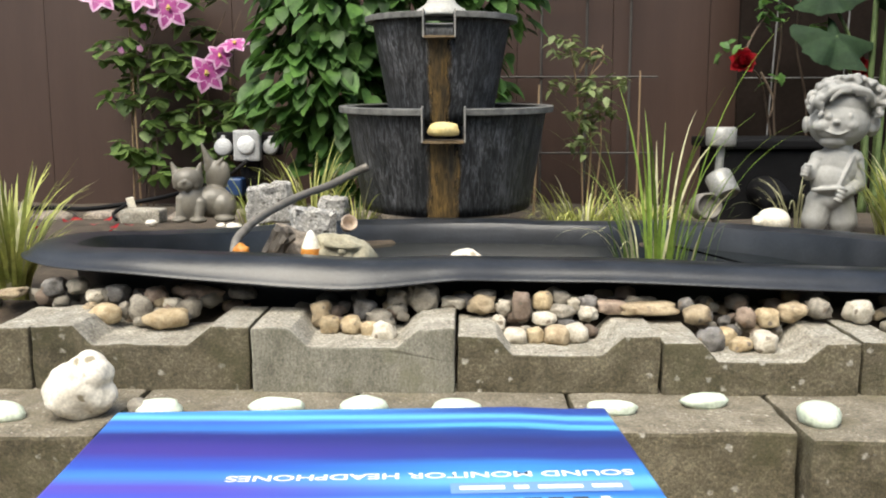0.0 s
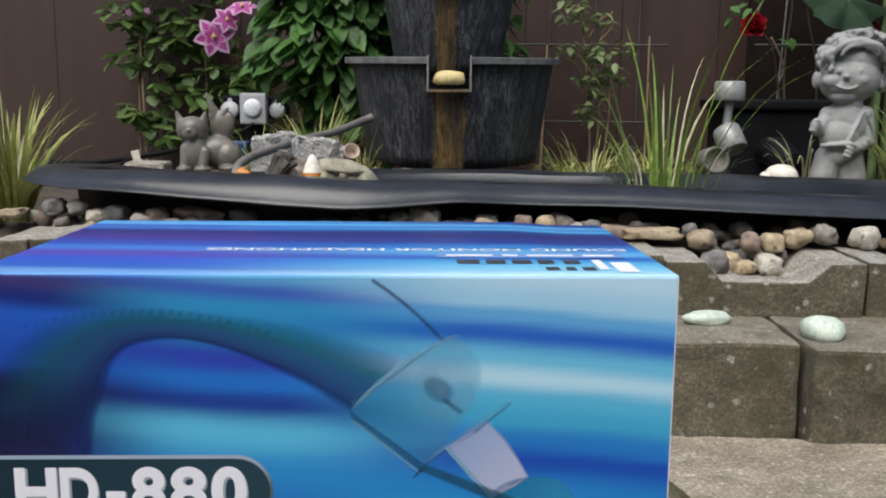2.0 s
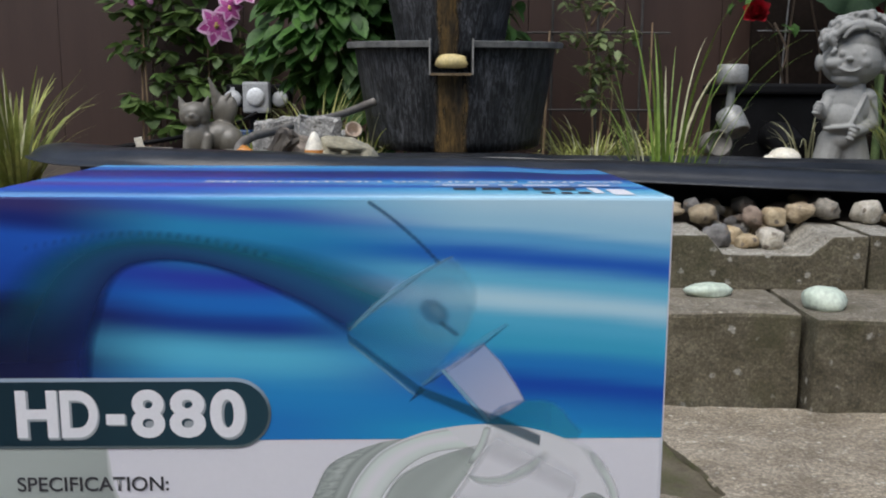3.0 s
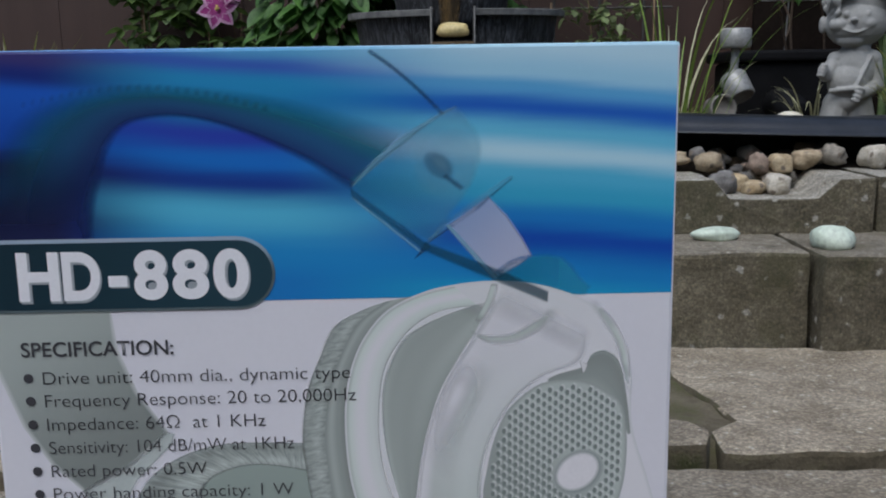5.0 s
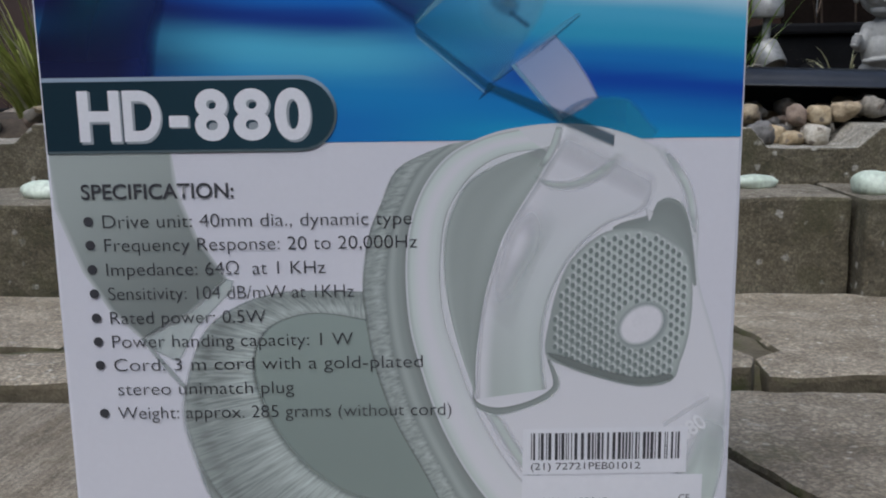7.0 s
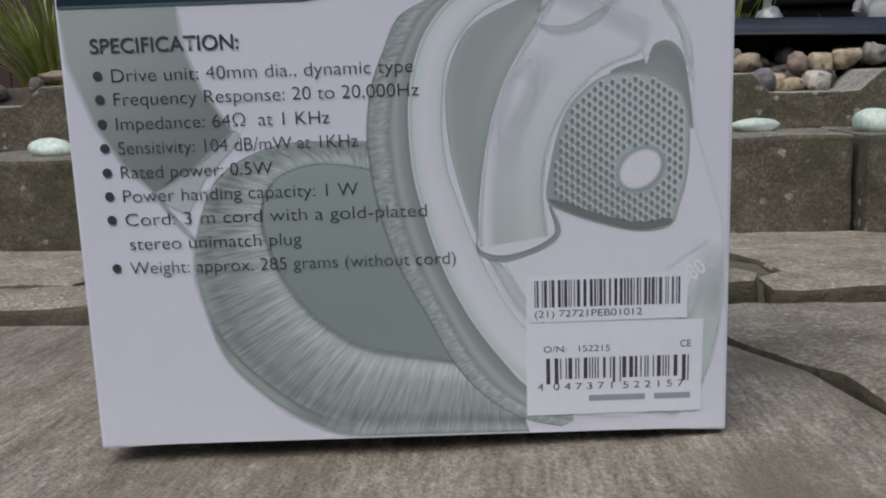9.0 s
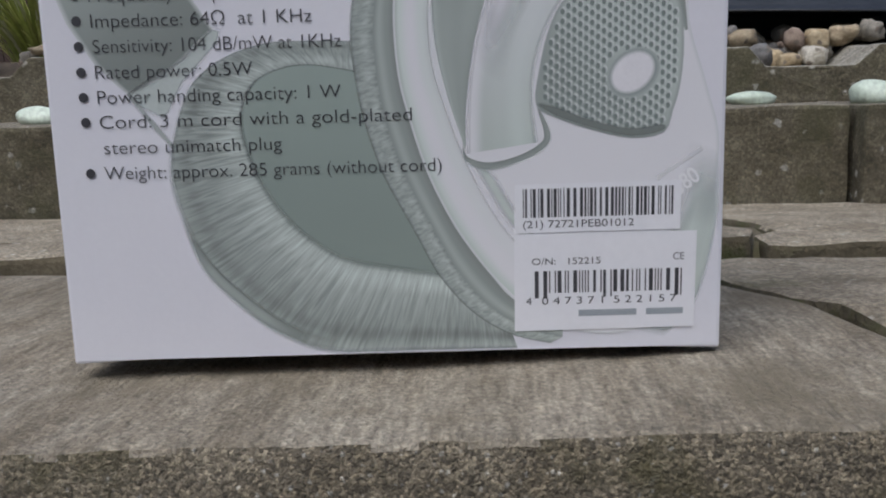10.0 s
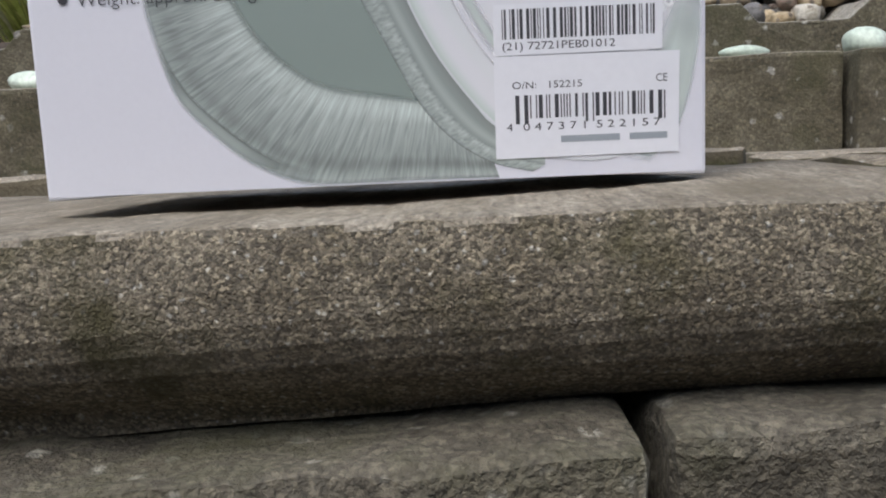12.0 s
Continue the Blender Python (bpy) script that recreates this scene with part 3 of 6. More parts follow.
tagged(part("stone", rock_bm(0.030, 0.014, 0.015, 4.0, 0.15, flat=0.7), YELLOW, m=pose(-0.036, 1.602, 0.303), smooth=True), "yellow stained stone in the spout of the lower tub", "stone")

# ---- the printed carton ----
def print_material(name, axis, left, right, lo, hi, wave=0.006, mid=None, slope=0.0):
    """Blurred streaks printed on glossy card: colour runs across an axis, blended from one side to the other."""
    m = bpy.data.materials.new(name)
    m.use_nodes = True
    nt = m.node_tree
    b = nt.nodes["Principled BSDF"]
    tc = nt.nodes.new("ShaderNodeTexCoord")
    sep = nt.nodes.new("ShaderNodeSeparateXYZ")
    nt.links.new(tc.outputs["Object"], sep.inputs[0])

    def add(fac, value, base):
        ma = nt.nodes.new("ShaderNodeMath")
        ma.operation = "MULTIPLY_ADD"
        nt.links.new(fac, ma.inputs[0])
        ma.inputs[1].default_value = value
        nt.links.new(base, ma.inputs[2])
        return ma.outputs[0]

    n = noise_node(nt, tc.outputs["Object"], 9, 2, 0.4)
    fine = noise_node(nt, tc.outputs["Object"], 14, 3, 0.5, (1.0, 16.0, 16.0))
    at = add(sep.outputs[0], slope, add(fine.outputs["Fac"], wave * 1.2, add(n.outputs["Fac"], wave * 2, sep.outputs[axis])))
    mr = nt.nodes.new("ShaderNodeMapRange")
    off = wave * 1.6 + slope * 0.15
    mr.inputs["From Min"].default_value, mr.inputs["From Max"].default_value = lo + off, hi + off
    nt.links.new(at, mr.inputs["Value"])

    def run(stops):
        r = ramp_node(nt, stops, "EASE")
        nt.links.new(mr.outputs[0], r.inputs[0])
        return r.outputs[0]

    def side(x0, x1):
        sd = nt.nodes.new("ShaderNodeMapRange")
        sd.interpolation_type = "SMOOTHSTEP"
        sd.inputs["From Min"].default_value, sd.inputs["From Max"].default_value = x0, x1
        nt.links.new(sep.outputs[0], sd.inputs["Value"])
        return sd.outputs[0]

    if mid:
        out = mix_node(nt, mix_node(nt, run(left), run(mid), side(0.02, 0.065)), run(right), side(0.085, 0.15))
    else:
        out = mix_node(nt, run(left), run(right), side(0.04, 0.165))
    nt.links.new(out, b.inputs["Base Color"])
    b.inputs["Roughness"].default_value = 0.3
    b.inputs["Specular IOR Level"].default_value = 0.4
    return m


def stops(rows, u, slope=0.08):
    """Colour stops from heights in millimetres as they stand at u."""
    return [(min(1, max(0, (z + slope * (u - 150) - 142) / 73)), c) for z, c in rows]


NAVY, INK, BLUE, MID = (0.012, 0.016, 0.085), (0.014, 0.028, 0.19), (0.014, 0.075, 0.42), (0.025, 0.195, 0.54)
VIOLET = (0.045, 0.04, 0.17)
FRONT_L = stops([(153, BLUE), (166, NAVY), (173, (0.02, 0.09, 0.22)), (181, NAVY), (190, (0.015, 0.07, 0.40)), (203, (0.02, 0.10, 0.50)), (208, INK), (213, VIOLET), (220, MID)], 20)
FRONT_M = stops([(149, MID), (157, (0.03, 0.25, 0.58)), (168, (0.11, 0.48, 0.70)), (177, (0.016, 0.05, 0.28)), (183, (0.022, 0.16, 0.56)), (190, (0.03, 0.055, 0.40)), (198, (0.025, 0.20, 0.46)), (206, (0.035, 0.27, 0.54)), (211, (0.05, 0.12, 0.48)), (216, (0.12, 0.40, 0.66))], 75)
FRONT_R = stops([(142, (0.035, 0.35, 0.62)), (150, (0.025, 0.22, 0.56)), (159.5, BLUE), (165, MID), (172, (0.06, 0.38, 0.60)), (178, (0.10, 0.44, 0.66)), (184, (0.46, 0.70, 0.82)), (190, (0.15, 0.50, 0.72)), (197, (0.025, 0.12, 0.52)), (203, (0.12, 0.38, 0.68)), (207, (0.34, 0.60, 0.78)), (215, (0.48, 0.70, 0.83))], 150)
# lid streaks, with the sky's washed-out reflection painted in as lighter tones
TOP_L = [(0.0, (0.16, 0.36, 0.70)), (0.06, (0.03, 0.13, 0.52)), (0.16, (0.03, 0.10, 0.56)), (0.28, (0.09, 0.07, 0.42)), (0.36, (0.05, 0.20, 0.62)), (0.44, (0.03, 0.08, 0.44)), (0.56, (0.05, 0.04, 0.26)), (0.70, (0.025, 0.03, 0.20)), (0.78, (0.04, 0.18, 0.55)), (0.83, (0.04, 0.12, 0.50)), (0.89, (0.14, 0.48, 0.76)), (0.93, (0.06, 0.26, 0.64)), (1.0, (0.22, 0.62, 0.84))]
TOP_R = [(0.0, (0.46, 0.72, 0.86)), (0.10, (0.20, 0.54, 0.76)), (0.17, (0.10, 0.42, 0.70)), (0.24, (0.03, 0.14, 0.50)), (0.32, (0.12, 0.42, 0.72)), (0.42, (0.04, 0.22, 0.58)), (0.53, (0.03, 0.05, 0.26)), (0.66, (0.025, 0.035, 0.17)), (0.75, (0.02, 0.06, 0.26)), (0.80, (0.10, 0.42, 0.70)), (0.84, (0.04, 0.14, 0.48)), (0.89, (0.12, 0.44, 0.72)), (0.94, (0.03, 0.08, 0.34)), (1.0, (0.03, 0.06, 0.26))]
PRINT_FRONT = print_material("printed_card_front", 2, FRONT_L, FRONT_R, 0.142, 0.215, 0.003, FRONT_M, 0.08)
PRINT_TOP = print_material("printed_card_top", 1, TOP_L, TOP_R, 0.0, 0.116, 0.004, None, 0.04)


def card(name, c, rough=0.35, c2=None):
    return material(name, c, c2 or c, rough, 60, 900, 0.0, grain_range=(0.97, 1.03))


WHITE_CARD = material("white_card", (0.70, 0.695, 0.755), (0.74, 0.735, 0.79), 0.35, 8, 500, 0.0, grain_range=(0.99, 1.01))
BOX_W, BOX_H, BOX_D = 0.2035, 0.2150, 0.116
carton = thing("headphone_carton", pose(-0.128, 0.186, 0.0, 0, 0, 3.95), "blue and white printed cardboard carton standing on the step", "carton")
bm = box_bm(0, BOX_W, 0, BOX_D, 0, BOX_H, 0.0012, 2)
bmesh.ops.subdivide_edges(bm, edges=[e for e in bm.edges if e.calc_length() > 0.05], cuts=10, use_grid_fill=True)
for v in bm.verts:
    # the lid dips towards its far corner
    if v.co.z < 0.001:
        v.co.z += 0.0022 * math.sin(math.pi * v.co.x / BOX_W) * (1 - v.co.y / BOX_D)
    if v.co.x > BOX_W * 0.9 and v.co.z > BOX_H * 0.9:
        v.co.z -= 0.0012 * (v.co.y / BOX_D) ** 2
body = part("body", bm, WHITE_CARD, carton)
body.data.materials.append(PRINT_FRONT)
body.data.materials.append(PRINT_TOP)
for p in body.data.polygons:
    c = p.center
    if p.normal.z > 0.75 and c.z > 0.1:
        p.material_index = 2
    elif c.z > 0.1419 and (c.y > 0.001 or c.z > BOX_H - 0.0014):
        p.material_index = 1


def front_y(u, v):
    return 0.0


def thin_ink(mat, cover):
    """A copy of a printed tone whose ink thins out towards its edge."""
    m = mat.copy()
    nt = m.node_tree
    at = nt.nodes.new("ShaderNodeAttribute")
    at.attribute_name = "cover"
    mul = nt.nodes.new("ShaderNodeMath")
    mul.operation = "MULTIPLY"
    mul.inputs[1].default_value = cover
    nt.links.new(at.outputs["Fac"], mul.inputs[0])
    mx = nt.nodes.new("ShaderNodeMixShader")
    nt.links.new(mul.outputs[0], mx.inputs[0])
    nt.links.new(nt.nodes.new("ShaderNodeBsdfTransparent").outputs[0], mx.inputs[1])
    nt.links.new(nt.nodes["Principled BSDF"].outputs[0], mx.inputs[2])
    nt.links.new(mx.outputs[0], nt.nodes["Material Output"].inputs["Surface"])
    return m


def blend_ink(mat, under):
    """A copy of a printed tone that runs into the tone round it at its edge."""
    m = mat.copy()
    nt = m.node_tree
    p = nt.nodes["Principled BSDF"]
    src = p.inputs["Base Color"].links[0].from_socket
    at = nt.nodes.new("ShaderNodeAttribute")
    at.attribute_name = "cover"
    rgb = nt.nodes.new("ShaderNodeRGB")
    rgb.outputs[0].default_value = (*under, 1)
    nt.links.new(mix_node(nt, rgb.outputs[0], src, at.outputs["Fac"]), p.inputs["Base Color"])
    return m


def flat(name, pts, mat, layer, n=6, smooth=True, label="", parent=None, soft=0.0, cover=1.0, under=None):
    """A flat printed shape on the carton's front; points in millimetres from its lower left corner."""
    pts = spline([(x / 1000, z / 1000, 0) for x, z in pts], n, True) if smooth else [Vector((x / 1000, z / 1000, 0)) for x, z in pts]
    bm = bmesh.new()
    ink = bm.verts.layers.float.new("cover")
    if soft:
        area = sum(a.x * b.y - b.x * a.y for a, b in zip(pts, pts[1:] + pts[:1]))
        turn = 1 if area > 0 else -1
        inner, outer = [], []
        for i, p in enumerate(pts):
            d = pts[(i + 1) % len(pts)] - pts[i - 1]
            w = Vector((-d.y, d.x, 0)).normalized() * turn * soft / 2000
            inner.append(p + w)
            outer.append(p - w)
    else:
        inner, outer = pts, []

    def vert(p, c):
        v = bm.verts.new((min(max(p.x, 0.0009), BOX_W - 0.0009), 0, max(p.y, 0.0009)))
        v[ink] = c
        return v

    ring = [vert(p, 1.0) for p in inner]
    f = bm.faces.new(ring)
    f.normal_update()
    rim = [vert(p, 0.0) for p in outer]
    bmesh.ops.triangulate(bm, faces=[f])
    for i in range(len(rim)):
        k = (i + 1) % len(rim)
        bm.faces.new((rim[i], rim[k], ring[k], ring[i]))
    for _ in range(2):
        bmesh.ops.subdivide_edges(bm, edges=[e for e in bm.edges if e.calc_length() > 0.02], cuts=1)
    for v in bm.verts:
        v.co.y = front_y(v.co.x, v.co.z) - 0.00008 - 0.000012 * layer
    if under:
        mat = blend_ink(mat, under)
    elif soft or cover < 1:
        mat = thin_ink(mat, cover)
    return part(name, bm, mat, parent or carton, label)


def oval(u, v, ru, rv, turn=0.0, n=28):
    c, s = math.cos(radians(turn)), math.sin(radians(turn))
    return [(u + ru * math.cos(a) * c - rv * math.sin(a) * s, v + ru * math.cos(a) * s + rv * math.sin(a) * c) for a in [2 * math.pi * i / n for i in range(n)]]


def shade(name, a, b, u0, v0, u1, v1, rough=0.35, streak=0.0):
    """Printed tone that runs from a to b between two places on the carton's front (millimetres)."""
    m = bpy.data.materials.new(name)
    m.use_nodes = True
    nt = m.node_tree
    p = nt.nodes["Principled BSDF"]
    p.inputs["Roughness"].default_value = rough
    tc = nt.nodes.new("ShaderNodeTexCoord")
    dot = nt.nodes.new("ShaderNodeVectorMath")
    dot.operation = "DOT_PRODUCT"
    d = Vector((u1 - u0, 0, v1 - v0)) / 1000
    dot.inputs[1].default_value = d / d.length_squared
    nt.links.new(tc.outputs["Object"], dot.inputs[0])
    s = Vector((u0, 0, v0)).dot(d) / 1000 / d.length_squared
    mr = nt.nodes.new("ShaderNodeMapRange")
    mr.inputs["From Min"].default_value, mr.inputs["From Max"].default_value = s, s + 1
    nt.links.new(dot.outputs["Value"], mr.inputs["Value"])
    col = ramp_node(nt, [(0, a), (1, b)], "EASE")
    nt.links.new(mr.outputs[0], col.inputs[0])
    out = col.outputs[0]
    if streak:
        n = noise_node(nt, tc.outputs["Object"], 60, 3, 0.6)
        g = ramp_node(nt, [(0.3, (1 - streak,) * 3), (0.7, (1 + streak,) * 3)])
        nt.links.new(n.outputs["Fac"], g.inputs[0])
        out = mix_node(nt, out, g.outputs[0], 1.0, "MULTIPLY")
    nt.links.new(out, p.inputs["Base Color"])
    return m


def even(points, n):
    """n + 1 points at even steps along a smooth curve through the given ones (millimetres)."""
    P = spline([(x, z, 0) for x, z in points], 12)
    run = [0.0]
    for a, b in zip(P, P[1:]):
        run.append(run[-1] + (b - a).length)
    out, k = [], 0
    for i in range(n + 1):
        d = run[-1] * i / n
        while k < len(P) - 2 and run[k + 1] < d:
            k += 1
        out.append(P[k].lerp(P[k + 1], (d - run[k]) / max(1e-9, run[k + 1] - run[k])))
    return out


def ribbon(name, edge_a, edge_b, tones, layer, tones_end=None, fade=(0.0, 0.0), ends=(0.0, 0.0), folds=None, steps=44, rows=12):
    """A printed tone between two edges, running through its colours from the one to the other; folds: fine creases across it (how many, depth, shallow to deep)."""
    A, B = even(edge_a, steps), even(edge_b, steps)
    bm = bmesh.new()
    across, along, cover = (bm.verts.layers.float.new(q) for q in ("across", "along", "cover"))
    grid = []
    for i, (a, b) in enumerate(zip(A, B)):
        row = []
        for j in range(rows + 1):
            f, g = j / rows, i / steps
            p = a.lerp(b, f) / 1000
            v = bm.verts.new((min(max(p.x, 0.0009), BOX_W - 0.0009), -0.00008 - 0.000012 * layer, min(max(p.y, 0.0009), BOX_H - 0.001)))
            c = 1.0
            for k, d in ((f, fade[0]), (1 - f, fade[1]), (g, ends[0]), (1 - g, ends[1])):
                c *= min(1.0, k / d) if d else 1.0
            v[across], v[along], v[cover] = f, g, c
            row.append(v)
        grid.append(row)
    for a, b in zip(grid, grid[1:]):
        for j in range(rows):
            bm.faces.new((a[j], a[j + 1], b[j + 1], b[j]))
    m = bpy.data.materials.new(name + "_tone")
    m.use_nodes = True
    nt = m.node_tree
    p = nt.nodes["Principled BSDF"]
    p.inputs["Roughness"].default_value = 0.35

    def attribute(q):
        at = nt.nodes.new("ShaderNodeAttribute")
        at.attribute_name = q
        return at.outputs["Fac"]

    def run(stop_list):
        r = ramp_node(nt, stop_list, "EASE")
        nt.links.new(attribute("across"), r.inputs[0])
        return r.outputs[0]

    out = run(tones)
    if tones_end:
        out = mix_node(nt, out, run(tones_end), attribute("along"))
    if folds:
        count, low, high = folds
        comb = nt.nodes.new("ShaderNodeCombineXYZ")
        for q, k, factor in (("along", 0, count), ("across", 1, 2.2)):
            mu = nt.nodes.new("ShaderNodeMath")
            mu.operation = "MULTIPLY"
            mu.inputs[1].default_value = factor
            nt.links.new(attribute(q), mu.inputs[0])
            nt.links.new(mu.outputs[0], comb.inputs[k])
        n = noise_node(nt, comb.outputs[0], 1.0, 3, 0.5)
        n.inputs["Distortion"].default_value = 0.5
        g = ramp_node(nt, [(0.34, (low,) * 3), (0.5, (1, 1, 1)), (0.68, (high,) * 3)])
        nt.links.new(n.outputs["Fac"], g.inputs[0])
        out = mix_node(nt, out, g.outputs[0], 1.0, "MULTIPLY")
    nt.links.new(out, p.inputs["Base Color"])
    if any(fade) or any(ends):
        mx = nt.nodes.new("ShaderNodeMixShader")
        nt.links.new(attribute("cover"), mx.inputs[0])
        nt.links.new(nt.nodes.new("ShaderNodeBsdfTransparent").outputs[0], mx.inputs[1])
        nt.links.new(p.outputs[0], mx.inputs[2])
        nt.links.new(mx.outputs[0], nt.nodes["Material Output"].inputs["Surface"])
    return part(name, bm, m, carton)


def grey(k, tint=0.06):
    """A slightly green printed grey."""
    return (k * (1 - tint), k * (1 + 0.7 * tint), k * (1 - 0.2 * tint))


# the blue field, on the front sheet itself
bm = bmesh.new()
nx, nz = 12, 6
gv = [[bm.verts.new((0.0008 + (BOX_W - 0.0016) * i / nx, 0, 0.142 + (BOX_H - 0.001 - 0.142) * k / nz)) for i in range(nx + 1)] for k in range(nz + 1)]
for k in range(nz):
    for i in range(nx):
        bm.faces.new((gv[k][i], gv[k][i + 1], gv[k + 1][i + 1], gv[k + 1][i]))
for v in bm.verts:
    v.co.y = front_y(v.co.x, v.co.z) - 0.00008
part("blue_print", bm, PRINT_FRONT, carton, "blurred blue and cyan streaks printed on the front")

PAPER = (0.74, 0.735, 0.77)
ribbon("printed_headband", [(0.9, 150), (1.2, 168), (4, 181), (13, 195), (24, 202), (43, 205.5), (62, 205), (80, 203), (100, 199), (124, 191)],
       [(36, 143), (34, 162), (36.5, 175), (43, 191), (54, 195.5), (67, 194.5), (81, 189.5), (94, 183), (101, 178.5), (108, 174)],
       [(0.0, (0.010, 0.03, 0.12)), (0.25, (0.012, 0.07, 0.14)), (0.55, (0.010, 0.05, 0.13)), (0.8, (0.010, 0.025, 0.10)), (1.0, (0.012, 0.03, 0.16))], 1,
       [(0.0, (0.03, 0.20, 0.34)), (0.25, (0.02, 0.20, 0.26)), (0.6, (0.02, 0.09, 0.22)), (1.0, (0.014, 0.03, 0.16))], fade=(0.55, 0.16))
ribbon("printed_headband", [(0.9, 143), (0.9, 160), (1.0, 172), (6, 188)], [(35.6, 143), (34, 160), (36, 174), (40, 187)],
       [(0.0, (0.010, 0.014, 0.06)), (0.6, (0.012, 0.016, 0.07)), (1.0, (0.014, 0.03, 0.16))], 2, fade=(0.0, 0.12), ends=(0.0, 0.6))
STITCH = card("printed_stitch", (0.05, 0.16, 0.34))
for i in range(26):
    f = i / 25
    u, v = 17 + 68 * f, 197.0 + 8.2 * math.sin(math.pi * min(1, 0.12 + 0.72 * f)) - 3 * f * f
    flat("printed_stitch", oval(u, v, 0.9, 0.5, 60, 8), STITCH, 3, 1, False, soft=0.8, cover=0.16)
flat("printed_headband", [(0.9, 141.5), (36.4, 140.6), (37.2, 128), (42.1, 114.6), (50.6, 101.6), (38, 90.8), (24.8, 83.6), (16, 92.5), (8.6, 104.8), (2, 123.6)], shade("printed_strap_tone", grey(0.44), grey(0.25), 8, 138, 36, 92), 1, 1, False, soft=1.6, under=(0.62, 0.64, 0.65))
flat("printed_slider_end", [(24.8, 83.6), (38, 90.8), (50.6, 101.6), (52, 98), (41, 87), (36, 78), (33, 77)], card("printed_end_tone", grey(0.62)), 1, 2, soft=1.2, cover=0.7)
flat("printed_slider_end", [(24.6, 84), (33, 73.5), (37, 68), (36.4, 67), (32, 72), (23.8, 83.4)], card("printed_end_line", grey(0.45)), 2, 1, False, soft=0.8, cover=0.6)
STRIPE = card("printed_thin_line", (0.03, 0.09, 0.20))
EDGELIGHT = card("printed_light_edge", (0.26, 0.52, 0.68))
DEEP = card("printed_deep_blue", (0.015, 0.05, 0.16))
for i in range(15):
    f = i / 14
    u, v = 115.6 + 19.2 * f, 213 - 12.6 * f - 4.2 * f * f
    flat("printed_wire", oval(u, v, 1.1, 0.62, -38, 8), STRIPE, 2, 1, False, soft=0.7, cover=0.5)
flat("printed_slider", [(109, 175), (114, 181), (122, 188), (131, 193.5), (139, 197), (145, 190), (146, 184), (143, 175), (137, 167), (130.5, 159)],
     shade("printed_slider_tone", (0.04, 0.30, 0.44), (0.22, 0.52, 0.66), 112, 172, 142, 190), 3, 3, soft=1.6, cover=0.28)
flat("printed_slider_edge", [(108.6, 175), (116, 183.4), (127, 191.6), (139.6, 197.8), (128, 190.8), (117, 182.4)], EDGELIGHT, 5, 3, soft=0.6, cover=0.45)
flat("printed_eyelet", oval(136.5, 181.5, 9.2, 8.2, 40), EDGELIGHT, 4, 1, False, soft=3.0, cover=0.14)
flat("printed_eyelet", oval(134, 181, 4.6, 3.2, -40), DEEP, 5, 1, False, soft=1.6, cover=0.30)
flat("printed_eyelet", oval(134.6, 181.3, 2.6, 1.4, -40), EDGELIGHT, 6, 1, False, soft=1.2, cover=0.25)
flat("printed_eyelet", [(136, 178.5), (141.4, 174.4), (140.2, 173.6), (135.2, 177.6)], DEEP, 6, 1, False, soft=0.8, cover=0.4)
flat("printed_fin", [(130.5, 158.6), (144.5, 168.4), (155.6, 177.4), (145.4, 171.4), (134, 163)], EDGELIGHT, 4, 1, False, soft=1.4, cover=0.22)
flat("printed_fin", [(130.3, 158.2), (144.5, 167.4), (155.4, 176.8), (144.6, 168.4)], DEEP, 5, 1, False, soft=0.6, cover=0.4)
flat("printed_tab", [(136.4, 163.2), (148.3, 171.6), (153.5, 166), (157.8, 159.5), (160.9, 153.8), (156, 150.6), (150.2, 147.2), (145.2, 152.6)], shade("printed_tab_tone", (0.36, 0.46, 0.70), (0.54, 0.58, 0.76), 140, 168, 156, 150), 5, 1, False, soft=1.2, cover=0.8)
flat("printed_tab_edge", [(135.8, 163.2), (137, 163.6), (151, 147.6), (149.8, 147)], EDGELIGHT, 6, 1, False, soft=0.7, cover=0.55)
flat("printed_cap", [(149.8, 142), (150, 147.4), (154, 151.6), (162, 153.8), (170, 153), (175.4, 147), (177.2, 142)], shade("printed_cap_tone", (0.02, 0.24, 0.38), (0.05, 0.36, 0.56), 152, 150, 175, 150), 5, 2, soft=1.4, cover=0.5)
flat("printed_slider_bar", [(108.6, 174.6), (129.5, 158.6), (151.8, 149.6), (166, 142.9), (165.7, 139.8), (150.4, 146.6), (128.8, 156.4), (108.4, 172.8)], shade("printed_bar_tone", (0.02, 0.12, 0.24), (0.015, 0.07, 0.11), 108, 172, 165, 143), 14, 1, False, soft=0.9, cover=0.62)
flat("printed_slider_edge", [(109, 172.4), (129, 155.8), (128.6, 155), (108.8, 171.6)], EDGELIGHT, 6, 1, False, soft=0.6, cover=0.45)
flat("printed_slider_spur", [(129.8, 158.6), (131.4, 157.2), (126.3, 153.4)], DEEP, 6, 1, False, soft=0.6, cover=0.6)

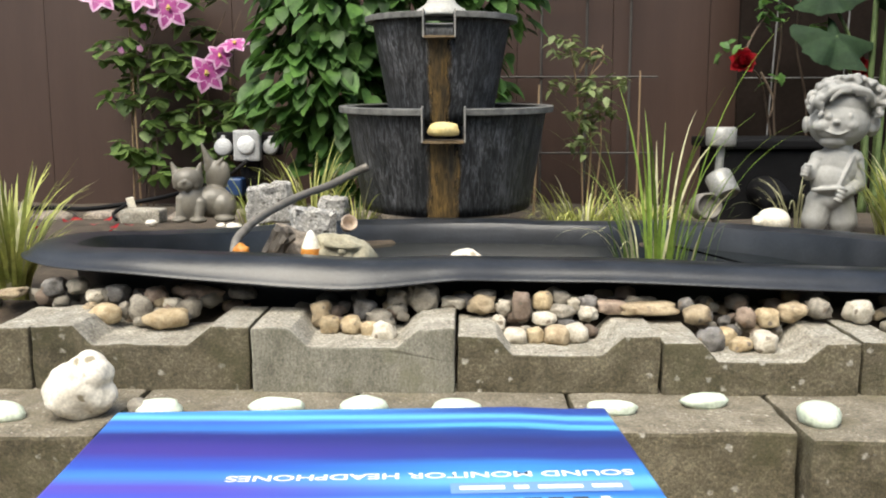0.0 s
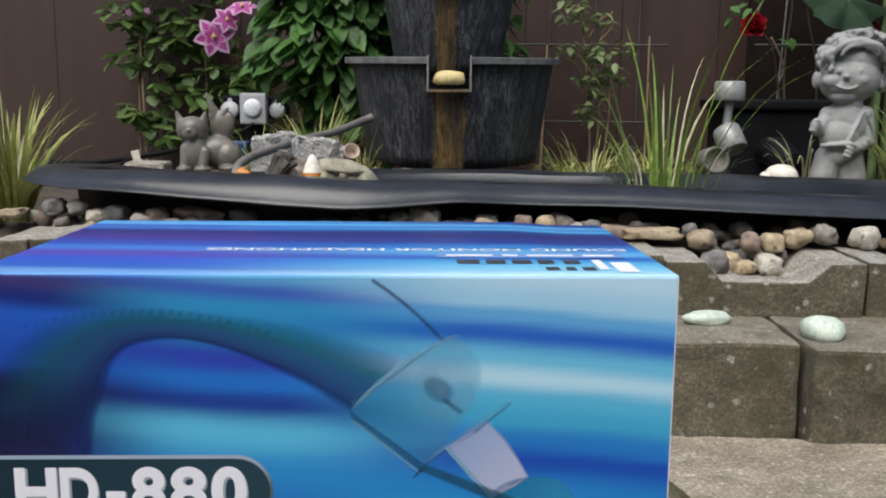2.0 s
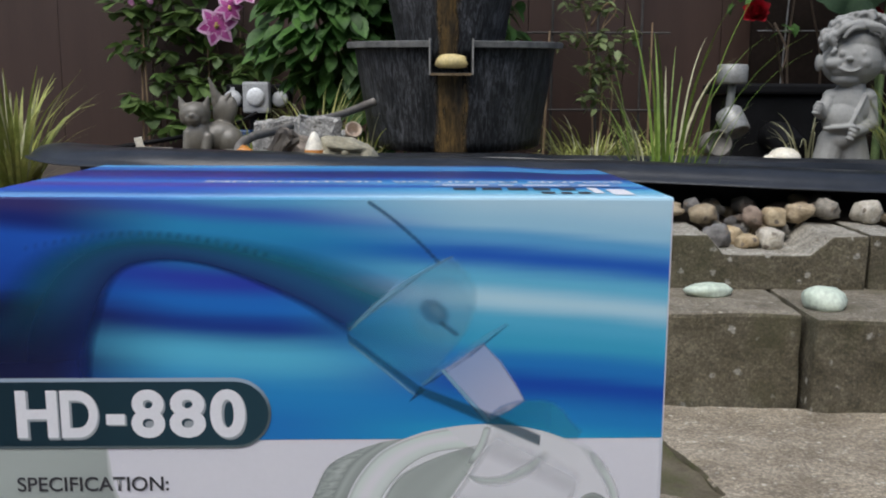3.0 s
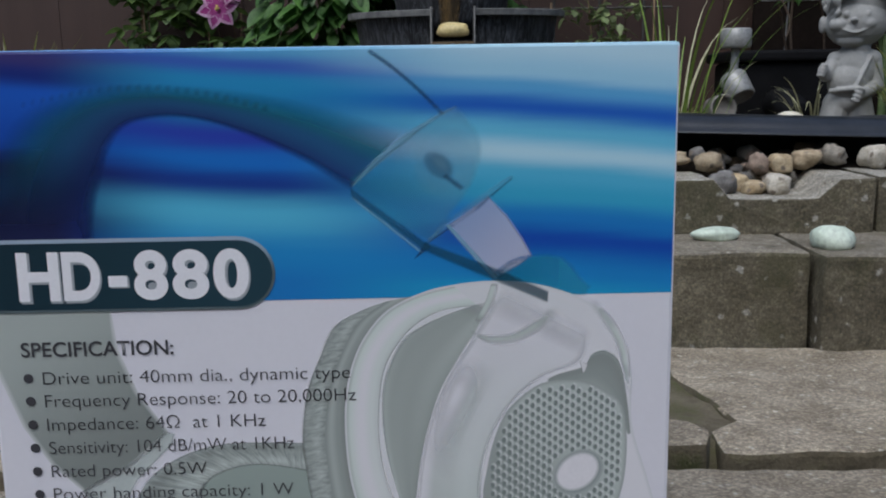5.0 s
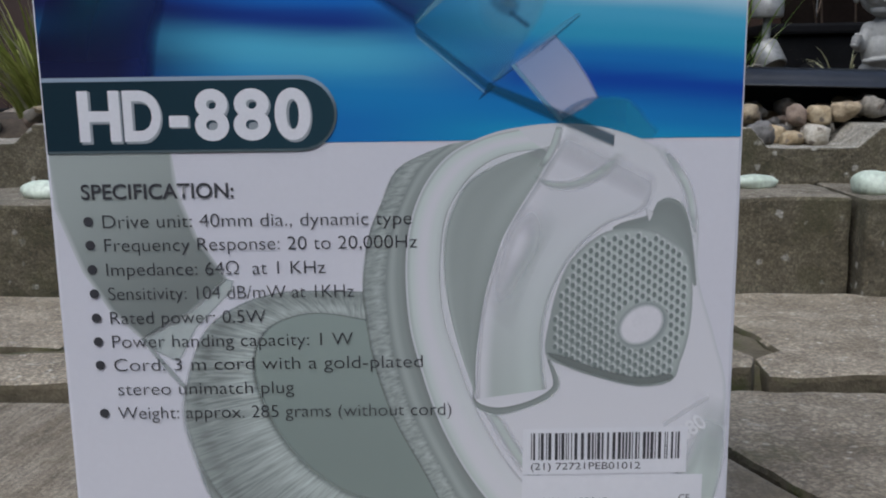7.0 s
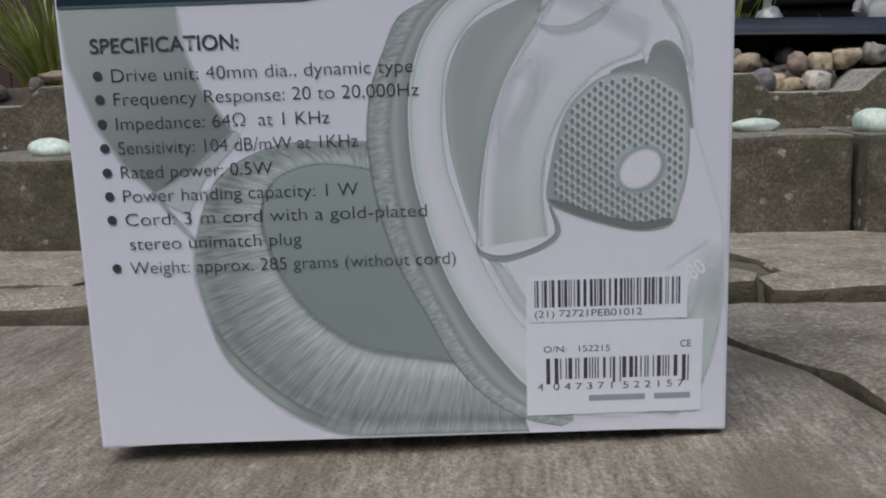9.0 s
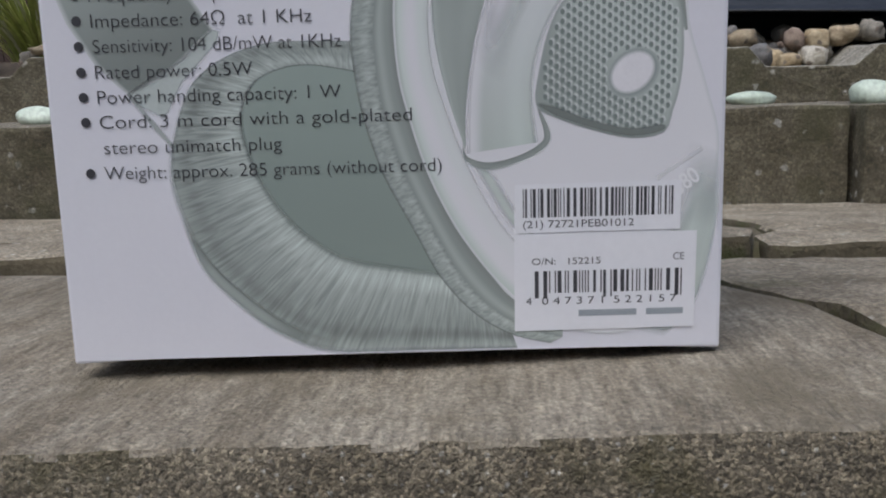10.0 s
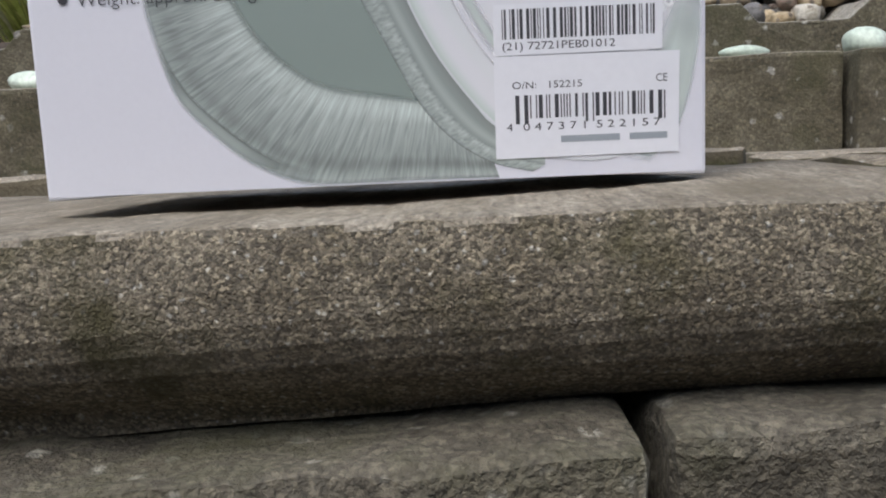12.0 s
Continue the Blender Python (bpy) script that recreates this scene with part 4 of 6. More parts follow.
# the ear cushion, whose opening lies behind the cup
flat("printed_ear_opening", [(95, 95), (69, 91), (60, 83), (56.5, 72), (60, 58), (70, 42), (85, 31), (105, 26), (120, 23), (128, 40), (112, 80)], shade("printed_opening_tone", grey(0.35, 0.1), grey(0.29, 0.1), 95, 92, 95, 40), 2, 4, soft=1.4, cover=1.0)
ribbon("printed_ear_cushion", [(94, 97.5), (79, 98), (66, 97.6), (53.5, 93.8), (42.6, 85.7), (36.5, 71), (34.4, 58.3), (37, 45), (42, 31), (51.4, 19.8), (65, 8.1), (81, 1.4), (110, 1), (140, 1.2)],
       [(93, 88), (79, 90.5), (68.6, 89), (61.4, 84.4), (58.4, 75.5), (60, 65.5), (65, 53.6), (73, 43), (83.5, 34.8), (92, 31.4), (102, 29.4), (110, 28), (122, 25.4), (134, 20)],
       [(0.0, grey(0.40)), (0.14, grey(0.31)), (0.45, grey(0.36)), (0.75, grey(0.46)), (0.92, grey(0.40)), (1.0, grey(0.26))], 3,
       [(0.0, grey(0.44)), (0.10, grey(0.40)), (0.24, grey(0.25)), (0.36, grey(0.34)), (0.66, grey(0.42)), (0.86, grey(0.60)), (0.95, grey(0.52)), (1.0, grey(0.24))], fade=(0.05, 0.03), folds=(190, 0.76, 1.26), steps=70)
ribbon("printed_cushion_foot", [(37, 46), (42, 30), (51.4, 18.6), (65, 7.4), (81, 1)], [(38.5, 47), (45, 33.4), (55, 22.4), (69, 12), (86, 5.6)], [(0.0, grey(0.50)), (0.5, grey(0.38)), (1.0, grey(0.24))], 4, fade=(0.4, 0.25), ends=(0.3, 0.4))

# pleated strip, groove, white shell, hollow, arm
ribbon("printed_fold_strip", [(112, 139), (102.1, 133.9), (97.2, 123.9), (93.2, 113.9), (91.1, 100.2), (91.7, 89.7), (93.1, 79.1), (95.7, 68.3), (100.3, 55.4), (108.4, 39.7), (116, 25), (126, 13.5), (138, 6), (150, 3)],
       [(118, 141), (109, 134), (103.5, 124), (100, 113.9), (98.2, 100.2), (98.6, 89.7), (100, 79), (102.5, 68), (107, 55.4), (114.6, 40), (122, 26.5), (131.5, 15.5), (143, 8.5), (154, 5)],
       [(0.0, grey(0.30)), (0.3, grey(0.36)), (0.7, grey(0.42)), (1.0, grey(0.34))], 5, [(0.0, grey(0.34)), (0.4, grey(0.40)), (0.75, grey(0.46)), (1.0, grey(0.32))], fade=(0.12, 0.0), folds=(150, 0.78, 1.22), steps=60)
ribbon("printed_groove", [(118, 141), (109, 134), (103.5, 124), (100, 113.9), (98.2, 100.2), (98.6, 89.7), (100, 79), (102.5, 68), (107, 55.4), (114.6, 40), (122, 26.5), (131.5, 15.5), (143, 8.5), (154, 5)],
       [(128.6, 142.8), (118.7, 138), (112, 130.6), (107.8, 122), (105.5, 112), (104.9, 100), (105.9, 86), (108.8, 73.5), (112.5, 61), (117, 50), (123.5, 38), (132.5, 25.6), (141, 16.6), (154, 10)],
       [(0.0, grey(0.30)), (0.3, grey(0.44)), (0.6, grey(0.36)), (1.0, grey(0.26))], 5, [(0.0, grey(0.32)), (0.25, grey(0.44)), (0.6, grey(0.30)), (1.0, grey(0.25))], steps=60)
flat("printed_cup", [(150, 146), (138, 145), (128.6, 142.8), (118.7, 138), (112, 130.6), (107.8, 122), (105.5, 112), (104.9, 100), (105.9, 86), (108.8, 73.5), (112.5, 61), (117, 50), (123.5, 38), (132.5, 25.6), (141, 16.6), (160, 7), (182, 10), (196, 36), (201, 63), (197, 81), (191.2, 100.5), (190.6, 118), (186, 132), (176, 140), (163, 144.6)],
     shade("printed_cup_tone", (0.70, 0.71, 0.73), PAPER, 106, 110, 150, 60), 7, 5, soft=1.2, under=(0.62, 0.64, 0.66))
ribbon("printed_shell_edge", [(138, 145), (128.6, 142.8), (118.7, 138), (112, 130.6), (107.8, 122), (105.5, 112), (104.9, 100), (105.9, 86), (108.8, 73.5), (112.5, 61), (117, 50), (123.5, 38), (132.5, 25.6), (141, 16.6)],
       [(145, 139), (134, 137.5), (126, 133), (120, 126), (116.6, 118.6), (115.2, 108.4), (115, 99), (116.2, 88), (119.5, 77), (124, 64), (129, 53), (136, 41), (146, 29), (156, 20)],
       [(0.0, grey(0.48)), (0.12, grey(0.70)), (0.45, (0.74, 0.735, 0.77)), (0.75, grey(0.68)), (0.92, grey(0.58)), (1.0, grey(0.56))], 8,
       [(0.0, grey(0.62)), (0.3, (0.74, 0.735, 0.77)), (0.7, (0.73, 0.73, 0.76)), (1.0, (0.74, 0.735, 0.77))], fade=(0.0, 0.06), steps=60)
ribbon("printed_cup_shade", [(124.6, 63), (130, 53), (137, 41), (147, 29)], [(134, 57), (139, 48), (146, 38), (155, 28)], [(0.0, (0.72, 0.72, 0.75)), (0.5, grey(0.58)), (1.0, (0.73, 0.73, 0.76))], 9, fade=(0.4, 0.4), ends=(0.1, 0.5))
ribbon("printed_cup_hollow", [(150, 141), (138, 137.6), (129, 134), (121.9, 129), (116.8, 118.6), (115.4, 108.4), (116.4, 94.6), (119.7, 80.5), (123.7, 67.9), (124.7, 64)],
       [(151, 140), (147.5, 137.4), (144, 131), (140.1, 125), (134.3, 115), (131.5, 108), (128.4, 97), (126.4, 86), (125.1, 75), (125, 66)],
       [(0.0, grey(0.44)), (0.10, grey(0.36)), (0.5, grey(0.40)), (0.85, grey(0.50)), (1.0, grey(0.44))], 9, [(0.0, grey(0.58)), (0.25, grey(0.42)), (0.7, grey(0.36)), (1.0, grey(0.30))], fade=(0.06, 0.0), ends=(0.12, 0.0))
ribbon("printed_arm", [(152, 146), (147.5, 137.4), (140.1, 125), (134.3, 115), (129.7, 103.1), (126.6, 89.2), (125.1, 75), (124.7, 63)],
       [(180, 131), (176, 121), (165, 116.6), (156, 109), (150, 99.4), (146.6, 88.9), (145.8, 78.3), (147, 66)],
       [(0.0, (0.70, 0.70, 0.73)), (0.3, (0.74, 0.735, 0.78)), (0.7, (0.74, 0.735, 0.78)), (1.0, (0.72, 0.72, 0.76))], 10,
       [(0.0, (0.74, 0.735, 0.77)), (0.10, (0.72, 0.72, 0.75)), (0.28, grey(0.52)), (0.5, grey(0.55)), (0.75, grey(0.62)), (1.0, grey(0.54))], fade=(0.02, 0.06), ends=(0.12, 0.0), steps=50)
ribbon("printed_arm_gleam", [(140, 126), (134.6, 114.6), (130, 102), (127.4, 90)], [(152, 119), (145, 107), (140, 95), (137, 82)], [(0.0, (0.72, 0.72, 0.75)), (0.35, (0.76, 0.755, 0.79)), (1.0, grey(0.62))], 11, fade=(0.3, 0.6), ends=(0.3, 0.6))
ribbon("printed_neck_shade", [(142, 132.6), (147, 130.4), (154, 130.6), (161, 134), (167, 139)], [(143, 129), (149, 126.6), (157, 127), (165, 131), (171, 137)], [(0.0, (0.73, 0.73, 0.76)), (0.35, grey(0.55)), (1.0, (0.73, 0.73, 0.76))], 11, fade=(0.35, 0.6), ends=(0.2, 0.3))
ribbon("printed_neck_shade", [(149, 146), (147, 140), (143, 133)], [(151.6, 146), (150, 140), (146.4, 133)], [(0.0, grey(0.50)), (0.4, grey(0.60)), (1.0, (0.74, 0.735, 0.77))], 12, fade=(0.1, 0.5), ends=(0.1, 0.3))
ribbon("printed_neck_shade", [(176, 141), (181, 134), (186, 126), (189, 112)], [(180, 141), (186, 134), (190.5, 124), (191.4, 110)], [(0.0, (0.73, 0.73, 0.77)), (0.5, grey(0.60)), (1.0, (0.73, 0.73, 0.77))], 8, fade=(0.5, 0.2), ends=(0.4, 0.3))
ribbon("printed_cup_shade", [(192, 66), (188, 46), (178, 20), (170, 8)], [(202, 62), (202, 42), (196, 16), (186, 4)], [(0.0, (0.74, 0.735, 0.77)), (0.4, grey(0.62)), (0.8, grey(0.56)), (1.0, grey(0.66))], 8, fade=(0.5, 0.1), ends=(0.4, 0.1))
ribbon("printed_foot_shadow", [(124.5, 68), (125.2, 62.6), (131.6, 60.4), (140.3, 62), (147, 65.4), (148.6, 68.6), (146.2, 77)], [(123.8, 67), (124.6, 60.6), (132, 57.4), (142, 60), (149, 63.6), (151, 68.6), (146.6, 78)],
       [(0.0, grey(0.26)), (0.4, grey(0.30)), (1.0, grey(0.60))], 11, fade=(0.1, 0.5), ends=(0.15, 0.1))
ribbon("printed_shadow", [(166, 116), (169.4, 117.6), (176.9, 119.8), (179.2, 123.6), (183.4, 124.8), (187.7, 121), (189.9, 110.8), (191.4, 98)], [(166, 113.6), (169.5, 113.6), (175.3, 113.6), (179.5, 112.4), (183.8, 109.6), (186.6, 107), (188.2, 103), (190.6, 97.6)],
       [(0.0, grey(0.42)), (0.15, grey(0.29)), (0.6, grey(0.33)), (1.0, grey(0.42))], 13, fade=(0.06, 0.0))
flat("printed_thorn", [(175.6, 121.4), (176.6, 117.4), (178, 120)], card("printed_thorn_tone", (0.74, 0.74, 0.76)), 15, 1, False, soft=0.5, cover=0.9)
GRILLE = [(146.8, 77.4), (147.9, 87.1), (150.4, 97.6), (154.5, 106.2), (162, 112.9), (168.6, 114.9), (177, 114.4), (183.8, 110.9), (188.2, 106.6), (189.7, 95.3), (189, 83), (186.7, 74.2), (184.3, 68.5), (174.9, 67.1), (162.7, 70), (152.3, 73.8)]
flat("printed_grille", GRILLE, shade("printed_grille_tone", grey(0.36), grey(0.52), 155, 82, 172, 100), 14, 3, soft=1.2, under=(0.34, 0.37, 0.36))
flat("printed_grille_shade", [(146.8, 77.4), (152.3, 73.8), (162.7, 70), (174.9, 67.1), (184.3, 68.5), (184, 70.4), (175, 69.4), (163, 72.2), (153, 76)], card("printed_rim_tone", grey(0.24)), 17, 3, soft=0.8, cover=0.8)


def inside(u, v, poly):
    hit = False
    for (a, b), (c, d) in zip(poly, poly[1:] + poly[:1]):
        if (b > v) != (d > v) and u < (c - a) * (v - b) / (d - b) + a:
            hit = not hit
    return hit


dots = bmesh.new()
holes = bmesh.new()
for r in range(38):
    for c in range(14):
        u = 144 + 3.5 * c + 1.75 * (r % 2)
        v = 65.5 + 1.42 * r + 0.10 * (u - 165)
        rim = [(167.5 + (q - 167.5) * 0.965, 91 + (w - 91) * 0.965) for q, w in GRILLE]
        if not inside(u, v, rim) or ((u - 175.2) / 8.0) ** 2 + ((v - 86) / 6.8) ** 2 < 1:
            continue
        for tgt, rr, sx, lay in ((dots, 1.12, 0.22, 15), (holes, 0.94, -0.12, 16)):
            tgt.faces.new([tgt.verts.new(((u + sx + rr * 0.72 * math.cos(a)) / 1000, front_y(u / 1000, v / 1000) - 0.00008 - 0.000012 * lay, (v + sx + rr * math.sin(a)) / 1000))
                           for a in [math.pi / 4 * q for q in range(8)]])
part("printed_grille_dots", dots, card("printed_dot_light", (0.60, 0.63, 0.62)), carton, "light edges of the grille's holes")
part("printed_grille_dots", holes, card("printed_dot_dark", (0.20, 0.235, 0.225)), carton, "dark holes of the grille")


flat("printed_oval", oval(175.4, 85.8, 7.9, 6.2, 38), card("printed_oval_edge", (0.30, 0.34, 0.33)), 17, 1, False, soft=1.2, under=(0.42, 0.46, 0.45))
flat("printed_oval", oval(175.2, 86.0, 6.8, 5.2, 38), card("printed_oval_paper", (0.76, 0.75, 0.78)), 18, 1, False, soft=1.0, under=(0.40, 0.43, 0.43))


def pill(u0, u1, v0, v1):
    r = (v1 - v0) / 2
    return [(u0, v0)] + [(u1 - r + r * math.cos(a), (v0 + v1) / 2 + r * math.sin(a)) for a in [math.pi * (i / 14 - 0.5) for i in range(15)]] + [(u0, v1)]


flat("printed_badge_border", pill(0.9, 85.6, 139.6, 161.4), shade("printed_border_tone", (0.10, 0.13, 0.14), (0.34, 0.42, 0.52), 40, 150, 40, 161), 19, 1, False)
flat("printed_badge", pill(0.9, 84.8, 140.4, 160.2), shade("printed_badge_tone", (0.010, 0.030, 0.045), (0.018, 0.05, 0.07), 0, 150, 84, 150), 20, 1, False)

INKTEXT = card("printed_black_ink", (0.055, 0.055, 0.062), 0.4)
WHITEINK = card("printed_white_ink", (0.80, 0.80, 0.84), 0.4)
GREYINK = card("printed_grey_ink", (0.33, 0.36, 0.39), 0.4)


def lettering(words, u0, u1, v0, height, mat, layer, fat=0.0, parent=None, on_top=False, name="printed_text"):
    """Words set between u0 and u1 with capitals of that height (millimetres)."""
    cu = bpy.data.curves.new("text", "FONT")
    cu.body, cu.size, cu.offset = words, 1.0, fat
    ob = bpy.data.objects.new("text", cu)
    scene.collection.objects.link(ob)
    me = bpy.data.meshes.new_from_object(ob.evaluated_get(bpy.context.evaluated_depsgraph_get()))
    bpy.data.objects.remove(ob)
    bpy.data.curves.remove(cu)
    xs = [v.co.x for v in me.vertices]
    x0, x1 = min(xs), max(xs)
    for v in me.vertices:
        u, w = (u0 + (v.co.x - x0) / (x1 - x0) * (u1 - u0)) / 1000, v0 / 1000 + v.co.y / 0.70 * height / 1000
        v.co = Vector((u, w, BOX_H + 0.0002 + 0.000012 * layer)) if on_top else Vector((u, front_y(u, w) - 0.00008 - 0.000012 * layer, w))
    me.materials.append(mat)
    t = new(name, me)
    t.parent = parent or carton
    return t


for ch, a, b in (("H", 10.7, 22.8), ("D", 23.7, 34.6), ("8", 44.3, 54.2), ("8", 55.5, 66.2), ("0", 67.5, 77.9)):
    lettering(ch, a + 0.5, b + 0.5, 143.2, 13.6, GREYINK, 21, 0.045)
    lettering(ch, a, b, 143.7, 13.6, WHITEINK, 22, 0.035)
flat("printed_dash", [(37.4, 146.6), (43.0, 146.6), (43.0, 149.9), (37.4, 149.9)], GREYINK, 21, 1, False)
flat("printed_dash", [(36.9, 147.0), (42.4, 147.0), (42.4, 150.3), (36.9, 150.3)], WHITEINK, 22, 1, False)
lettering("SPECIFICATION:", 9.6, 54.4, 126.3, 4.4, INKTEXT, 22, 0.012)
SPEC = [("Drive unit: 40mm dia., dynamic type", 106.5, 118.0), ("Frequency Response: 20 to 20,000Hz", 108, 111.0), ("Impedance: 64\u03a9  at 1 KHz", 80.5, 103.7), ("Sensitivity: 104 dB/mW at 1KHz", 88.8, 96.4),
        ("Rated power: 0.5W", 62, 89.0), ("Power handing capacity: 1 W", 88, 81.7), ("Cord: 3 m cord with a gold-plated", 109, 74.4), ("stereo unimatch plug", 69.5, 66.8), ("Weight: approx. 285 grams (without cord)", 117.5, 59.2)]
for words, u1, v in SPEC:
    v -= (150 - v) * 0.011
    lettering(words, 15.2 if words[0] != "s" else 15.8, u1, v, 4.0, INKTEXT, 22, -0.010)
    if words[0] != "s":
        flat("printed_bullet", oval(11.0, v + 2.0, 1.45, 1.45, 0, 18), INKTEXT, 22, 1, False)

LABEL = material("white_label_paper", (0.76, 0.76, 0.80), (0.79, 0.79, 0.83), 0.5, 30, 400, 0.0, grain_range=(0.985, 1.015))
sticker = flat("sticker", [(139.2, 38.2), (190.2, 38.4), (190.4, 53.4), (139.6, 53.2)], LABEL, 24, 1, False, "white serial sticker with a bar code")
sticker2 = flat("sticker", [(139, 7.2), (195, 7.4), (195.4, 37.8), (139.2, 38)], LABEL, 26, 1, False, "white order sticker with a bar code")


def bars(u0, u1, v0, v1, layer, seed, count, parent, longs=()):
    r = random.Random(seed)
    widths = [r.choice((1, 1, 2, 3)) for _ in range(count * 2 - 1)]
    unit = (u1 - u0) / sum(widths)
    u = u0
    for i, w in enumerate(widths):
        if i % 2 == 0:
            low = v0 - (1.6 if i // 2 in longs else 0)
            q = [(u, low), (u + w * unit * 0.92, low), (u + w * unit * 0.92, v1), (u, v1)]
            bm = bmesh.new()
            bm.faces.new([bm.verts.new((a / 1000, front_y(a / 1000, b / 1000) - 0.00008 - 0.000012 * layer, b / 1000)) for a, b in q])
            part("bar", bm, INKTEXT, parent)
        u += w * unit


bars(142, 188, 43, 51.8, 28, 3, 38, sticker)
lettering("(21) 72721PEB01012", 142, 176, 39.8, 2.3, INKTEXT, 28, 0, sticker)
lettering("O/N:   152215", 144.6, 165.8, 28.2, 2.1, INKTEXT, 30, 0, sticker2)
lettering("CE", 188.2, 191.6, 28.8, 2.3, INKTEXT, 30, 0, sticker2)
bars(145.4, 191, 19.2, 26.2, 30, 11, 30, sticker2, (0, 1, 14, 15, 28, 29))
for words, a, b in (("4", 142.6, 144.4), ("0 4 7 3 7 1", 147.6, 166.6), ("5 2 2 1 5 7", 170, 189.4)):
    lettering(words, a, b, 15.6, 2.3, INKTEXT, 30, 0, sticker2)
flat("printed_bar", [(159, 11.6), (177, 11.6), (177, 13.6), (159, 13.6)], GREYINK, 30, 1, False, parent=sticker2)
flat("printed_bar", [(180, 11.6), (191.5, 11.6), (191.5, 13.6), (180, 13.6)], GREYINK, 30, 1, False, parent=sticker2)
faint = lettering("880", -5, 3.6, 0, 5.0, card("printed_faint_ink", (0.80, 0.80, 0.82)), 12, 0.02)
faint.matrix_basis = pose(0.1935, 0, 0.0515, 0, -36, 0)
flat("printed_bar", [(183, 53.4), (196.6, 62.4), (196.2, 63.4), (182.6, 54.4)], card("printed_faint_bar", (0.79, 0.79, 0.81)), 12, 1, False, soft=0.6, cover=0.6)

# the lid's print reads from the far side
top_words = lettering("SOUND MONITOR HEADPHONES", 6, 145, 70.5, 4.6, WHITEINK, 2, 0.02, None, True)
top_words.matrix_basis = Matrix.Translation((BOX_W, BOX_D, 0)) @ Matrix.Diagonal((-1, -1, 1, 1))


def lid_bar(name, u0, u1, d0, d1, mat, layer):
    bm = bmesh.new()
    bm.faces.new([bm.verts.new((u / 1000, d / 1000, BOX_H + 0.0002 + 0.000012 * layer)) for u, d in ((u0, d0), (u1, d0), (u1, d1), (u0, d1))])
    return part(name, bm, mat, carton)


PALEINK = card("printed_pale_blue_ink", (0.16, 0.30, 0.60))
lid_bar("printed_bar", 134, 194, 28, 36.5, PALEINK, 1)
for a, b in ((137, 152), (155, 160), (163, 178), (181, 191)):
    lid_bar("printed_bar", a, b, 31, 34, WHITEINK, 3)
for a, b in ((140, 147), (149, 155), (157, 163), (165, 170), (173, 178)):
    lid_bar("printed_bar", a, b, 17.5, 24, INKTEXT, 2)
for a, b in ((166, 170), (172, 175), (177, 181)):
    lid_bar("printed_bar", a, b, 7, 12, INKTEXT, 2)
lid_bar("printed_logo", 182, 185, 8, 24, WHITEINK, 3)
lid_bar("printed_logo", 187, 193, 4, 20, WHITEINK, 3)

# ---- pebbles in the notches ----
PILES = []
PILES += [(-0.508, 0.943, 0.135, 0.0189, 0.0052, 0), (-0.435, 0.949, 0.141, 0.0113, 0.0094, 1), (-0.462, 0.949, 0.141, 0.0121, 0.0093, 4), (-0.408, 0.935, 0.133, 0.0111, 0.0074, 2), (-0.384, 0.898, 0.12, 0.0148, 0.0115, 5), (-0.406, 0.915, 0.123, 0.0084, 0.0063, 0), (-0.367, 0.909, 0.123, 0.0058, 0.009, 1), (-0.348, 0.905, 0.125, 0.0116, 0.0143, 1), (-0.318, 0.922, 0.127, 0.0093, 0.0069, 2), (-0.294, 0.913, 0.125, 0.01, 0.0099, 1), (-0.315, 0.893, 0.117, 0.0229, 0.0106, 5), (-0.339, 0.931, 0.134, 0.0119, 0.011, 3), (-0.385, 0.938, 0.136, 0.0137, 0.0092, 4), (-0.293, 0.94, 0.136, 0.0274, 0.0083, 3), (-0.244, 0.941, 0.136, 0.0155, 0.0074, 4)]
PILES += [(-0.149, 0.903, 0.123, 0.0132, 0.0125, 0), (-0.138, 0.886, 0.113, 0.0114, 0.0105, 5), (-0.114, 0.883, 0.112, 0.0121, 0.0105, 5), (-0.095, 0.876, 0.109, 0.0088, 0.0104, 5), (-0.078, 0.868, 0.106, 0.0127, 0.0134, 2), (-0.084, 0.898, 0.117, 0.0164, 0.0089, 1), (-0.067, 0.913, 0.123, 0.0092, 0.0072, 1), (-0.104, 0.911, 0.125, 0.0117, 0.0108, 4), (-0.069, 0.926, 0.132, 0.0127, 0.011, 1), (-0.037, 0.924, 0.134, 0.0143, 0.0155, 1), (-0.051, 0.929, 0.135, 0.0068, 0.0128, 1), (-0.006, 0.928, 0.129, 0.0127, 0.0064, 2)]
PILES += [(0.025, 0.917, 0.128, 0.0159, 0.0109, 0), (0.028, 0.937, 0.134, 0.0128, 0.0074, 1), (0.048, 0.916, 0.126, 0.0084, 0.009, 2), (0.067, 0.911, 0.128, 0.0108, 0.0144, 3), (0.091, 0.924, 0.131, 0.011, 0.0109, 5), (0.112, 0.933, 0.133, 0.0102, 0.0083, 1), (0.126, 0.924, 0.128, 0.0076, 0.0073, 2), (0.14, 0.924, 0.129, 0.0101, 0.0091, 4), (0.138, 0.907, 0.121, 0.01, 0.0081, 2), (0.112, 0.911, 0.123, 0.0133, 0.0081, 1), (0.061, 0.9, 0.116, 0.0124, 0.0057, 3), (0.042, 0.891, 0.114, 0.0065, 0.0088, 2), (0.059, 0.878, 0.108, 0.0129, 0.0083, 2), (0.08, 0.88, 0.109, 0.0089, 0.0087, 5), (0.102, 0.876, 0.109, 0.0137, 0.0104, 0)]
PILES += [(0.122, 0.883, 0.113, 0.0121, 0.0114, 2), (0.091, 0.9, 0.117, 0.0124, 0.0071, 2)]
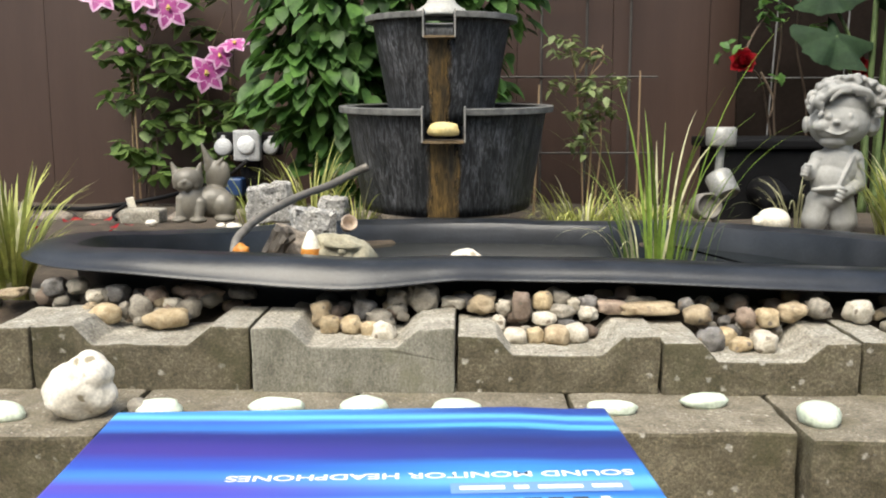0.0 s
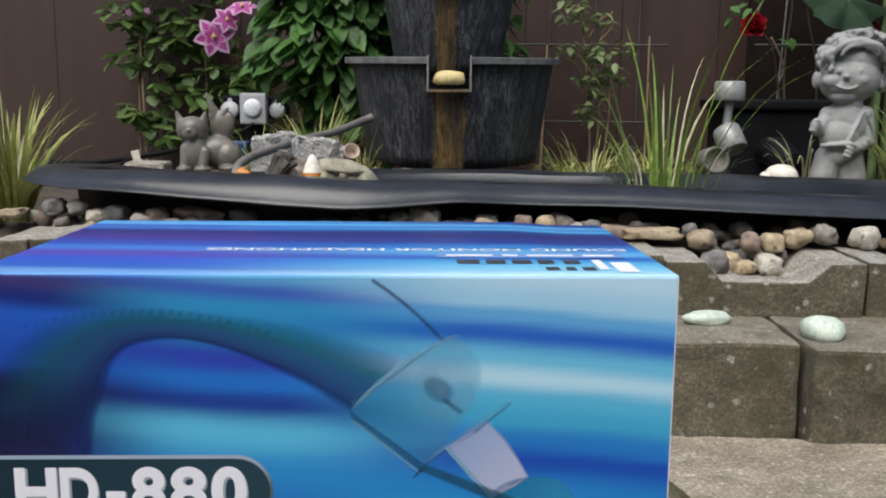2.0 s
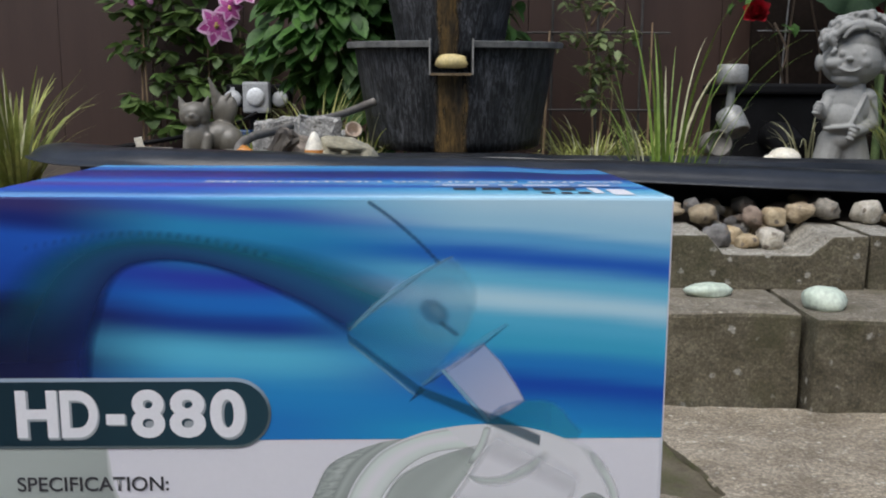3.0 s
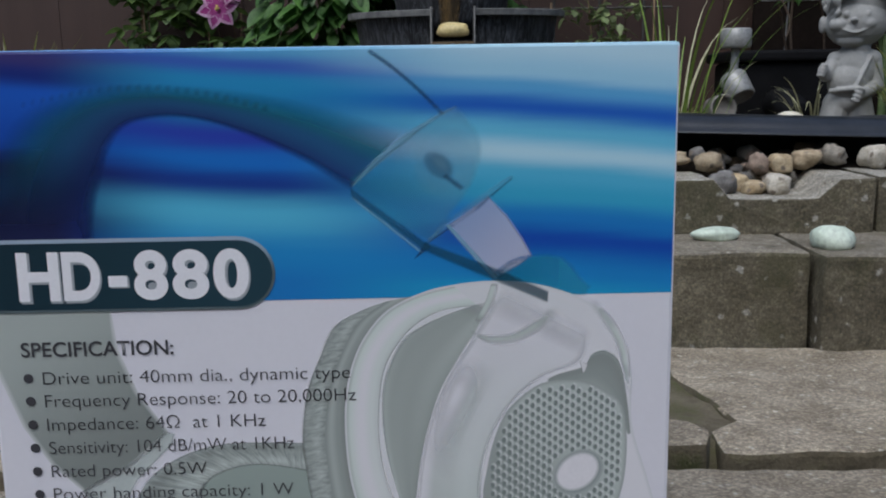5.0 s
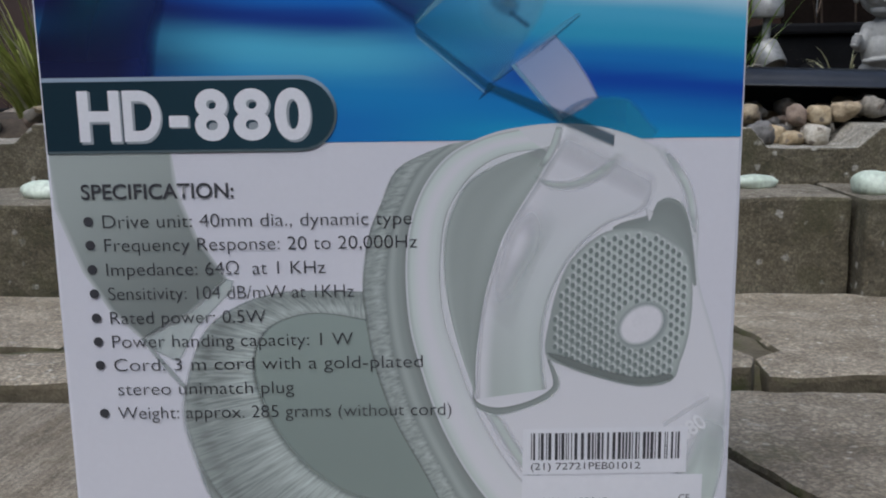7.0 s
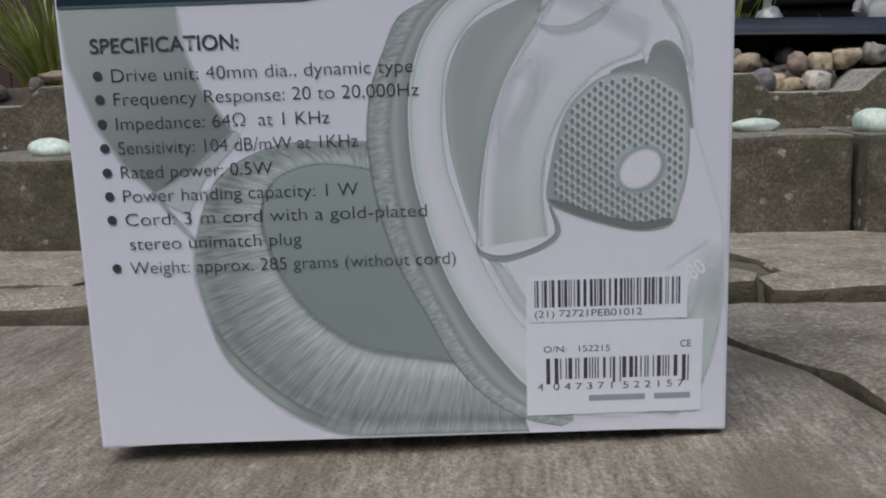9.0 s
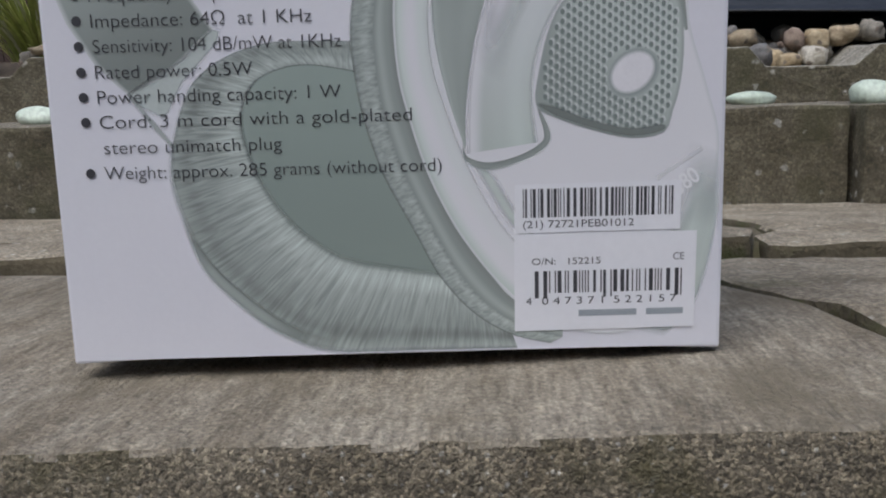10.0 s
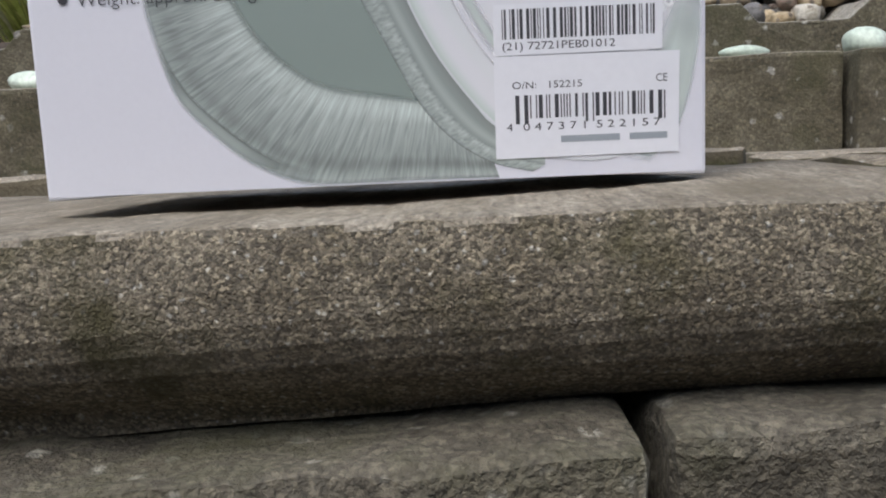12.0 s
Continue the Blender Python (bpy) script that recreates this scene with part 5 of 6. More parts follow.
PILES += [(0.247, 0.923, 0.128, 0.0084, 0.0082, 4), (0.254, 0.902, 0.121, 0.0138, 0.0097, 0), (0.262, 0.872, 0.108, 0.0143, 0.0123, 4), (0.284, 0.894, 0.116, 0.0104, 0.0102, 5), (0.306, 0.901, 0.119, 0.0091, 0.0112, 3), (0.328, 0.900, 0.119, 0.0118, 0.0103, 5), (0.292, 0.868, 0.105, 0.0112, 0.0083, 5), (0.316, 0.868, 0.106, 0.0129, 0.0116, 2), (0.357, 0.911, 0.124, 0.0147, 0.0104, 0), (0.386, 0.913, 0.126, 0.0127, 0.0108, 1), (0.427, 0.907, 0.125, 0.0136, 0.0114, 2)]
PILES += [(0.166, 0.92, 0.126, 0.0168, 0.0073, 3), (0.206, 0.917, 0.125, 0.0335, 0.0072, 0)]
def notch_floor(x):
    for x0, w, top, y, pale in NOTCHED:
        if x0 <= x <= x0 + w:
            return top - (0.019 if 0.26 < (x - x0) / w < 0.73 else 0.0)
    return 0.10


for i, (x, y, z, sx, sz, c) in enumerate(PILES):
    r = random.Random(i)
    if z < 0.117:
        z = min(z, notch_floor(x) + 0.72 * sz)
    bm = rock_bm(1.14 * sx, min(1.14 * sx, 0.017), 1.12 * sz, i * 1.37, r.uniform(0.3, 0.55), r.uniform(1.0, 2.0), box=r.uniform(0.62, 0.9))
    tagged(part("pebble", bm, PEBBLES[c], m=pose(x, y, z, 0, r.uniform(-8, 8), r.uniform(-15, 15)), smooth=True),
           ("rounded ochre pebble", "rounded grey pebble", "pale cream pebble", "reddish brown pebble", "dark grey pebble", "yellowish tan pebble")[c] + " heaped on the notched wall", "pebble", "pebbles on the wall")
rng = random.Random(8)
base = [rock_bm(1, 0.8, 0.7, 40 + k * 2.2, 0.4, 1.4, box=0.75) for k in range(6)]
fills = []
for k, b in enumerate(base):
    me = bpy.data.meshes.new("pebble")
    b.to_mesh(me)
    b.free()
    me.materials.append(PEBBLES[(0, 4, 3, 1, 1, 2)[k]])
    for p in me.polygons:
        p.use_smooth = True
    fills.append(me)
for i in range(96):
    ob = new("pebble", fills[rng.randrange(6)])
    x, y = rng.uniform(-0.62, 0.62), rng.uniform(0.93, 0.985)
    s = rng.uniform(0.009, 0.015)
    ob.matrix_basis = pose(x, y, 0.098 + 0.10 * (0.93 - y) + s * 0.45 + rng.uniform(0, 0.018) + 0.014, rng.uniform(-20, 20), rng.uniform(-20, 20), rng.uniform(0, 360)) @ Matrix.Diagonal((s, s, s, 1))
    tagged(ob, "small rounded pebble under the pond's rim", "pebble", "pebbles under the rim")

for x0, w, top, y, pale in NOTCHED[1:6]:
    for i in range(20):
        ob = new("pebble", fills[rng.randrange(6)])
        s = rng.uniform(0.007, 0.0115)
        y = rng.uniform(0.893, 0.95)
        ob.matrix_basis = pose(x0 + w * rng.uniform(0.28, 0.72), y, top - 0.019 + s * 0.5 + max(0, y - 0.885) * 0.44, rng.uniform(-30, 30), rng.uniform(-30, 30), rng.uniform(0, 360)) @ Matrix.Diagonal((s, s, s, 1))
        tagged(ob, "small rounded pebble in the wall's notch", "pebble", "pebbles on the wall")

# ---- stones on the low wall ----
for i, (x, y, sx, sz) in enumerate([(-0.42, 0.738, 0.022, 0.011), (-0.279, 0.752, 0.022, 0.010), (-0.171, 0.764, 0.027, 0.009), (-0.088, 0.761, 0.022, 0.0105), (-0.002, 0.757, 0.0245, 0.010),
                                    (0.144, 0.767, 0.0257, 0.0082), (0.236, 0.790, 0.0252, 0.008), (0.327, 0.744, 0.0195, 0.0135)]):
    bm = rock_bm(sx, (0.013, 0.015, 0.012, 0.015, 0.015, 0.010, 0.013, 0.019)[i], sz, i * 4.1, 0.18, 1.1, flat=0.55)
    tagged(part("glow_stone", bm, GLOW, m=pose(x, y, 0.0578 + 0.52 * sz, 0, 0, (0, 5, 0, 0, 8, -4, 14, 0)[i]), smooth=True), "smooth pale green glow stone lying on the low wall", "stone", "glow stones on the wall")
bm = bmesh.new()
merge(bm, rock_bm(0.032, 0.026, 0.0265, 3.0, 0.2, 1.3, sub=4))
merge(bm, rock_bm(0.0225, 0.021, 0.021, 7.0, 0.2, 1.3, sub=4), Matrix.Translation((0.0105, 0, 0.015)))
merge(bm, rock_bm(0.018, 0.018, 0.018, 9.0, 0.2, 1.3, sub=4), Matrix.Translation((0.018, 0, -0.004)))
flint = tagged(part("flint_stone", bm, FLINT, m=pose(-0.353, 0.748, 0.082), smooth=True), "large white pitted flint stone on the low wall", "stone")
re = flint.modifiers.new("blend", "REMESH")
re.mode, re.voxel_size, re.use_smooth_shade = "VOXEL", 0.0022, True
tagged(part("stone", rock_bm(0.012, 0.010, 0.008, 2.0, 0.3), PEBBLES[1], m=pose(-0.296, 0.752, 0.0645, 0, 15, 10), smooth=True), "small grey brown stone beside the flint", "stone")

# ---- statue and squirrel: each one plain shape ----
STATUE = material("grey_statue_stone", (0.24, 0.24, 0.228), (0.34, 0.34, 0.325), 0.62, 16, 260, 0.1, grain_range=(0.93, 1.06), moss=(0.14, 0.14, 0.12), moss_at=0.62, moss_scale=14)
SQUIRREL = material("brown_grey_glazed_stone", (0.09, 0.082, 0.064), (0.19, 0.175, 0.145), 0.34, 18, 260, 0.1, grain_range=(0.9, 1.08))


def blob(bm, x, z, y, rx, rz, ry, tilt=0.0):
    other = bmesh.new()
    bmesh.ops.create_icosphere(other, subdivisions=3, radius=1)
    return merge(bm, other, pose(x, y, z, 0, tilt, 0) @ Matrix.Diagonal((rx, ry, rz, 1)))


def limb(bm, a, b, r0, r1):
    pts = [Vector(a).lerp(Vector(b), t / 6) for t in range(7)]
    merge(bm, tube_bm(pts, r0, r1, 12))
    for p, r in ((a, r0), (b, r1)):
        blob(bm, p[0], p[2], p[1], r, r, r)


def statue_finish(ob, voxel):
    m = ob.modifiers.new("blend", "REMESH")
    m.mode, m.voxel_size, m.use_smooth_shade = "VOXEL", voxel, True
    s = ob.modifiers.new("soften", "SMOOTH")
    s.factor, s.iterations = 0.5, 2


U = 0.00104
bm = bmesh.new()
for x, z, y, rx, rz, ry in [(4, 206, 0, 55, 46, 44), (12, 240, 8, 54, 36, 42), (2, 122, 0, 41, 46, 32), (-8, 100, -8, 36, 38, 32), (-6, 62, 0, 42, 24, 32), (-30, 6, -4, 15, 24, 17), (18, 6, -4, 16, 24, 17), (-36, -6, -16, 22, 10, 28), (18, -6, -16, 24, 10, 28),
                            (-14, 209, -45, 6, 4.5, 6), (-36, 201, -27, 17, 13, 15), (14, 203, -30, 18, 14, 15), (-11, 192, -22, 34, 17, 20), (-10, 174, -18, 26, 13, 18), (64, 204, 2, 15, 23, 9), (68, 206, -6, 10, 17, 5), (60, 196, -8, 7, 9, 6), (-54, 204, 4, 7, 16, 9),
                            (6, 158, 0, 26, 22, 22), (34, 142, 0, 18, 16, 20), (-28, 142, 0, 16, 14, 18)]:
    blob(bm, x * U, z * U, y * U, rx * U, rz * U, ry * U)
rr = random.Random(3)


def lock(bm, a, b, bow, r):
    a, b = Vector(a) * U, Vector(b) * U
    mid = (a + b) / 2 + Vector(bow) * U
    merge(bm, tube_bm(spline([a, mid, b], 5), r * U, r * 0.45 * U, 10))


for i in range(34):
    a = math.radians(-18 + 216 * i / 33)
    k = rr.uniform(0.92, 1.08)
    cx, cz = 16 + 52 * k * math.cos(a), 240 + 40 * k * math.sin(a)
    for depth in (-26, 2, 26):
        s = rr.choice((-1, 1))
        lock(bm, (cx, depth + rr.uniform(-8, 8), cz), (cx - 18 * s * math.sin(a) + rr.uniform(-4, 4), depth + rr.uniform(-12, 12), cz + 16 * s * math.cos(a) + 5), (8 * math.cos(a), -5, 8 * math.sin(a)), rr.uniform(5.5, 8))
for p, q, bow, r in (((14, -30, 272), (-44, -28, 240), (-8, -12, 10), 9), ((8, -34, 266), (-26, -40, 246), (-4, -6, 6), 7), ((10, -32, 270), (54, -26, 236), (8, -12, 9), 9),
                     ((20, -34, 262), (40, -38, 246), (6, -5, 5), 7), ((-30, -26, 262), (-52, -14, 224), (-8, -6, 4), 8), ((48, -22, 256), (62, -10, 222), (8, -6, 4), 8)):
    lock(bm, p, q, bow, r)
limb(bm, (-22 * U, -2 * U, 62 * U), (-31 * U, -5 * U, 26 * U), 25 * U, 25 * U)
limb(bm, (12 * U, -2 * U, 62 * U), (20 * U, -5 * U, 24 * U), 27 * U, 27 * U)
limb(bm, (36 * U, 0, 140 * U), (44 * U, -6 * U, 92 * U), 17 * U, 14 * U)
limb(bm, (44 * U, -6 * U, 92 * U), (6 * U, -36 * U, 76 * U), 14 * U, 11 * U)
limb(bm, (-28 * U, 0, 140 * U), (-50 * U, -18 * U, 112 * U), 15 * U, 12 * U)
limb(bm, (-50 * U, -18 * U, 112 * U), (-58 * U, -30 * U, 122 * U), 12 * U, 10 * U)
for i in range(4):
    blob(bm, (-4 + 3 * i) * U, (66 + 7 * i) * U, -46 * U, 9 * U, 4 * U, 5 * U, 20)
    blob(bm, (-64 + 2 * i) * U, (112 + 6 * i) * U, -36 * U, 8 * U, 4 * U, 6 * U, 10)
limb(bm, (26 * U, -24 * U, 146 * U), (-4 * U, -42 * U, 88 * U), 4 * U, 4 * U)
limb(bm, (-44 * U, -30 * U, 84 * U), (0, -43 * U, 88 * U), 4.5 * U, 4.5 * U)
for k in range(13):
    f = k / 12
    blob(bm, (-38 + 56 * f) * U, (198 + 2 * f - 12 * math.sin(math.pi * f)) * U, (-37 - 6 * math.sin(math.pi * f)) * U, 3 * U, 1.7 * U, 3 * U)
for ex, ey in ((-25, -36), (11, -39)):
    blob(bm, ex * U, 219 * U, ey * U, 5.5 * U, 6.5 * U, 4.5 * U)
statue = tagged(part("statue", bm, STATUE, m=pose(0.726, 1.75, 0.098, 0, 0, -4)), "grey stone garden statue of a curly haired child behind the pond", "statue")
statue_finish(statue, 0.0018)

U = 0.00110
bm = bmesh.new()
for x, z, y, rx, rz, ry in [(-14, 34, -6, 25, 36, 24), (18, 34, 4, 40, 29, 25), (40, 26, 0, 24, 27, 24), (-20, 74, -8, 28, 23, 24), (-20, 66, -29, 13, 10, 10), (-34, 66, -14, 11, 10, 11), (-6, 66, -15, 11, 10, 11),
                            (-34, 5, -24, 13, 6, 15), (0, 5, -28, 16, 6, 14), (44, 6, -16, 19, 7, 15), (26, 76, 16, 20, 32, 13), (40, 86, 15, 11, 20, 9), (14, 98, 16, 10, 18, 9),
                            (-32, 80, -22, 4.5, 5, 4), (-9, 80, -23, 4.5, 5, 4), (-20, 72, -37, 5, 4, 4), (-20, 59, -32, 5, 4, 4)]:
    blob(bm, x * U, z * U, y * U, rx * U, rz * U, ry * U)
for ex, tip in ((-40, -47), (-2, 4)):
    limb(bm, (ex * U, -6 * U, 86 * U), (tip * U, -8 * U, 104 * U), 9 * U, 2.5 * U)
limb(bm, (-30 * U, -14 * U, 40 * U), (-33 * U, -22 * U, 8 * U), 11 * U, 8 * U)
limb(bm, (4 * U, -18 * U, 34 * U), (1 * U, -27 * U, 8 * U), 11 * U, 8 * U)
limb(bm, (12 * U, 15 * U, 108 * U), (2 * U, 12 * U, 138 * U), 8 * U, 2 * U)
limb(bm, (30 * U, 15 * U, 100 * U), (40 * U, 12 * U, 112 * U), 8 * U, 2 * U)
sq = tagged(part("squirrel_figure", bm, SQUIRREL, m=pose(-0.516, 1.71, 0.124, 0, 0, 4)), "glazed grey brown squirrel figure sitting behind the pond", "figurine")
statue_finish(sq, 0.0017)

# ---- rocks, hose and ornaments in and behind the pond ----
GRANITE = material("speckled_granite", (0.30, 0.29, 0.27), (0.48, 0.47, 0.45), 0.85, 40, 350, 0.8, cells=0.3, cell_scale=300, spots=(0.12, 0.11, 0.10), spot_scale=180, spot_at=0.8)
BROWNROCK = material("brown_flaky_rock", (0.16, 0.13, 0.10), (0.36, 0.31, 0.26), 0.85, 45, 300, 1.0, cells=0.25, cell_scale=200)
BARK = material("dark_wet_wood", (0.035, 0.028, 0.022), (0.13, 0.11, 0.085), 0.6, 40, 300, 1.0, stretch=(1, 1, 0.3))
HOSE = material("grey_hose", (0.13, 0.12, 0.105), (0.20, 0.185, 0.165), 0.6, 30, 200, 0.2)


def block_rock(sx, sy, sz, seed):
    bm = box_bm(-sx, sx, -sy, sy, 0, 2 * sz, 0.004, 1)
    bmesh.ops.subdivide_edges(bm, edges=bm.edges[:], cuts=5, use_grid_fill=True)
    for v in bm.verts:
        v.co += 0.22 * min(sx, sz) * noise.noise_vector(v.co * 45 + Vector((seed, seed, 0))) + 0.10 * sz * noise.noise_vector(v.co * 150)
        v.co.x *= 1 - 0.25 * (v.co.z / (2 * sz) - 0.5) * math.sin(seed)
    return bm


tagged(part("rock", block_rock(0.044, 0.03, 0.036, 1.0), GRANITE, m=pose(-0.372, 1.70, 0.125, 0, -6, 8)), "rough pale granite block behind the pond", "rock", "granite rocks")
tagged(part("rock", block_rock(0.026, 0.025, 0.026, 2.0), GRANITE, m=pose(-0.248, 1.66, 0.125, 0, 4, -5)), "small rough granite block by the tub", "rock", "granite rocks")
tagged(part("rock", block_rock(0.027, 0.028, 0.052, 3.0), GRANITE, m=pose(-0.188, 1.07, 0.112, 0, 3, 12)), "rough granite block standing in the pond", "rock", "granite rocks")
tagged(part("rock", rock_bm(0.030, 0.022, 0.046, 5.0, 0.45, 1.8, box=0.75), BROWNROCK, m=pose(-0.206, 1.025, 0.160, 0, 14, 0), smooth=True), "brown flaky rock in the pond", "rock")
bark = block_rock(0.011, 0.010, 0.040, 4.4)
tagged(part("driftwood", roughen(bark, 0.004, 120), BARK, m=pose(-0.246, 0.992, 0.132, 0, 32, 0)), "dark slab of wet bark leaning on the pond rocks", "driftwood")
tagged(part("hose", tube_bm(spline([(-0.185, 1.68, 0.232), (-0.203, 1.66, 0.224), (-0.236, 1.55, 0.208), (-0.267, 1.42, 0.200), (-0.284, 1.25, 0.191), (-0.274, 1.08, 0.189), (-0.268, 1.0, 0.176), (-0.27, 0.99, 0.11)], 10), 0.0078, 0.0046, 12), HOSE, smooth=True), "thick grey hose from the tub into the pond", "hose")
PALESTONE = material("pale_olive_stone", (0.20, 0.18, 0.12), (0.42, 0.39, 0.29), 0.7, 50, 250, 0.8)
bm = bmesh.new()
merge(bm, rock_bm(0.040, 0.024, 0.025, 9.0, 0.28, 1.9, sub=4))
merge(bm, rock_bm(0.016, 0.017, 0.015, 3.0, 0.2, 1.6), Matrix.Translation((0.026, -0.006, 0.000)))
merge(bm, rock_bm(0.022, 0.012, 0.006, 5.0, 0.2, 1.6), Matrix.Translation((0.004, -0.016, 0.014)))
merge(bm, rock_bm(0.005, 0.004, 0.005, 3.0, 0.0, 1.2), Matrix.Translation((0.006, -0.023, 0.008)))
fish = tagged(part("stone_fish", bm, PALESTONE, m=pose(-0.142, 0.990, 0.172, 0, 6, 0), smooth=True), "pale olive stone fish head ornament in the pond", "ornament")
SHELL = material("shell_rim", (0.36, 0.26, 0.19), (0.52, 0.42, 0.33), 0.5, 60, 200, 0.2)
tagged(part("shell", lathe([(0.0, -0.016), (0.008, -0.013), (0.0105, 0.0), (0.009, 0.0005), (0.007, -0.010), (0.0, -0.012)], 24), SHELL, m=pose(-0.136, 1.045, 0.203, 62, 0, 25), smooth=True), "brown cup shell on the stone fish", "shell")
ORANGE = material("orange_glaze", (0.42, 0.15, 0.02), (0.60, 0.26, 0.05), 0.4, 60, 200, 0.1)
IVORY = material("ivory_glaze", (0.70, 0.65, 0.52), (0.80, 0.76, 0.66), 0.4, 60, 200, 0.05)
cone = thing("cone_ornament", pose(-0.172, 0.975, 0.158), "small orange and ivory cone standing in the pond", "ornament")
part("base", lathe([(0, 0), (0.0135, 0.0), (0.0128, 0.012), (0.0110, 0.024)], 20), ORANGE, cone, "orange base", smooth=True)
part("tip", lathe([(0.0110, 0.024), (0.0078, 0.034), (0.004, 0.042), (0, 0.045)], 20), IVORY, cone, "ivory tip", smooth=True)
tagged(part("stone", rock_bm(0.010, 0.008, 0.009, 1.5, 0.3), ORANGE, m=pose(-0.256, 0.985, 0.176), smooth=True), "small orange stone by the hose", "stone")
tagged(part("stone", rock_bm(0.026, 0.020, 0.022, 6.0, 0.12), FLINT, m=pose(0.006, 1.22, 0.122), smooth=True), "smooth white stone standing out of the pond", "stone")
bm = bmesh.new()
merge(bm, rock_bm(0.034, 0.028, 0.024, 2.0, 0.08, 1.0))
merge(bm, rock_bm(0.011, 0.010, 0.012, 4.0, 0.1, 1.0), Matrix.Translation((-0.034, -0.012, -0.002)))
tagged(part("stone_turtle", bm, IVORY, m=pose(0.612, 1.745, 0.124), smooth=True), "cream coloured turtle shaped stone by the statue", "ornament")
tagged(part("stone_block", roughen(box_bm(-0.043, 0.043, -0.03, 0.03, 0, 0.032, 0.006, 2), 0.002, 40), CONCRETE_TOP, m=pose(-0.692, 1.88, 0.098)), "small worn stone block on the soil", "stone")
for i, (x, y, s) in enumerate([(-0.62, 1.72, 0.012), (-0.44, 1.66, 0.016), (-0.47, 1.68, 0.010), (-0.40, 1.66, 0.011)]):
    tagged(part("stone", rock_bm(s, s * 0.8, s * 0.6, i + 30.0, 0.2), FLINT, m=pose(x, y, 0.118), smooth=True), "small white stone lying behind the pond", "stone")
for i in range(12):
    r = random.Random(i + 60)
    tagged(part("edging_stone", rock_bm(r.uniform(0.04, 0.07), 0.04, 0.024, i + 11.0, 0.3, box=0.8), BROWNROCK, m=pose(-1.25 + 0.10 * i, r.uniform(1.98, 2.1), 0.088, 0, 0, r.uniform(-20, 20)), smooth=True), "brown grey edging stone on the soil", "stone", "edging stones")

# ---- sockets, cable and lamps ----
BLACKPL = material("black_plastic", (0.004, 0.004, 0.0045), (0.008, 0.008, 0.009), 0.6, 20, 200, 0.1, spec=0.12)
GREYPL = material("grey_plastic", (0.34, 0.35, 0.36), (0.42, 0.43, 0.44), 0.45, 20, 200, 0.05)
CHROME = material("bright_dial", (0.70, 0.72, 0.74), (0.80, 0.82, 0.84), 0.25, 20, 200, 0.0)
LAMPGREY = material("grey_lamp_metal", (0.24, 0.24, 0.225), (0.36, 0.36, 0.345), 0.45, 20, 200, 0.1, metal=0.3)
BLUEPL = material("blue_plastic", (0.012, 0.035, 0.10), (0.02, 0.055, 0.15), 0.4, 20, 200, 0.05)
post = thing("socket_post", pose(-0.655, 2.72, 0.04), "black garden socket post with grey lids and a timer dial", "power socket")
part("post", box_bm(-0.03, 0.03, -0.02, 0.03, 0, 0.24, 0.004), BLACKPL, post)
part("backplate", box_bm(-0.100, 0.095, -0.022, 0.025, 0.165, 0.235, 0.006), BLACKPL, post)
part("timer_housing", box_bm(-0.040, 0.040, -0.062, -0.023, 0.150, 0.242, 0.007), GREYPL, post, "grey square timer housing")
part("dial", lathe([(0, 0.010), (0.020, 0.010), (0.026, 0.006), (0.028, 0.0)], 32), CHROME, post, "bright round dial", m=pose(0, -0.062, 0.197, 90), smooth=True)
for x, r in ((-0.078, 0.027), (0.066, 0.024)):
    lid = part("lid", lathe([(0, 0.012), (r * 0.86, 0.012), (r, 0.007), (r, 0.0)], 32), GREYPL, post, "grey round socket lid", m=pose(x, -0.024, 0.190, 78), smooth=True)
    part("catch", box_bm(-0.006, 0.006, -0.003, 0.008, -0.004, 0.004, 0.001), GREYPL, lid, m=pose(0, r, 0.006))
tagged(part("valve_box", box_bm(-0.035, 0.035, -0.03, 0.03, 0, 0.055, 0.010, 3), BLUEPL, m=pose(-0.700, 2.66, 0.085)), "small blue plastic box under the sockets", "box")
tagged(part("power_cable", tube_bm(spline([(-1.30, 2.15, 0.10), (-0.98, 2.05, 0.113), (-0.86, 1.98, 0.118), (-0.74, 1.97, 0.135), (-0.66, 2.05, 0.15), (-0.62, 2.3, 0.17), (-0.655, 2.66, 0.19)], 10), 0.0055, None, 8), BLACKPL, smooth=True), "black power cable running over the soil", "cable")
tagged(part("power_cable", tube_bm(spline([(-0.74, 1.95, 0.14), (-0.765, 1.90, 0.118), (-0.745, 1.86, 0.108)], 8), 0.004, None, 8), BLACKPL, smooth=True), "thin black cable loop", "cable")
tagged(part("cable_tag", box_bm(-0.009, 0.009, -0.0006, 0.0006, -0.014, 0.012, 0.0005, 1), IVORY, m=pose(-0.738, 1.93, 0.138, 5, -12, 0)), "white tag hanging on the cable", "tag")
spot = thing("garden_spotlight", pose(0.497, 1.74, 0.064) @ Matrix.Diagonal((1.12, 1.12, 1.12, 1)), "grey garden spotlight with three lamp heads on a pole", "lamp")
part("pole", tube_bm([(0.0, 0, 0.0), (0.0, 0, 0.10), (0.004, 0, 0.17), (0.004, 0, 0.185)], 0.007, None, 12), LAMPGREY, spot, smooth=True)
head = [(0, -0.0), (0.024, 0.0), (0.026, 0.004), (0.026, 0.030), (0.023, 0.033), (0.022, 0.026), (0, 0.026)]
part("lamp_head", lathe(head, 28), LAMPGREY, spot, "upright grey lamp head", m=pose(0.004, 0, 0.183), smooth=True)
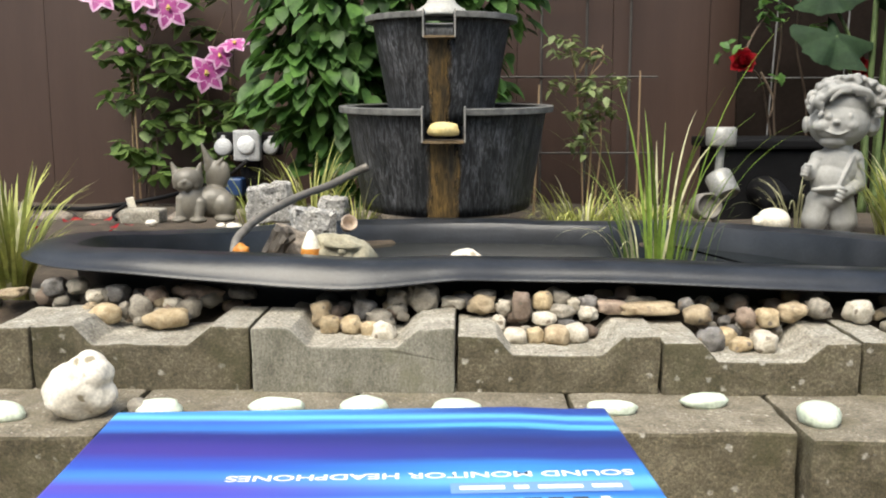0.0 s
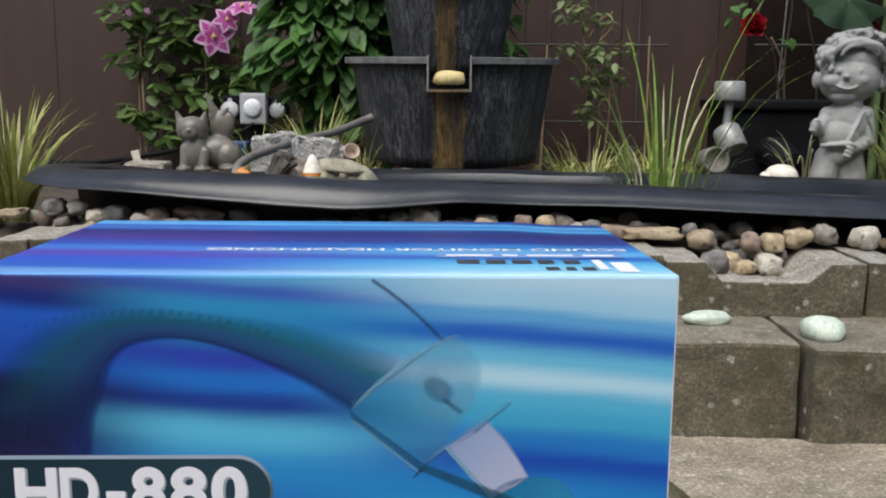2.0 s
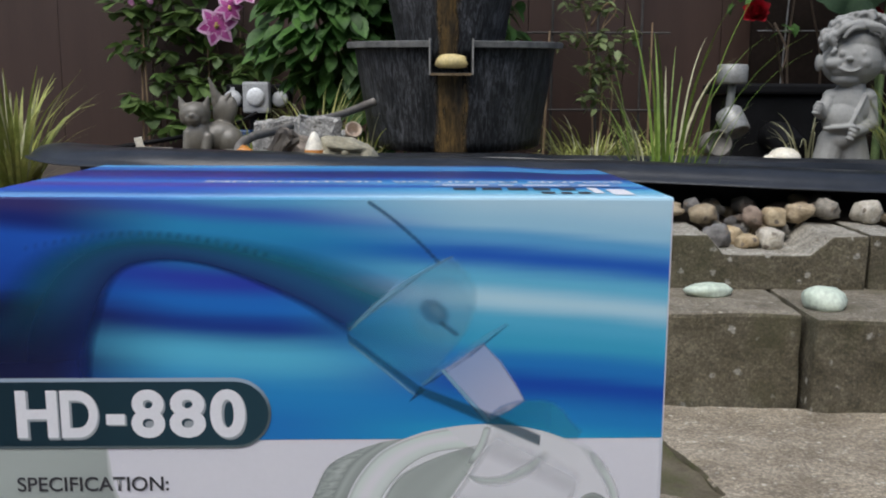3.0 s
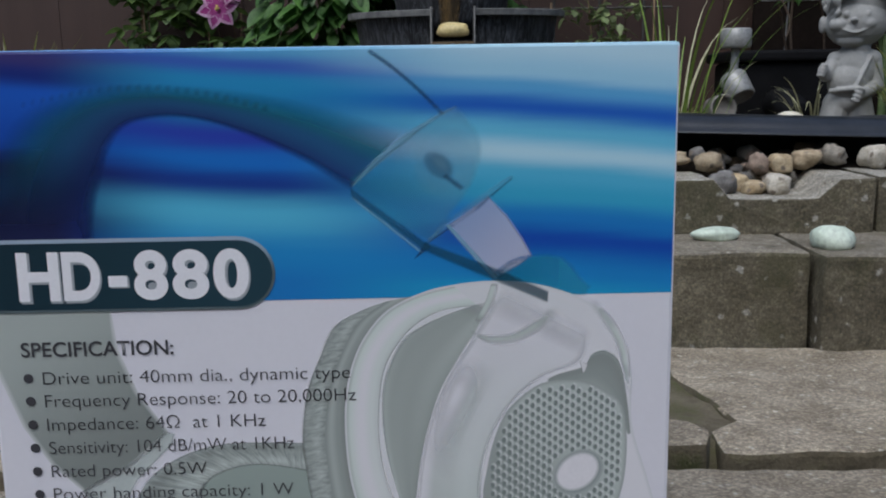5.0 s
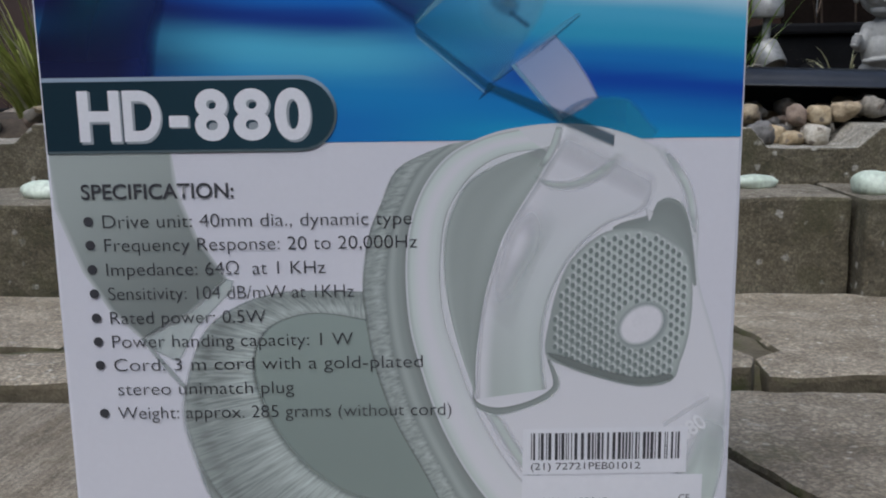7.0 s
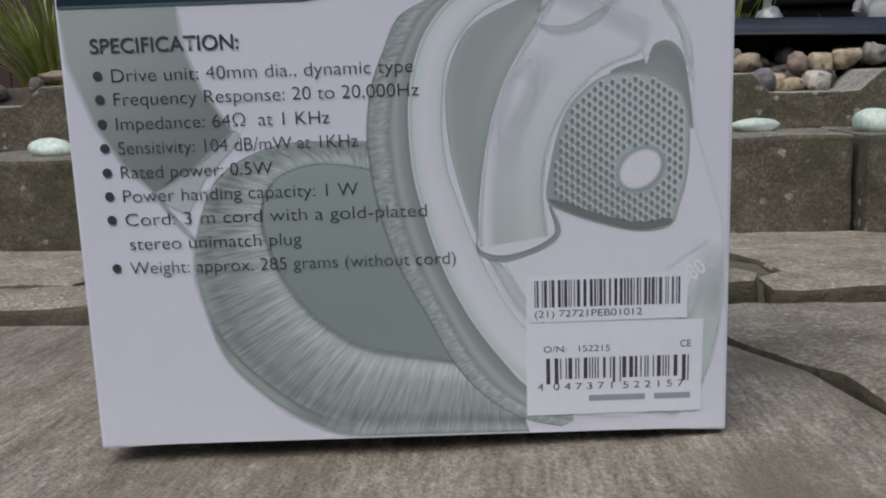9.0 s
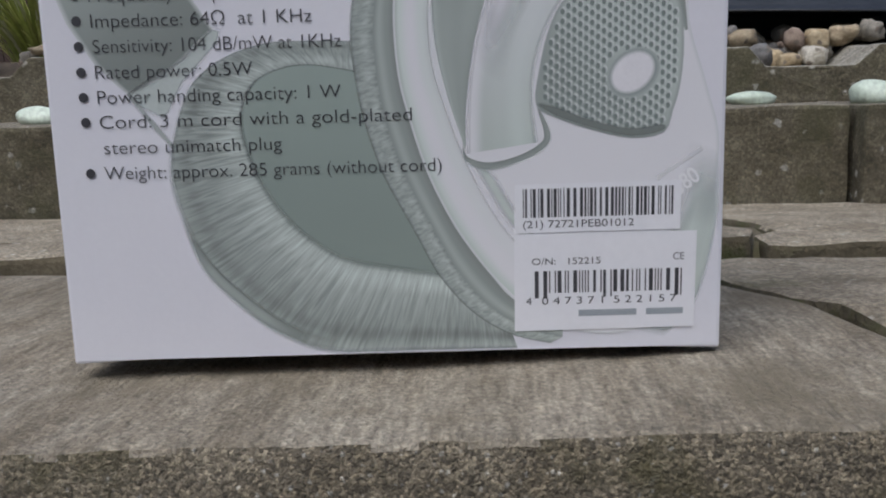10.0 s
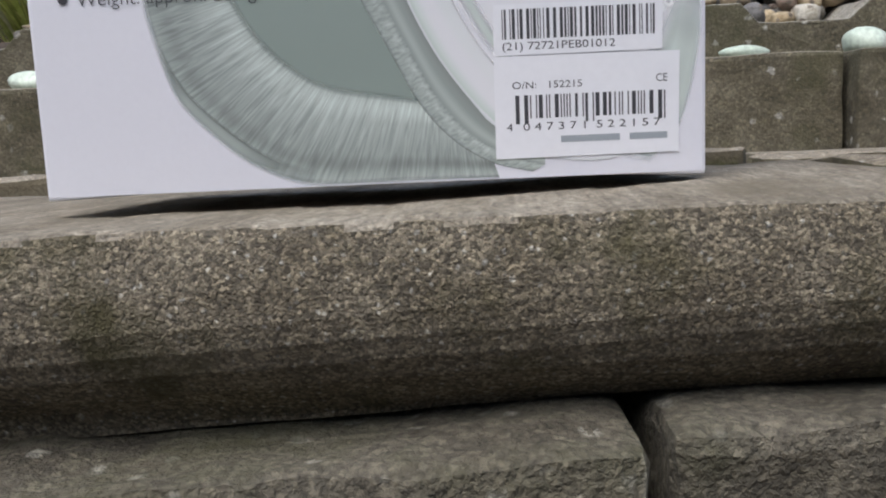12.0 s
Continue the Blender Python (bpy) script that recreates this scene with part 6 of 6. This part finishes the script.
part("lamp_head", lathe([(0, 0), (0.020, 0.0), (0.023, 0.004), (0.023, 0.042), (0.020, 0.045), (0.019, 0.034), (0, 0.034)], 28), LAMPGREY, spot, "tilted grey lamp head", m=pose(-0.006, -0.02, 0.136, 150, -20, 0), smooth=True)
part("lamp_head", lathe([(0, 0), (0.020, 0.0), (0.023, 0.004), (0.023, 0.042), (0.020, 0.045), (0.019, 0.034), (0, 0.034)], 28), HOSE, spot, "dark grey lamp head", m=pose(-0.030, -0.01, 0.078, 80, 40, 0), smooth=True)
filt = thing("filter_box", pose(0.715, 2.14, 0.075) @ Matrix.Diagonal((1.06, 1.0, 1.06, 1)), "black plastic pond filter box with a lid", "filter box")
part("body", box_bm(-0.118, 0.118, -0.09, 0.12, 0, 0.165, 0.012, 3), BLACKPL, filt)
part("lid", box_bm(-0.135, 0.135, -0.105, 0.135, 0.1655, 0.188, 0.006, 2), BLACKPL, filt, "flat black lid")
part("pipe", tube_bm(spline([(-0.03, -0.09, 0.075), (-0.03, -0.15, 0.075), (-0.02, -0.20, 0.05)], 6), 0.032, None, 18), BLACKPL, filt, "ribbed black pipe", smooth=True)
TRELLIS = material("dark_trellis_wire", (0.03, 0.028, 0.026), (0.06, 0.055, 0.05), 0.6, 30, 200, 0.1)
PALEWIRE = material("pale_wire", (0.15, 0.15, 0.15), (0.24, 0.24, 0.24), 0.5, 30, 200, 0.1)
STAKE = material("bamboo_stake", (0.20, 0.13, 0.07), (0.34, 0.24, 0.14), 0.7, 60, 300, 0.3, stretch=(1, 1, 0.1))
trellis = thing("trellis", pose(0, 2.95, 0), "dark wire trellis on the fence", "trellis")
for x in (0.09, 0.245, 0.39, 0.53):
    part("upright_wire", tube_bm([(x, 0, 0.0), (x, 0, 1.2)], 0.0045, None, 6), TRELLIS, trellis)
for z in (0.20, 0.445, 0.69, 0.94):
    part("cross_wire", tube_bm([(0.0, -0.006, z), (0.62, -0.006, z)], 0.0035, None, 6), TRELLIS, trellis)
trellis = thing("trellis", pose(0, 2.62, 0), "pale wire trellis carrying the roses", "trellis")
part("upright_wire", tube_bm([(0.865, 0, 0.05), (0.90, 0, 0.95)], 0.0022, None, 6), PALEWIRE, trellis)
part("upright_wire", tube_bm([(1.07, 0, 0.05), (1.10, 0, 0.95)], 0.0022, None, 6), PALEWIRE, trellis)
for z in (0.43, 0.66):
    part("cross_wire", tube_bm([(0.80, -0.005, z), (1.25, -0.005, z)], 0.0013, None, 6), PALEWIRE, trellis)
for x, y, z0, z1, lean in ((-1.083, 2.88, 0.03, 0.55, 0.012), (-1.058, 2.87, 0.03, 0.60, -0.008), (-0.852, 2.88, 0.03, 0.52, -0.01), (-0.768, 2.9, 0.03, 0.45, 0.01), (0.172, 2.2, 0.08, 0.40, 0.01), (0.50, 2.6, 0.05, 0.45, 0.0)):
    tagged(part("plant_stake", tube_bm([(x, y, z0), (x + lean, y, z1)], 0.0034, 0.0026, 7), STAKE), "thin bamboo plant stake in the soil", "stake", "plant stakes")

# ---- plants ----
def leaf_mat(name, dark, light, rough=0.5, vary=0.25):
    m = material(name, dark, light, rough, 18, 120, 0.15, vary=vary, island=True, spec=0.4)
    nt = m.node_tree
    b = nt.nodes["Principled BSDF"]
    src = b.inputs["Base Color"].links[0].from_socket
    tr = nt.nodes.new("ShaderNodeBsdfTranslucent")
    nt.links.new(src, tr.inputs["Color"])
    mx = nt.nodes.new("ShaderNodeMixShader")
    mx.inputs[0].default_value = 0.28
    nt.links.new(b.outputs[0], mx.inputs[1])
    nt.links.new(tr.outputs[0], mx.inputs[2])
    nt.links.new(mx.outputs[0], nt.nodes["Material Output"].inputs["Surface"])
    return m


LEAF = leaf_mat("bush_leaf", (0.038, 0.10, 0.022), (0.105, 0.215, 0.048), vary=0.3)
CLEMLEAF = leaf_mat("clematis_leaf", (0.07, 0.13, 0.03), (0.16, 0.24, 0.07))
PALELEAF = leaf_mat("pale_rose_leaf", (0.14, 0.20, 0.07), (0.30, 0.36, 0.16))
BIGLEAF = leaf_mat("broad_leaf", (0.012, 0.032, 0.013), (0.023, 0.055, 0.020), 0.8, vary=0.1)
GRASS = leaf_mat("variegated_grass", (0.20, 0.25, 0.045), (0.47, 0.47, 0.15), vary=0.4)
REED = leaf_mat("green_reed", (0.085, 0.16, 0.022), (0.24, 0.33, 0.060), vary=0.4)
STRAW = leaf_mat("pale_dry_grass", (0.30, 0.30, 0.16), (0.50, 0.48, 0.30), vary=0.25)
STEM = material("green_stem", (0.06, 0.10, 0.03), (0.12, 0.17, 0.06), 0.6, 40, 200, 0.2)
WOODSTEM = material("brown_stem", (0.06, 0.04, 0.025), (0.14, 0.10, 0.07), 0.8, 40, 200, 0.4)
PETAL = leaf_mat("pink_petal", (0.34, 0.04, 0.22), (0.52, 0.12, 0.38), vary=0.15)
PETALEDGE = leaf_mat("pale_pink_petal", (0.58, 0.30, 0.50), (0.72, 0.50, 0.66), vary=0.1)
REDPETAL = leaf_mat("red_petal", (0.20, 0.004, 0.010), (0.40, 0.010, 0.020), vary=0.35)
POLLEN = material("yellow_stamens", (0.55, 0.38, 0.10), (0.75, 0.60, 0.25), 0.8, 100, 400, 0.6)


def leaf(bm, m, length, width, droop=0.3, fold=0.25, n=4, tip=1.0):
    """A pointed leaf from m's origin along its y, with a folded midrib and a drooping tip."""
    prev = None
    for i in range(n + 1):
        t = i / n
        w = width * 0.5 * (math.sin(math.pi * min(1, t ** 0.75)) ** 0.8 if 0 < t < 1 else 0.02) * (1 if tip else 1)
        y, z = length * t, -droop * length * t * t
        row = [bm.verts.new(m @ Vector((sx * w, y, z + fold * abs(sx) * w))) for sx in (-1, 0, 1)]
        if prev:
            bm.faces.new((prev[0], prev[1], row[1], row[0]))
            bm.faces.new((prev[1], prev[2], row[2], row[1]))
        prev = row


def facing(p, out, roll):
    """A pose at p whose y runs along out and whose z is as upright as can be, turned by roll degrees."""
    y = Vector(out).normalized()
    x = y.cross(Vector((0, 0, 1)))
    x = x.normalized() if x.length > 0.05 else Vector((1, 0, 0))
    z = x.cross(y)
    return Matrix.Translation(p) @ Matrix((x, y, z)).transposed().to_4x4() @ Matrix.Rotation(radians(roll), 4, "Y")


def blade(bm, base, out, height, width, bend, n=7):
    """A grass blade that rises from base and bends towards out."""
    out = Vector(out).normalized()
    side = Vector((-out.y, out.x, 0)).normalized()
    prev, p, ang = None, Vector(base), 0.08
    for i in range(n + 1):
        t = i / n
        w = width * (1 - t ** 2.2) * 0.5 + 0.0002
        row = [bm.verts.new(p - side * w), bm.verts.new(p + side * w)]
        if prev:
            bm.faces.new((prev[0], prev[1], row[1], row[0]))
        prev = row
        ang += bend / n * (0.5 + t)
        p = p + height / n * (out * math.sin(ang) + Vector((0, 0, 1)) * math.cos(ang))


def clump(name, label, at, count, height, width, spread, bend, mat, seed, category="grass", low=0.6, aim=None):
    t = thing(name, pose(*at), label, category)
    r = random.Random(seed)
    bm, dry = bmesh.new(), bmesh.new()
    for i in range(count):
        a = r.uniform(0, 2 * math.pi)
        d = spread * math.sqrt(r.random())
        out = Vector((math.cos(a), math.sin(a), 0))
        if aim:
            out = (out + Vector(aim)).normalized()
        tgt = dry if r.random() < 0.18 else bm
        blade(tgt, (d * math.cos(a), d * math.sin(a), -0.01), out, height * r.uniform(low, 1.08), width * r.uniform(0.6, 1.2), bend * r.uniform(0.3, 1.3))
    tagged(part("foliage", bm, mat, t, smooth=True), kind="stuff")
    tagged(part("pale_foliage", dry, STRAW, t, "pale striped blades", smooth=True), kind="stuff")
    return t


# leafy bush behind the tubs
bush = thing("bush", pose(-0.2, 2.4, 0.06), "dense green leafy bush growing against the fence", "bush")
LOBES = [((0.02, 0.02, 0.72), (0.34, 0.20, 0.30)), ((-0.17, -0.04, 0.36), (0.185, 0.15, 0.17)), ((-0.10, -0.04, 0.55), (0.24, 0.16, 0.2)), ((0.27, 0.0, 0.62), (0.12, 0.12, 0.17)), ((0.14, 0.0, 0.36), (0.18, 0.14, 0.18)), ((-0.10, -0.02, 0.18), (0.14, 0.10, 0.12))]
rng = random.Random(21)
bm = bmesh.new()
for (c, rad), count in zip(LOBES, (950, 480, 480, 190, 200, 150)):
    for i in range(count):
        v = Vector((rng.gauss(0, 1), rng.gauss(0, 1) - 0.4, rng.gauss(0, 1))).normalized()
        k = rng.uniform(0.72, 1.04)
        p = Vector(c) + Vector((v.x * rad[0], v.y * rad[1], v.z * rad[2])) * k
        out = Vector((0.7 * v.x + rng.uniform(-0.55, 0.55), v.y * 0.3 - 0.25 + rng.uniform(-0.25, 0.25), rng.uniform(-1.0, -0.2)))
        s = rng.uniform(0.6, 1.1)
        leaf(bm, facing(p, out, rng.uniform(-35, 35)), 0.074 * s, 0.046 * s, rng.uniform(-0.15, 0.3), 0.2)
part("leaves", bm, LEAF, bush, smooth=True)
for i in range(11):
    x = -0.28 + 0.05 * i
    pts = [(x * 0.5, 0.03, 0.0), (x * 0.8 + rng.uniform(-0.03, 0.03), 0.02, 0.3), (x + rng.uniform(-0.05, 0.05), 0.0, 0.75)]
    part("stem", tube_bm(spline(pts, 5), 0.005, 0.0025, 6), STEM, bush, smooth=True)

# clematis with pink flowers
clem = thing("clematis", pose(-0.968, 2.87, 0.03), "climbing clematis with pink and white flowers on stakes", "climbing plant")
rng = random.Random(4)
bm = bmesh.new()
CLUSTERS = [(-0.13, 0.38, 0.04, 0.05), (-0.02, 0.55, 0.14, 0.12), (-0.04, 0.44, 0.10, 0.10), (0.06, 0.40, 0.10, 0.09), (0.0, 0.30, 0.08, 0.09), (0.10, 0.30, 0.09, 0.06), (0.18, 0.22, 0.08, 0.06), (-0.10, 0.20, 0.05, 0.04),
            (-0.03, 0.14, 0.07, 0.045), (0.22, 0.32, 0.06, 0.05), (0.28, 0.30, 0.05, 0.05), (-0.13, 0.50, 0.06, 0.04), (0.12, 0.62, 0.07, 0.06), (0.15, 0.44, 0.06, 0.06), (-0.02, 0.68, 0.14, 0.08), (0.14, 0.14, 0.06, 0.04)]
for x, z, w, h in CLUSTERS:
    for i in range(int(8 + 800 * w * h)):
        p = Vector((x + rng.uniform(-w, w), rng.uniform(-0.05, 0.05), z + rng.uniform(-h, h)))
        for k in range(3):
            a = rng.uniform(-0.4, 0.4) + (k - 1) * 1.1
            out = Vector((math.sin(a), -0.25 + rng.uniform(-0.25, 0.2), -0.55 * math.cos(a) + rng.uniform(-0.3, 0.3)))
            s = rng.uniform(0.7, 1.2)
            leaf(bm, facing(p, out, rng.uniform(-25, 25)), 0.050 * s, 0.044 * s, rng.uniform(-0.1, 0.25), 0.12, 4)
part("leaves", bm, CLEMLEAF, clem, smooth=True)
for x in (-0.07, -0.05, 0.15, 0.2):
    part("stem", tube_bm(spline([(x, 0, 0), (x + 0.02, 0.01, 0.2), (x - 0.01, 0, 0.42), (x + 0.06, 0, 0.62)], 6), 0.003, 0.0018, 6), WOODSTEM, clem, smooth=True)


def clematis_flower(x, z, size, turn, tilt):
    f = bmesh.new()
    e = bmesh.new()
    for k in range(6):
        a = 2 * math.pi * k / 6 + 0.2
        out = Vector((math.cos(a), math.sin(a), 0.22))
        leaf(f, facing(Vector((0, 0, 0)), out, 0), size * 0.52, size * 0.38, 0.25, 0.15, 6)
        leaf(e, facing(Vector((0, 0, 0.002)), out, 0), size * 0.45, size * 0.22, 0.25, 0.15, 6)
    fl = part("flower", f, PETALEDGE, clem, "pink clematis flower with pale petal edges", m=pose(x, -0.075, z, 90 + tilt, 0, turn), smooth=True)
    part("petal_marking", e, PETAL, fl, "deep pink bars along the petals", smooth=True)
    c = bmesh.new()
    rr = random.Random(k)
    for i in range(26):
        a, t = rr.uniform(0, 6.28), rr.uniform(0, 0.8)
        merge(c, tube_bm([(0, 0, 0.002), (size * 0.10 * math.sin(t) * math.cos(a), size * 0.10 * math.sin(t) * math.sin(a), 0.004 + size * 0.11 * math.cos(t))], 0.0012, 0.002, 5))
    part("stamens", c, POLLEN, fl, "yellow stamens")


for x, z, s, turn, tilt in ((-0.16, 0.655, 0.115, 20, -35), (-0.02, 0.665, 0.13, -10, -25), (0.055, 0.62, 0.13, 10, -10), (0.166, 0.425, 0.125, 5, 0), (0.205, 0.475, 0.085, 25, -20), (0.255, 0.51, 0.10, 0, -60)):
    clematis_flower(x, z, s, turn, tilt)
for x, z in ((-0.10, 0.485), (-0.04, 0.49), (-0.025, 0.555), (0.0, 0.60)):
    bm = bmesh.new()
    for k in range(5):
        a = 2 * math.pi * k / 5
        leaf(bm, facing(Vector((0, 0, 0)), Vector((math.cos(a) * 0.6, math.sin(a) * 0.6, 1)), 0), 0.03, 0.014, -0.2, 0.3, 4)
    part("bud", bm, PETALEDGE, clem, "half open pale pink bud", m=pose(x, -0.06, z, 60, 0, 0), smooth=True)


def rose_flower(name_parent, at, size, seed):
    r = random.Random(seed)
    bm = bmesh.new()
    for k in range(34):
        ring = k / 34
        a = k * 2.4
        rad = size * (0.15 + 0.75 * ring)
        out = Vector((math.cos(a) * (0.2 + 0.6 * ring), math.sin(a) * (0.2 + 0.6 * ring), 1.1 - 0.7 * ring))
        leaf(bm, facing(Vector((math.cos(a) * rad * 0.35, math.sin(a) * rad * 0.35, -size * 0.3)), out, 0), size * 0.95, size * 1.05, -0.45 + 0.5 * ring, 0.5, 5)
    return part("rose", bm, REDPETAL, name_parent, "full red rose flower", m=Matrix.Translation(at) @ pose(0, 0, 0, 65, 0, r.uniform(-20, 20)), smooth=True)


# rose by the statue
rosebush = thing("rose_bush", pose(0.80, 2.45, 0.04), "climbing rose with red flowers on a wire trellis", "climbing plant")
rose_flower(rosebush, (-0.062, -0.03, 0.425), 0.036, 1)
rose_flower(rosebush, (0.235, -0.03, 0.405), 0.040, 2)
for pts in ([(0.10, 0.1, 0), (0.05, 0.08, 0.25), (0.0, 0.02, 0.38), (-0.06, -0.02, 0.42)], [(0.10, 0.1, 0), (0.06, 0.08, 0.3), (0.06, 0.05, 0.5), (0.02, 0, 0.62)], [(0.16, 0.1, 0), (0.15, 0.08, 0.3), (0.10, 0.05, 0.5), (0.12, 0.02, 0.72)],
            [(0.0, 0.02, 0.40), (0.03, 0.0, 0.33), (0.02, -0.01, 0.28)], [(-0.06, -0.02, 0.44), (-0.03, 0.0, 0.50), (0.01, 0.0, 0.56)]):
    part("stem", tube_bm(spline(pts, 8), 0.0035, 0.002, 6), WOODSTEM, rosebush, smooth=True)
rng = random.Random(12)
bm = bmesh.new()
for x, z, n in ((-0.085, 0.455, 8), (-0.05, 0.465, 6), (0.015, 0.55, 14), (0.01, 0.60, 10), (0.02, 0.38, 5), (0.03, 0.68, 10), (0.14, 0.50, 8), (0.20, 0.44, 8)):
    for i in range(n):
        out = Vector((rng.uniform(-1, 1), rng.uniform(-0.9, 0.2), rng.uniform(-0.5, 0.4)))
        leaf(bm, facing(Vector((x + rng.uniform(-0.03, 0.03), rng.uniform(-0.03, 0.03), z + rng.uniform(-0.025, 0.025))), out, rng.uniform(-30, 30)), 0.036, 0.024, 0.3, 0.2, 3)
part("leaves", bm, LEAF, rosebush, smooth=True)

# broad-leaved plant
broad = thing("broad_leaf_plant", pose(1.06, 2.40, 0.05), "tall plant with broad lobed green leaves", "plant")


def lobed(bm, m, size):
    n = 36
    c = bm.verts.new(m @ Vector((0, 0, 0)))
    inner, outer = [], []
    for i in range(n):
        a = 2 * math.pi * i / n
        r = size * (0.78 + 0.16 * math.cos(5 * a) + 0.05 * math.cos(11 * a + 1))
        if abs(a - math.pi / 2) < 0.2:
            r *= 0.45
        z = 0.10 * size * math.cos(5 * a) - 0.25 * size
        inner.append(bm.verts.new(m @ Vector((0.5 * r * math.cos(a), 0.5 * r * math.sin(a), z * 0.2))))
        outer.append(bm.verts.new(m @ Vector((r * math.cos(a), r * math.sin(a), z))))
    for i in range(n):
        j = (i + 1) % n
        bm.faces.new((c, inner[i], inner[j]))
        bm.faces.new((inner[i], outer[i], outer[j], inner[j]))


for x, y, z, s, rx, rz in ((-0.11, -0.05, 0.475, 0.125, 42, 15), (-0.10, 0.05, 0.60, 0.11, 30, -20), (0.10, 0.0, 0.55, 0.12, 35, 60), (0.06, -0.05, 0.68, 0.12, 25, 10), (0.16, 0.0, 0.38, 0.10, 45, 40)):
    bm = bmesh.new()
    lobed(bm, pose(0, 0, 0, rx, 0, rz), s)
    part("leaf", bm, BIGLEAF, broad, m=pose(x, y, z), smooth=True)
    part("stalk", tube_bm(spline([(0.03 + x * 0.1, 0.02, 0.0), (0.03 + x * 0.3, 0.03, z * 0.6), (x, y, z)], 6), 0.007, 0.004, 8), STEM, broad, smooth=True)
for x in (0.0, 0.035, 0.06):
    part("stalk", tube_bm(spline([(x, 0, 0), (x + 0.005, 0, 0.4), (x + 0.01, 0, 0.85)], 6), 0.009, 0.007, 8), STEM, broad, smooth=True)

# pale climbing shrub on the dark trellis
shrub = thing("climbing_shrub", pose(0.36, 2.72, 0.03), "thin climbing shrub with pale green leaves on the trellis", "climbing plant")
rng = random.Random(31)
bm = bmesh.new()
for x, z, w, h in ((-0.06, 0.50, 0.05, 0.03), (0.0, 0.475, 0.06, 0.02), (-0.03, 0.385, 0.09, 0.02), (0.06, 0.39, 0.06, 0.02), (0.0, 0.32, 0.06, 0.03), (0.05, 0.31, 0.05, 0.025), (0.01, 0.26, 0.04, 0.03), (-0.01, 0.20, 0.04, 0.025)):
    for i in range(int(16 + 7000 * w * h)):
        p = Vector((x + rng.uniform(-w, w), rng.uniform(-0.04, 0.03), z + rng.uniform(-h, h)))
        out = Vector((rng.uniform(-1, 1), rng.uniform(-0.5, 0.1), rng.uniform(-0.6, 0.3)))
        leaf(bm, facing(p, out, rng.uniform(-30, 30)), rng.uniform(0.026, 0.042), 0.023, 0.2, 0.2, 3)
part("leaves", bm, PALELEAF, shrub, smooth=True)
for pts in ([(0.0, 0, 0), (-0.01, 0, 0.2), (-0.03, 0, 0.40), (-0.05, 0, 0.52)], [(0.01, 0, 0), (0.02, 0, 0.22), (0.0, 0, 0.36), (0.05, 0, 0.5)], [(0.03, 0, 0), (0.05, 0, 0.2), (0.04, 0, 0.34)],
            [(-0.02, -0.01, 0.42), (0.02, -0.02, 0.48), (0.05, -0.02, 0.46), (0.01, -0.02, 0.41)]):
    part("stem", tube_bm(spline(pts, 7), 0.003, 0.0018, 6), STAKE, shrub, smooth=True)

# grasses
clump("pond_reed", "upright variegated reed growing in the pond", (0.285, 1.26, 0.098), 44, 0.285, 0.0052, 0.056, 0.95, REED, 2, "reed", 0.4)
clump("pond_reed", "bent pale reed blades at the pond's edge", (0.243, 1.25, 0.118), 7, 0.14, 0.004, 0.02, 2.2, STRAW, 6, "reed", 0.6, (-0.9, -0.3, 0))
bm = bmesh.new()
blade(bm, (0.355, 1.27, 0.10), (0.9, -0.1, 0), 0.29, 0.005, 1.25, 10)
blade(bm, (0.325, 1.27, 0.115), (0.45, 0.1, 0), 0.40, 0.0038, 0.75, 12)
blade(bm, (0.365, 1.25, 0.115), (0.8, -0.2, 0), 0.10, 0.006, 0.5, 8)
tagged(part("reed_blades", bm, REED, smooth=True), "long arching reed blades beside the clump", "reed")
clump("grass_clump", "yellow green variegated grass clump beside the pond", (-0.592, 1.09, 0.09), 200, 0.20, 0.0072, 0.026, 1.2, GRASS, 3, low=0.5, aim=(-0.35, -0.25, 0))
clump("grass_clump", "yellow green grass clump beside the statue", (0.835, 1.68, 0.09), 110, 0.20, 0.009, 0.045, 1.1, GRASS, 5, low=0.5)
clump("grass_clump", "arching pale grass blades behind the filter", (0.66, 1.80, 0.10), 14, 0.17, 0.005, 0.03, 1.9, STRAW, 7, low=0.7, aim=(-0.9, -0.3, 0))
clump("grass_tuft", "low tuft of thin pale grass behind the pond", (0.24, 1.72, 0.11), 240, 0.12, 0.0030, 0.085, 2.6, GRASS, 9, low=0.4)
clump("grass_tuft", "low tuft of thin pale grass behind the pond", (0.37, 1.76, 0.11), 160, 0.115, 0.0030, 0.06, 2.6, GRASS, 10, low=0.4)
clump("grass_tuft", "thin variegated grass tuft behind the granite rocks", (-0.31, 1.80, 0.10), 80, 0.20, 0.0045, 0.05, 1.5, GRASS, 11, low=0.5)
clump("grass_tuft", "thin variegated grass tuft behind the granite rocks", (-0.43, 1.78, 0.10), 50, 0.15, 0.004, 0.04, 1.7, GRASS, 13, low=0.5)
clump("grass_tuft", "thin variegated grass tuft by the tub", (-0.21, 1.72, 0.10), 50, 0.13, 0.004, 0.03, 1.7, GRASS, 14, low=0.5)

# fallen red petals
rng = random.Random(77)
bm = bmesh.new()
for i in range(8):
    leaf(bm, facing(Vector((rng.uniform(-0.84, -0.64), rng.uniform(1.62, 1.85), 0.112)), Vector((rng.uniform(-1, 1), rng.uniform(-1, 1), 0.1)), rng.uniform(-30, 30)), 0.026, 0.02, 0.1, 0.3, 3)
tagged(part("fallen_petals", bm, REDPETAL, smooth=True), "scattered red petals on the soil", "petals", kind="stuff")
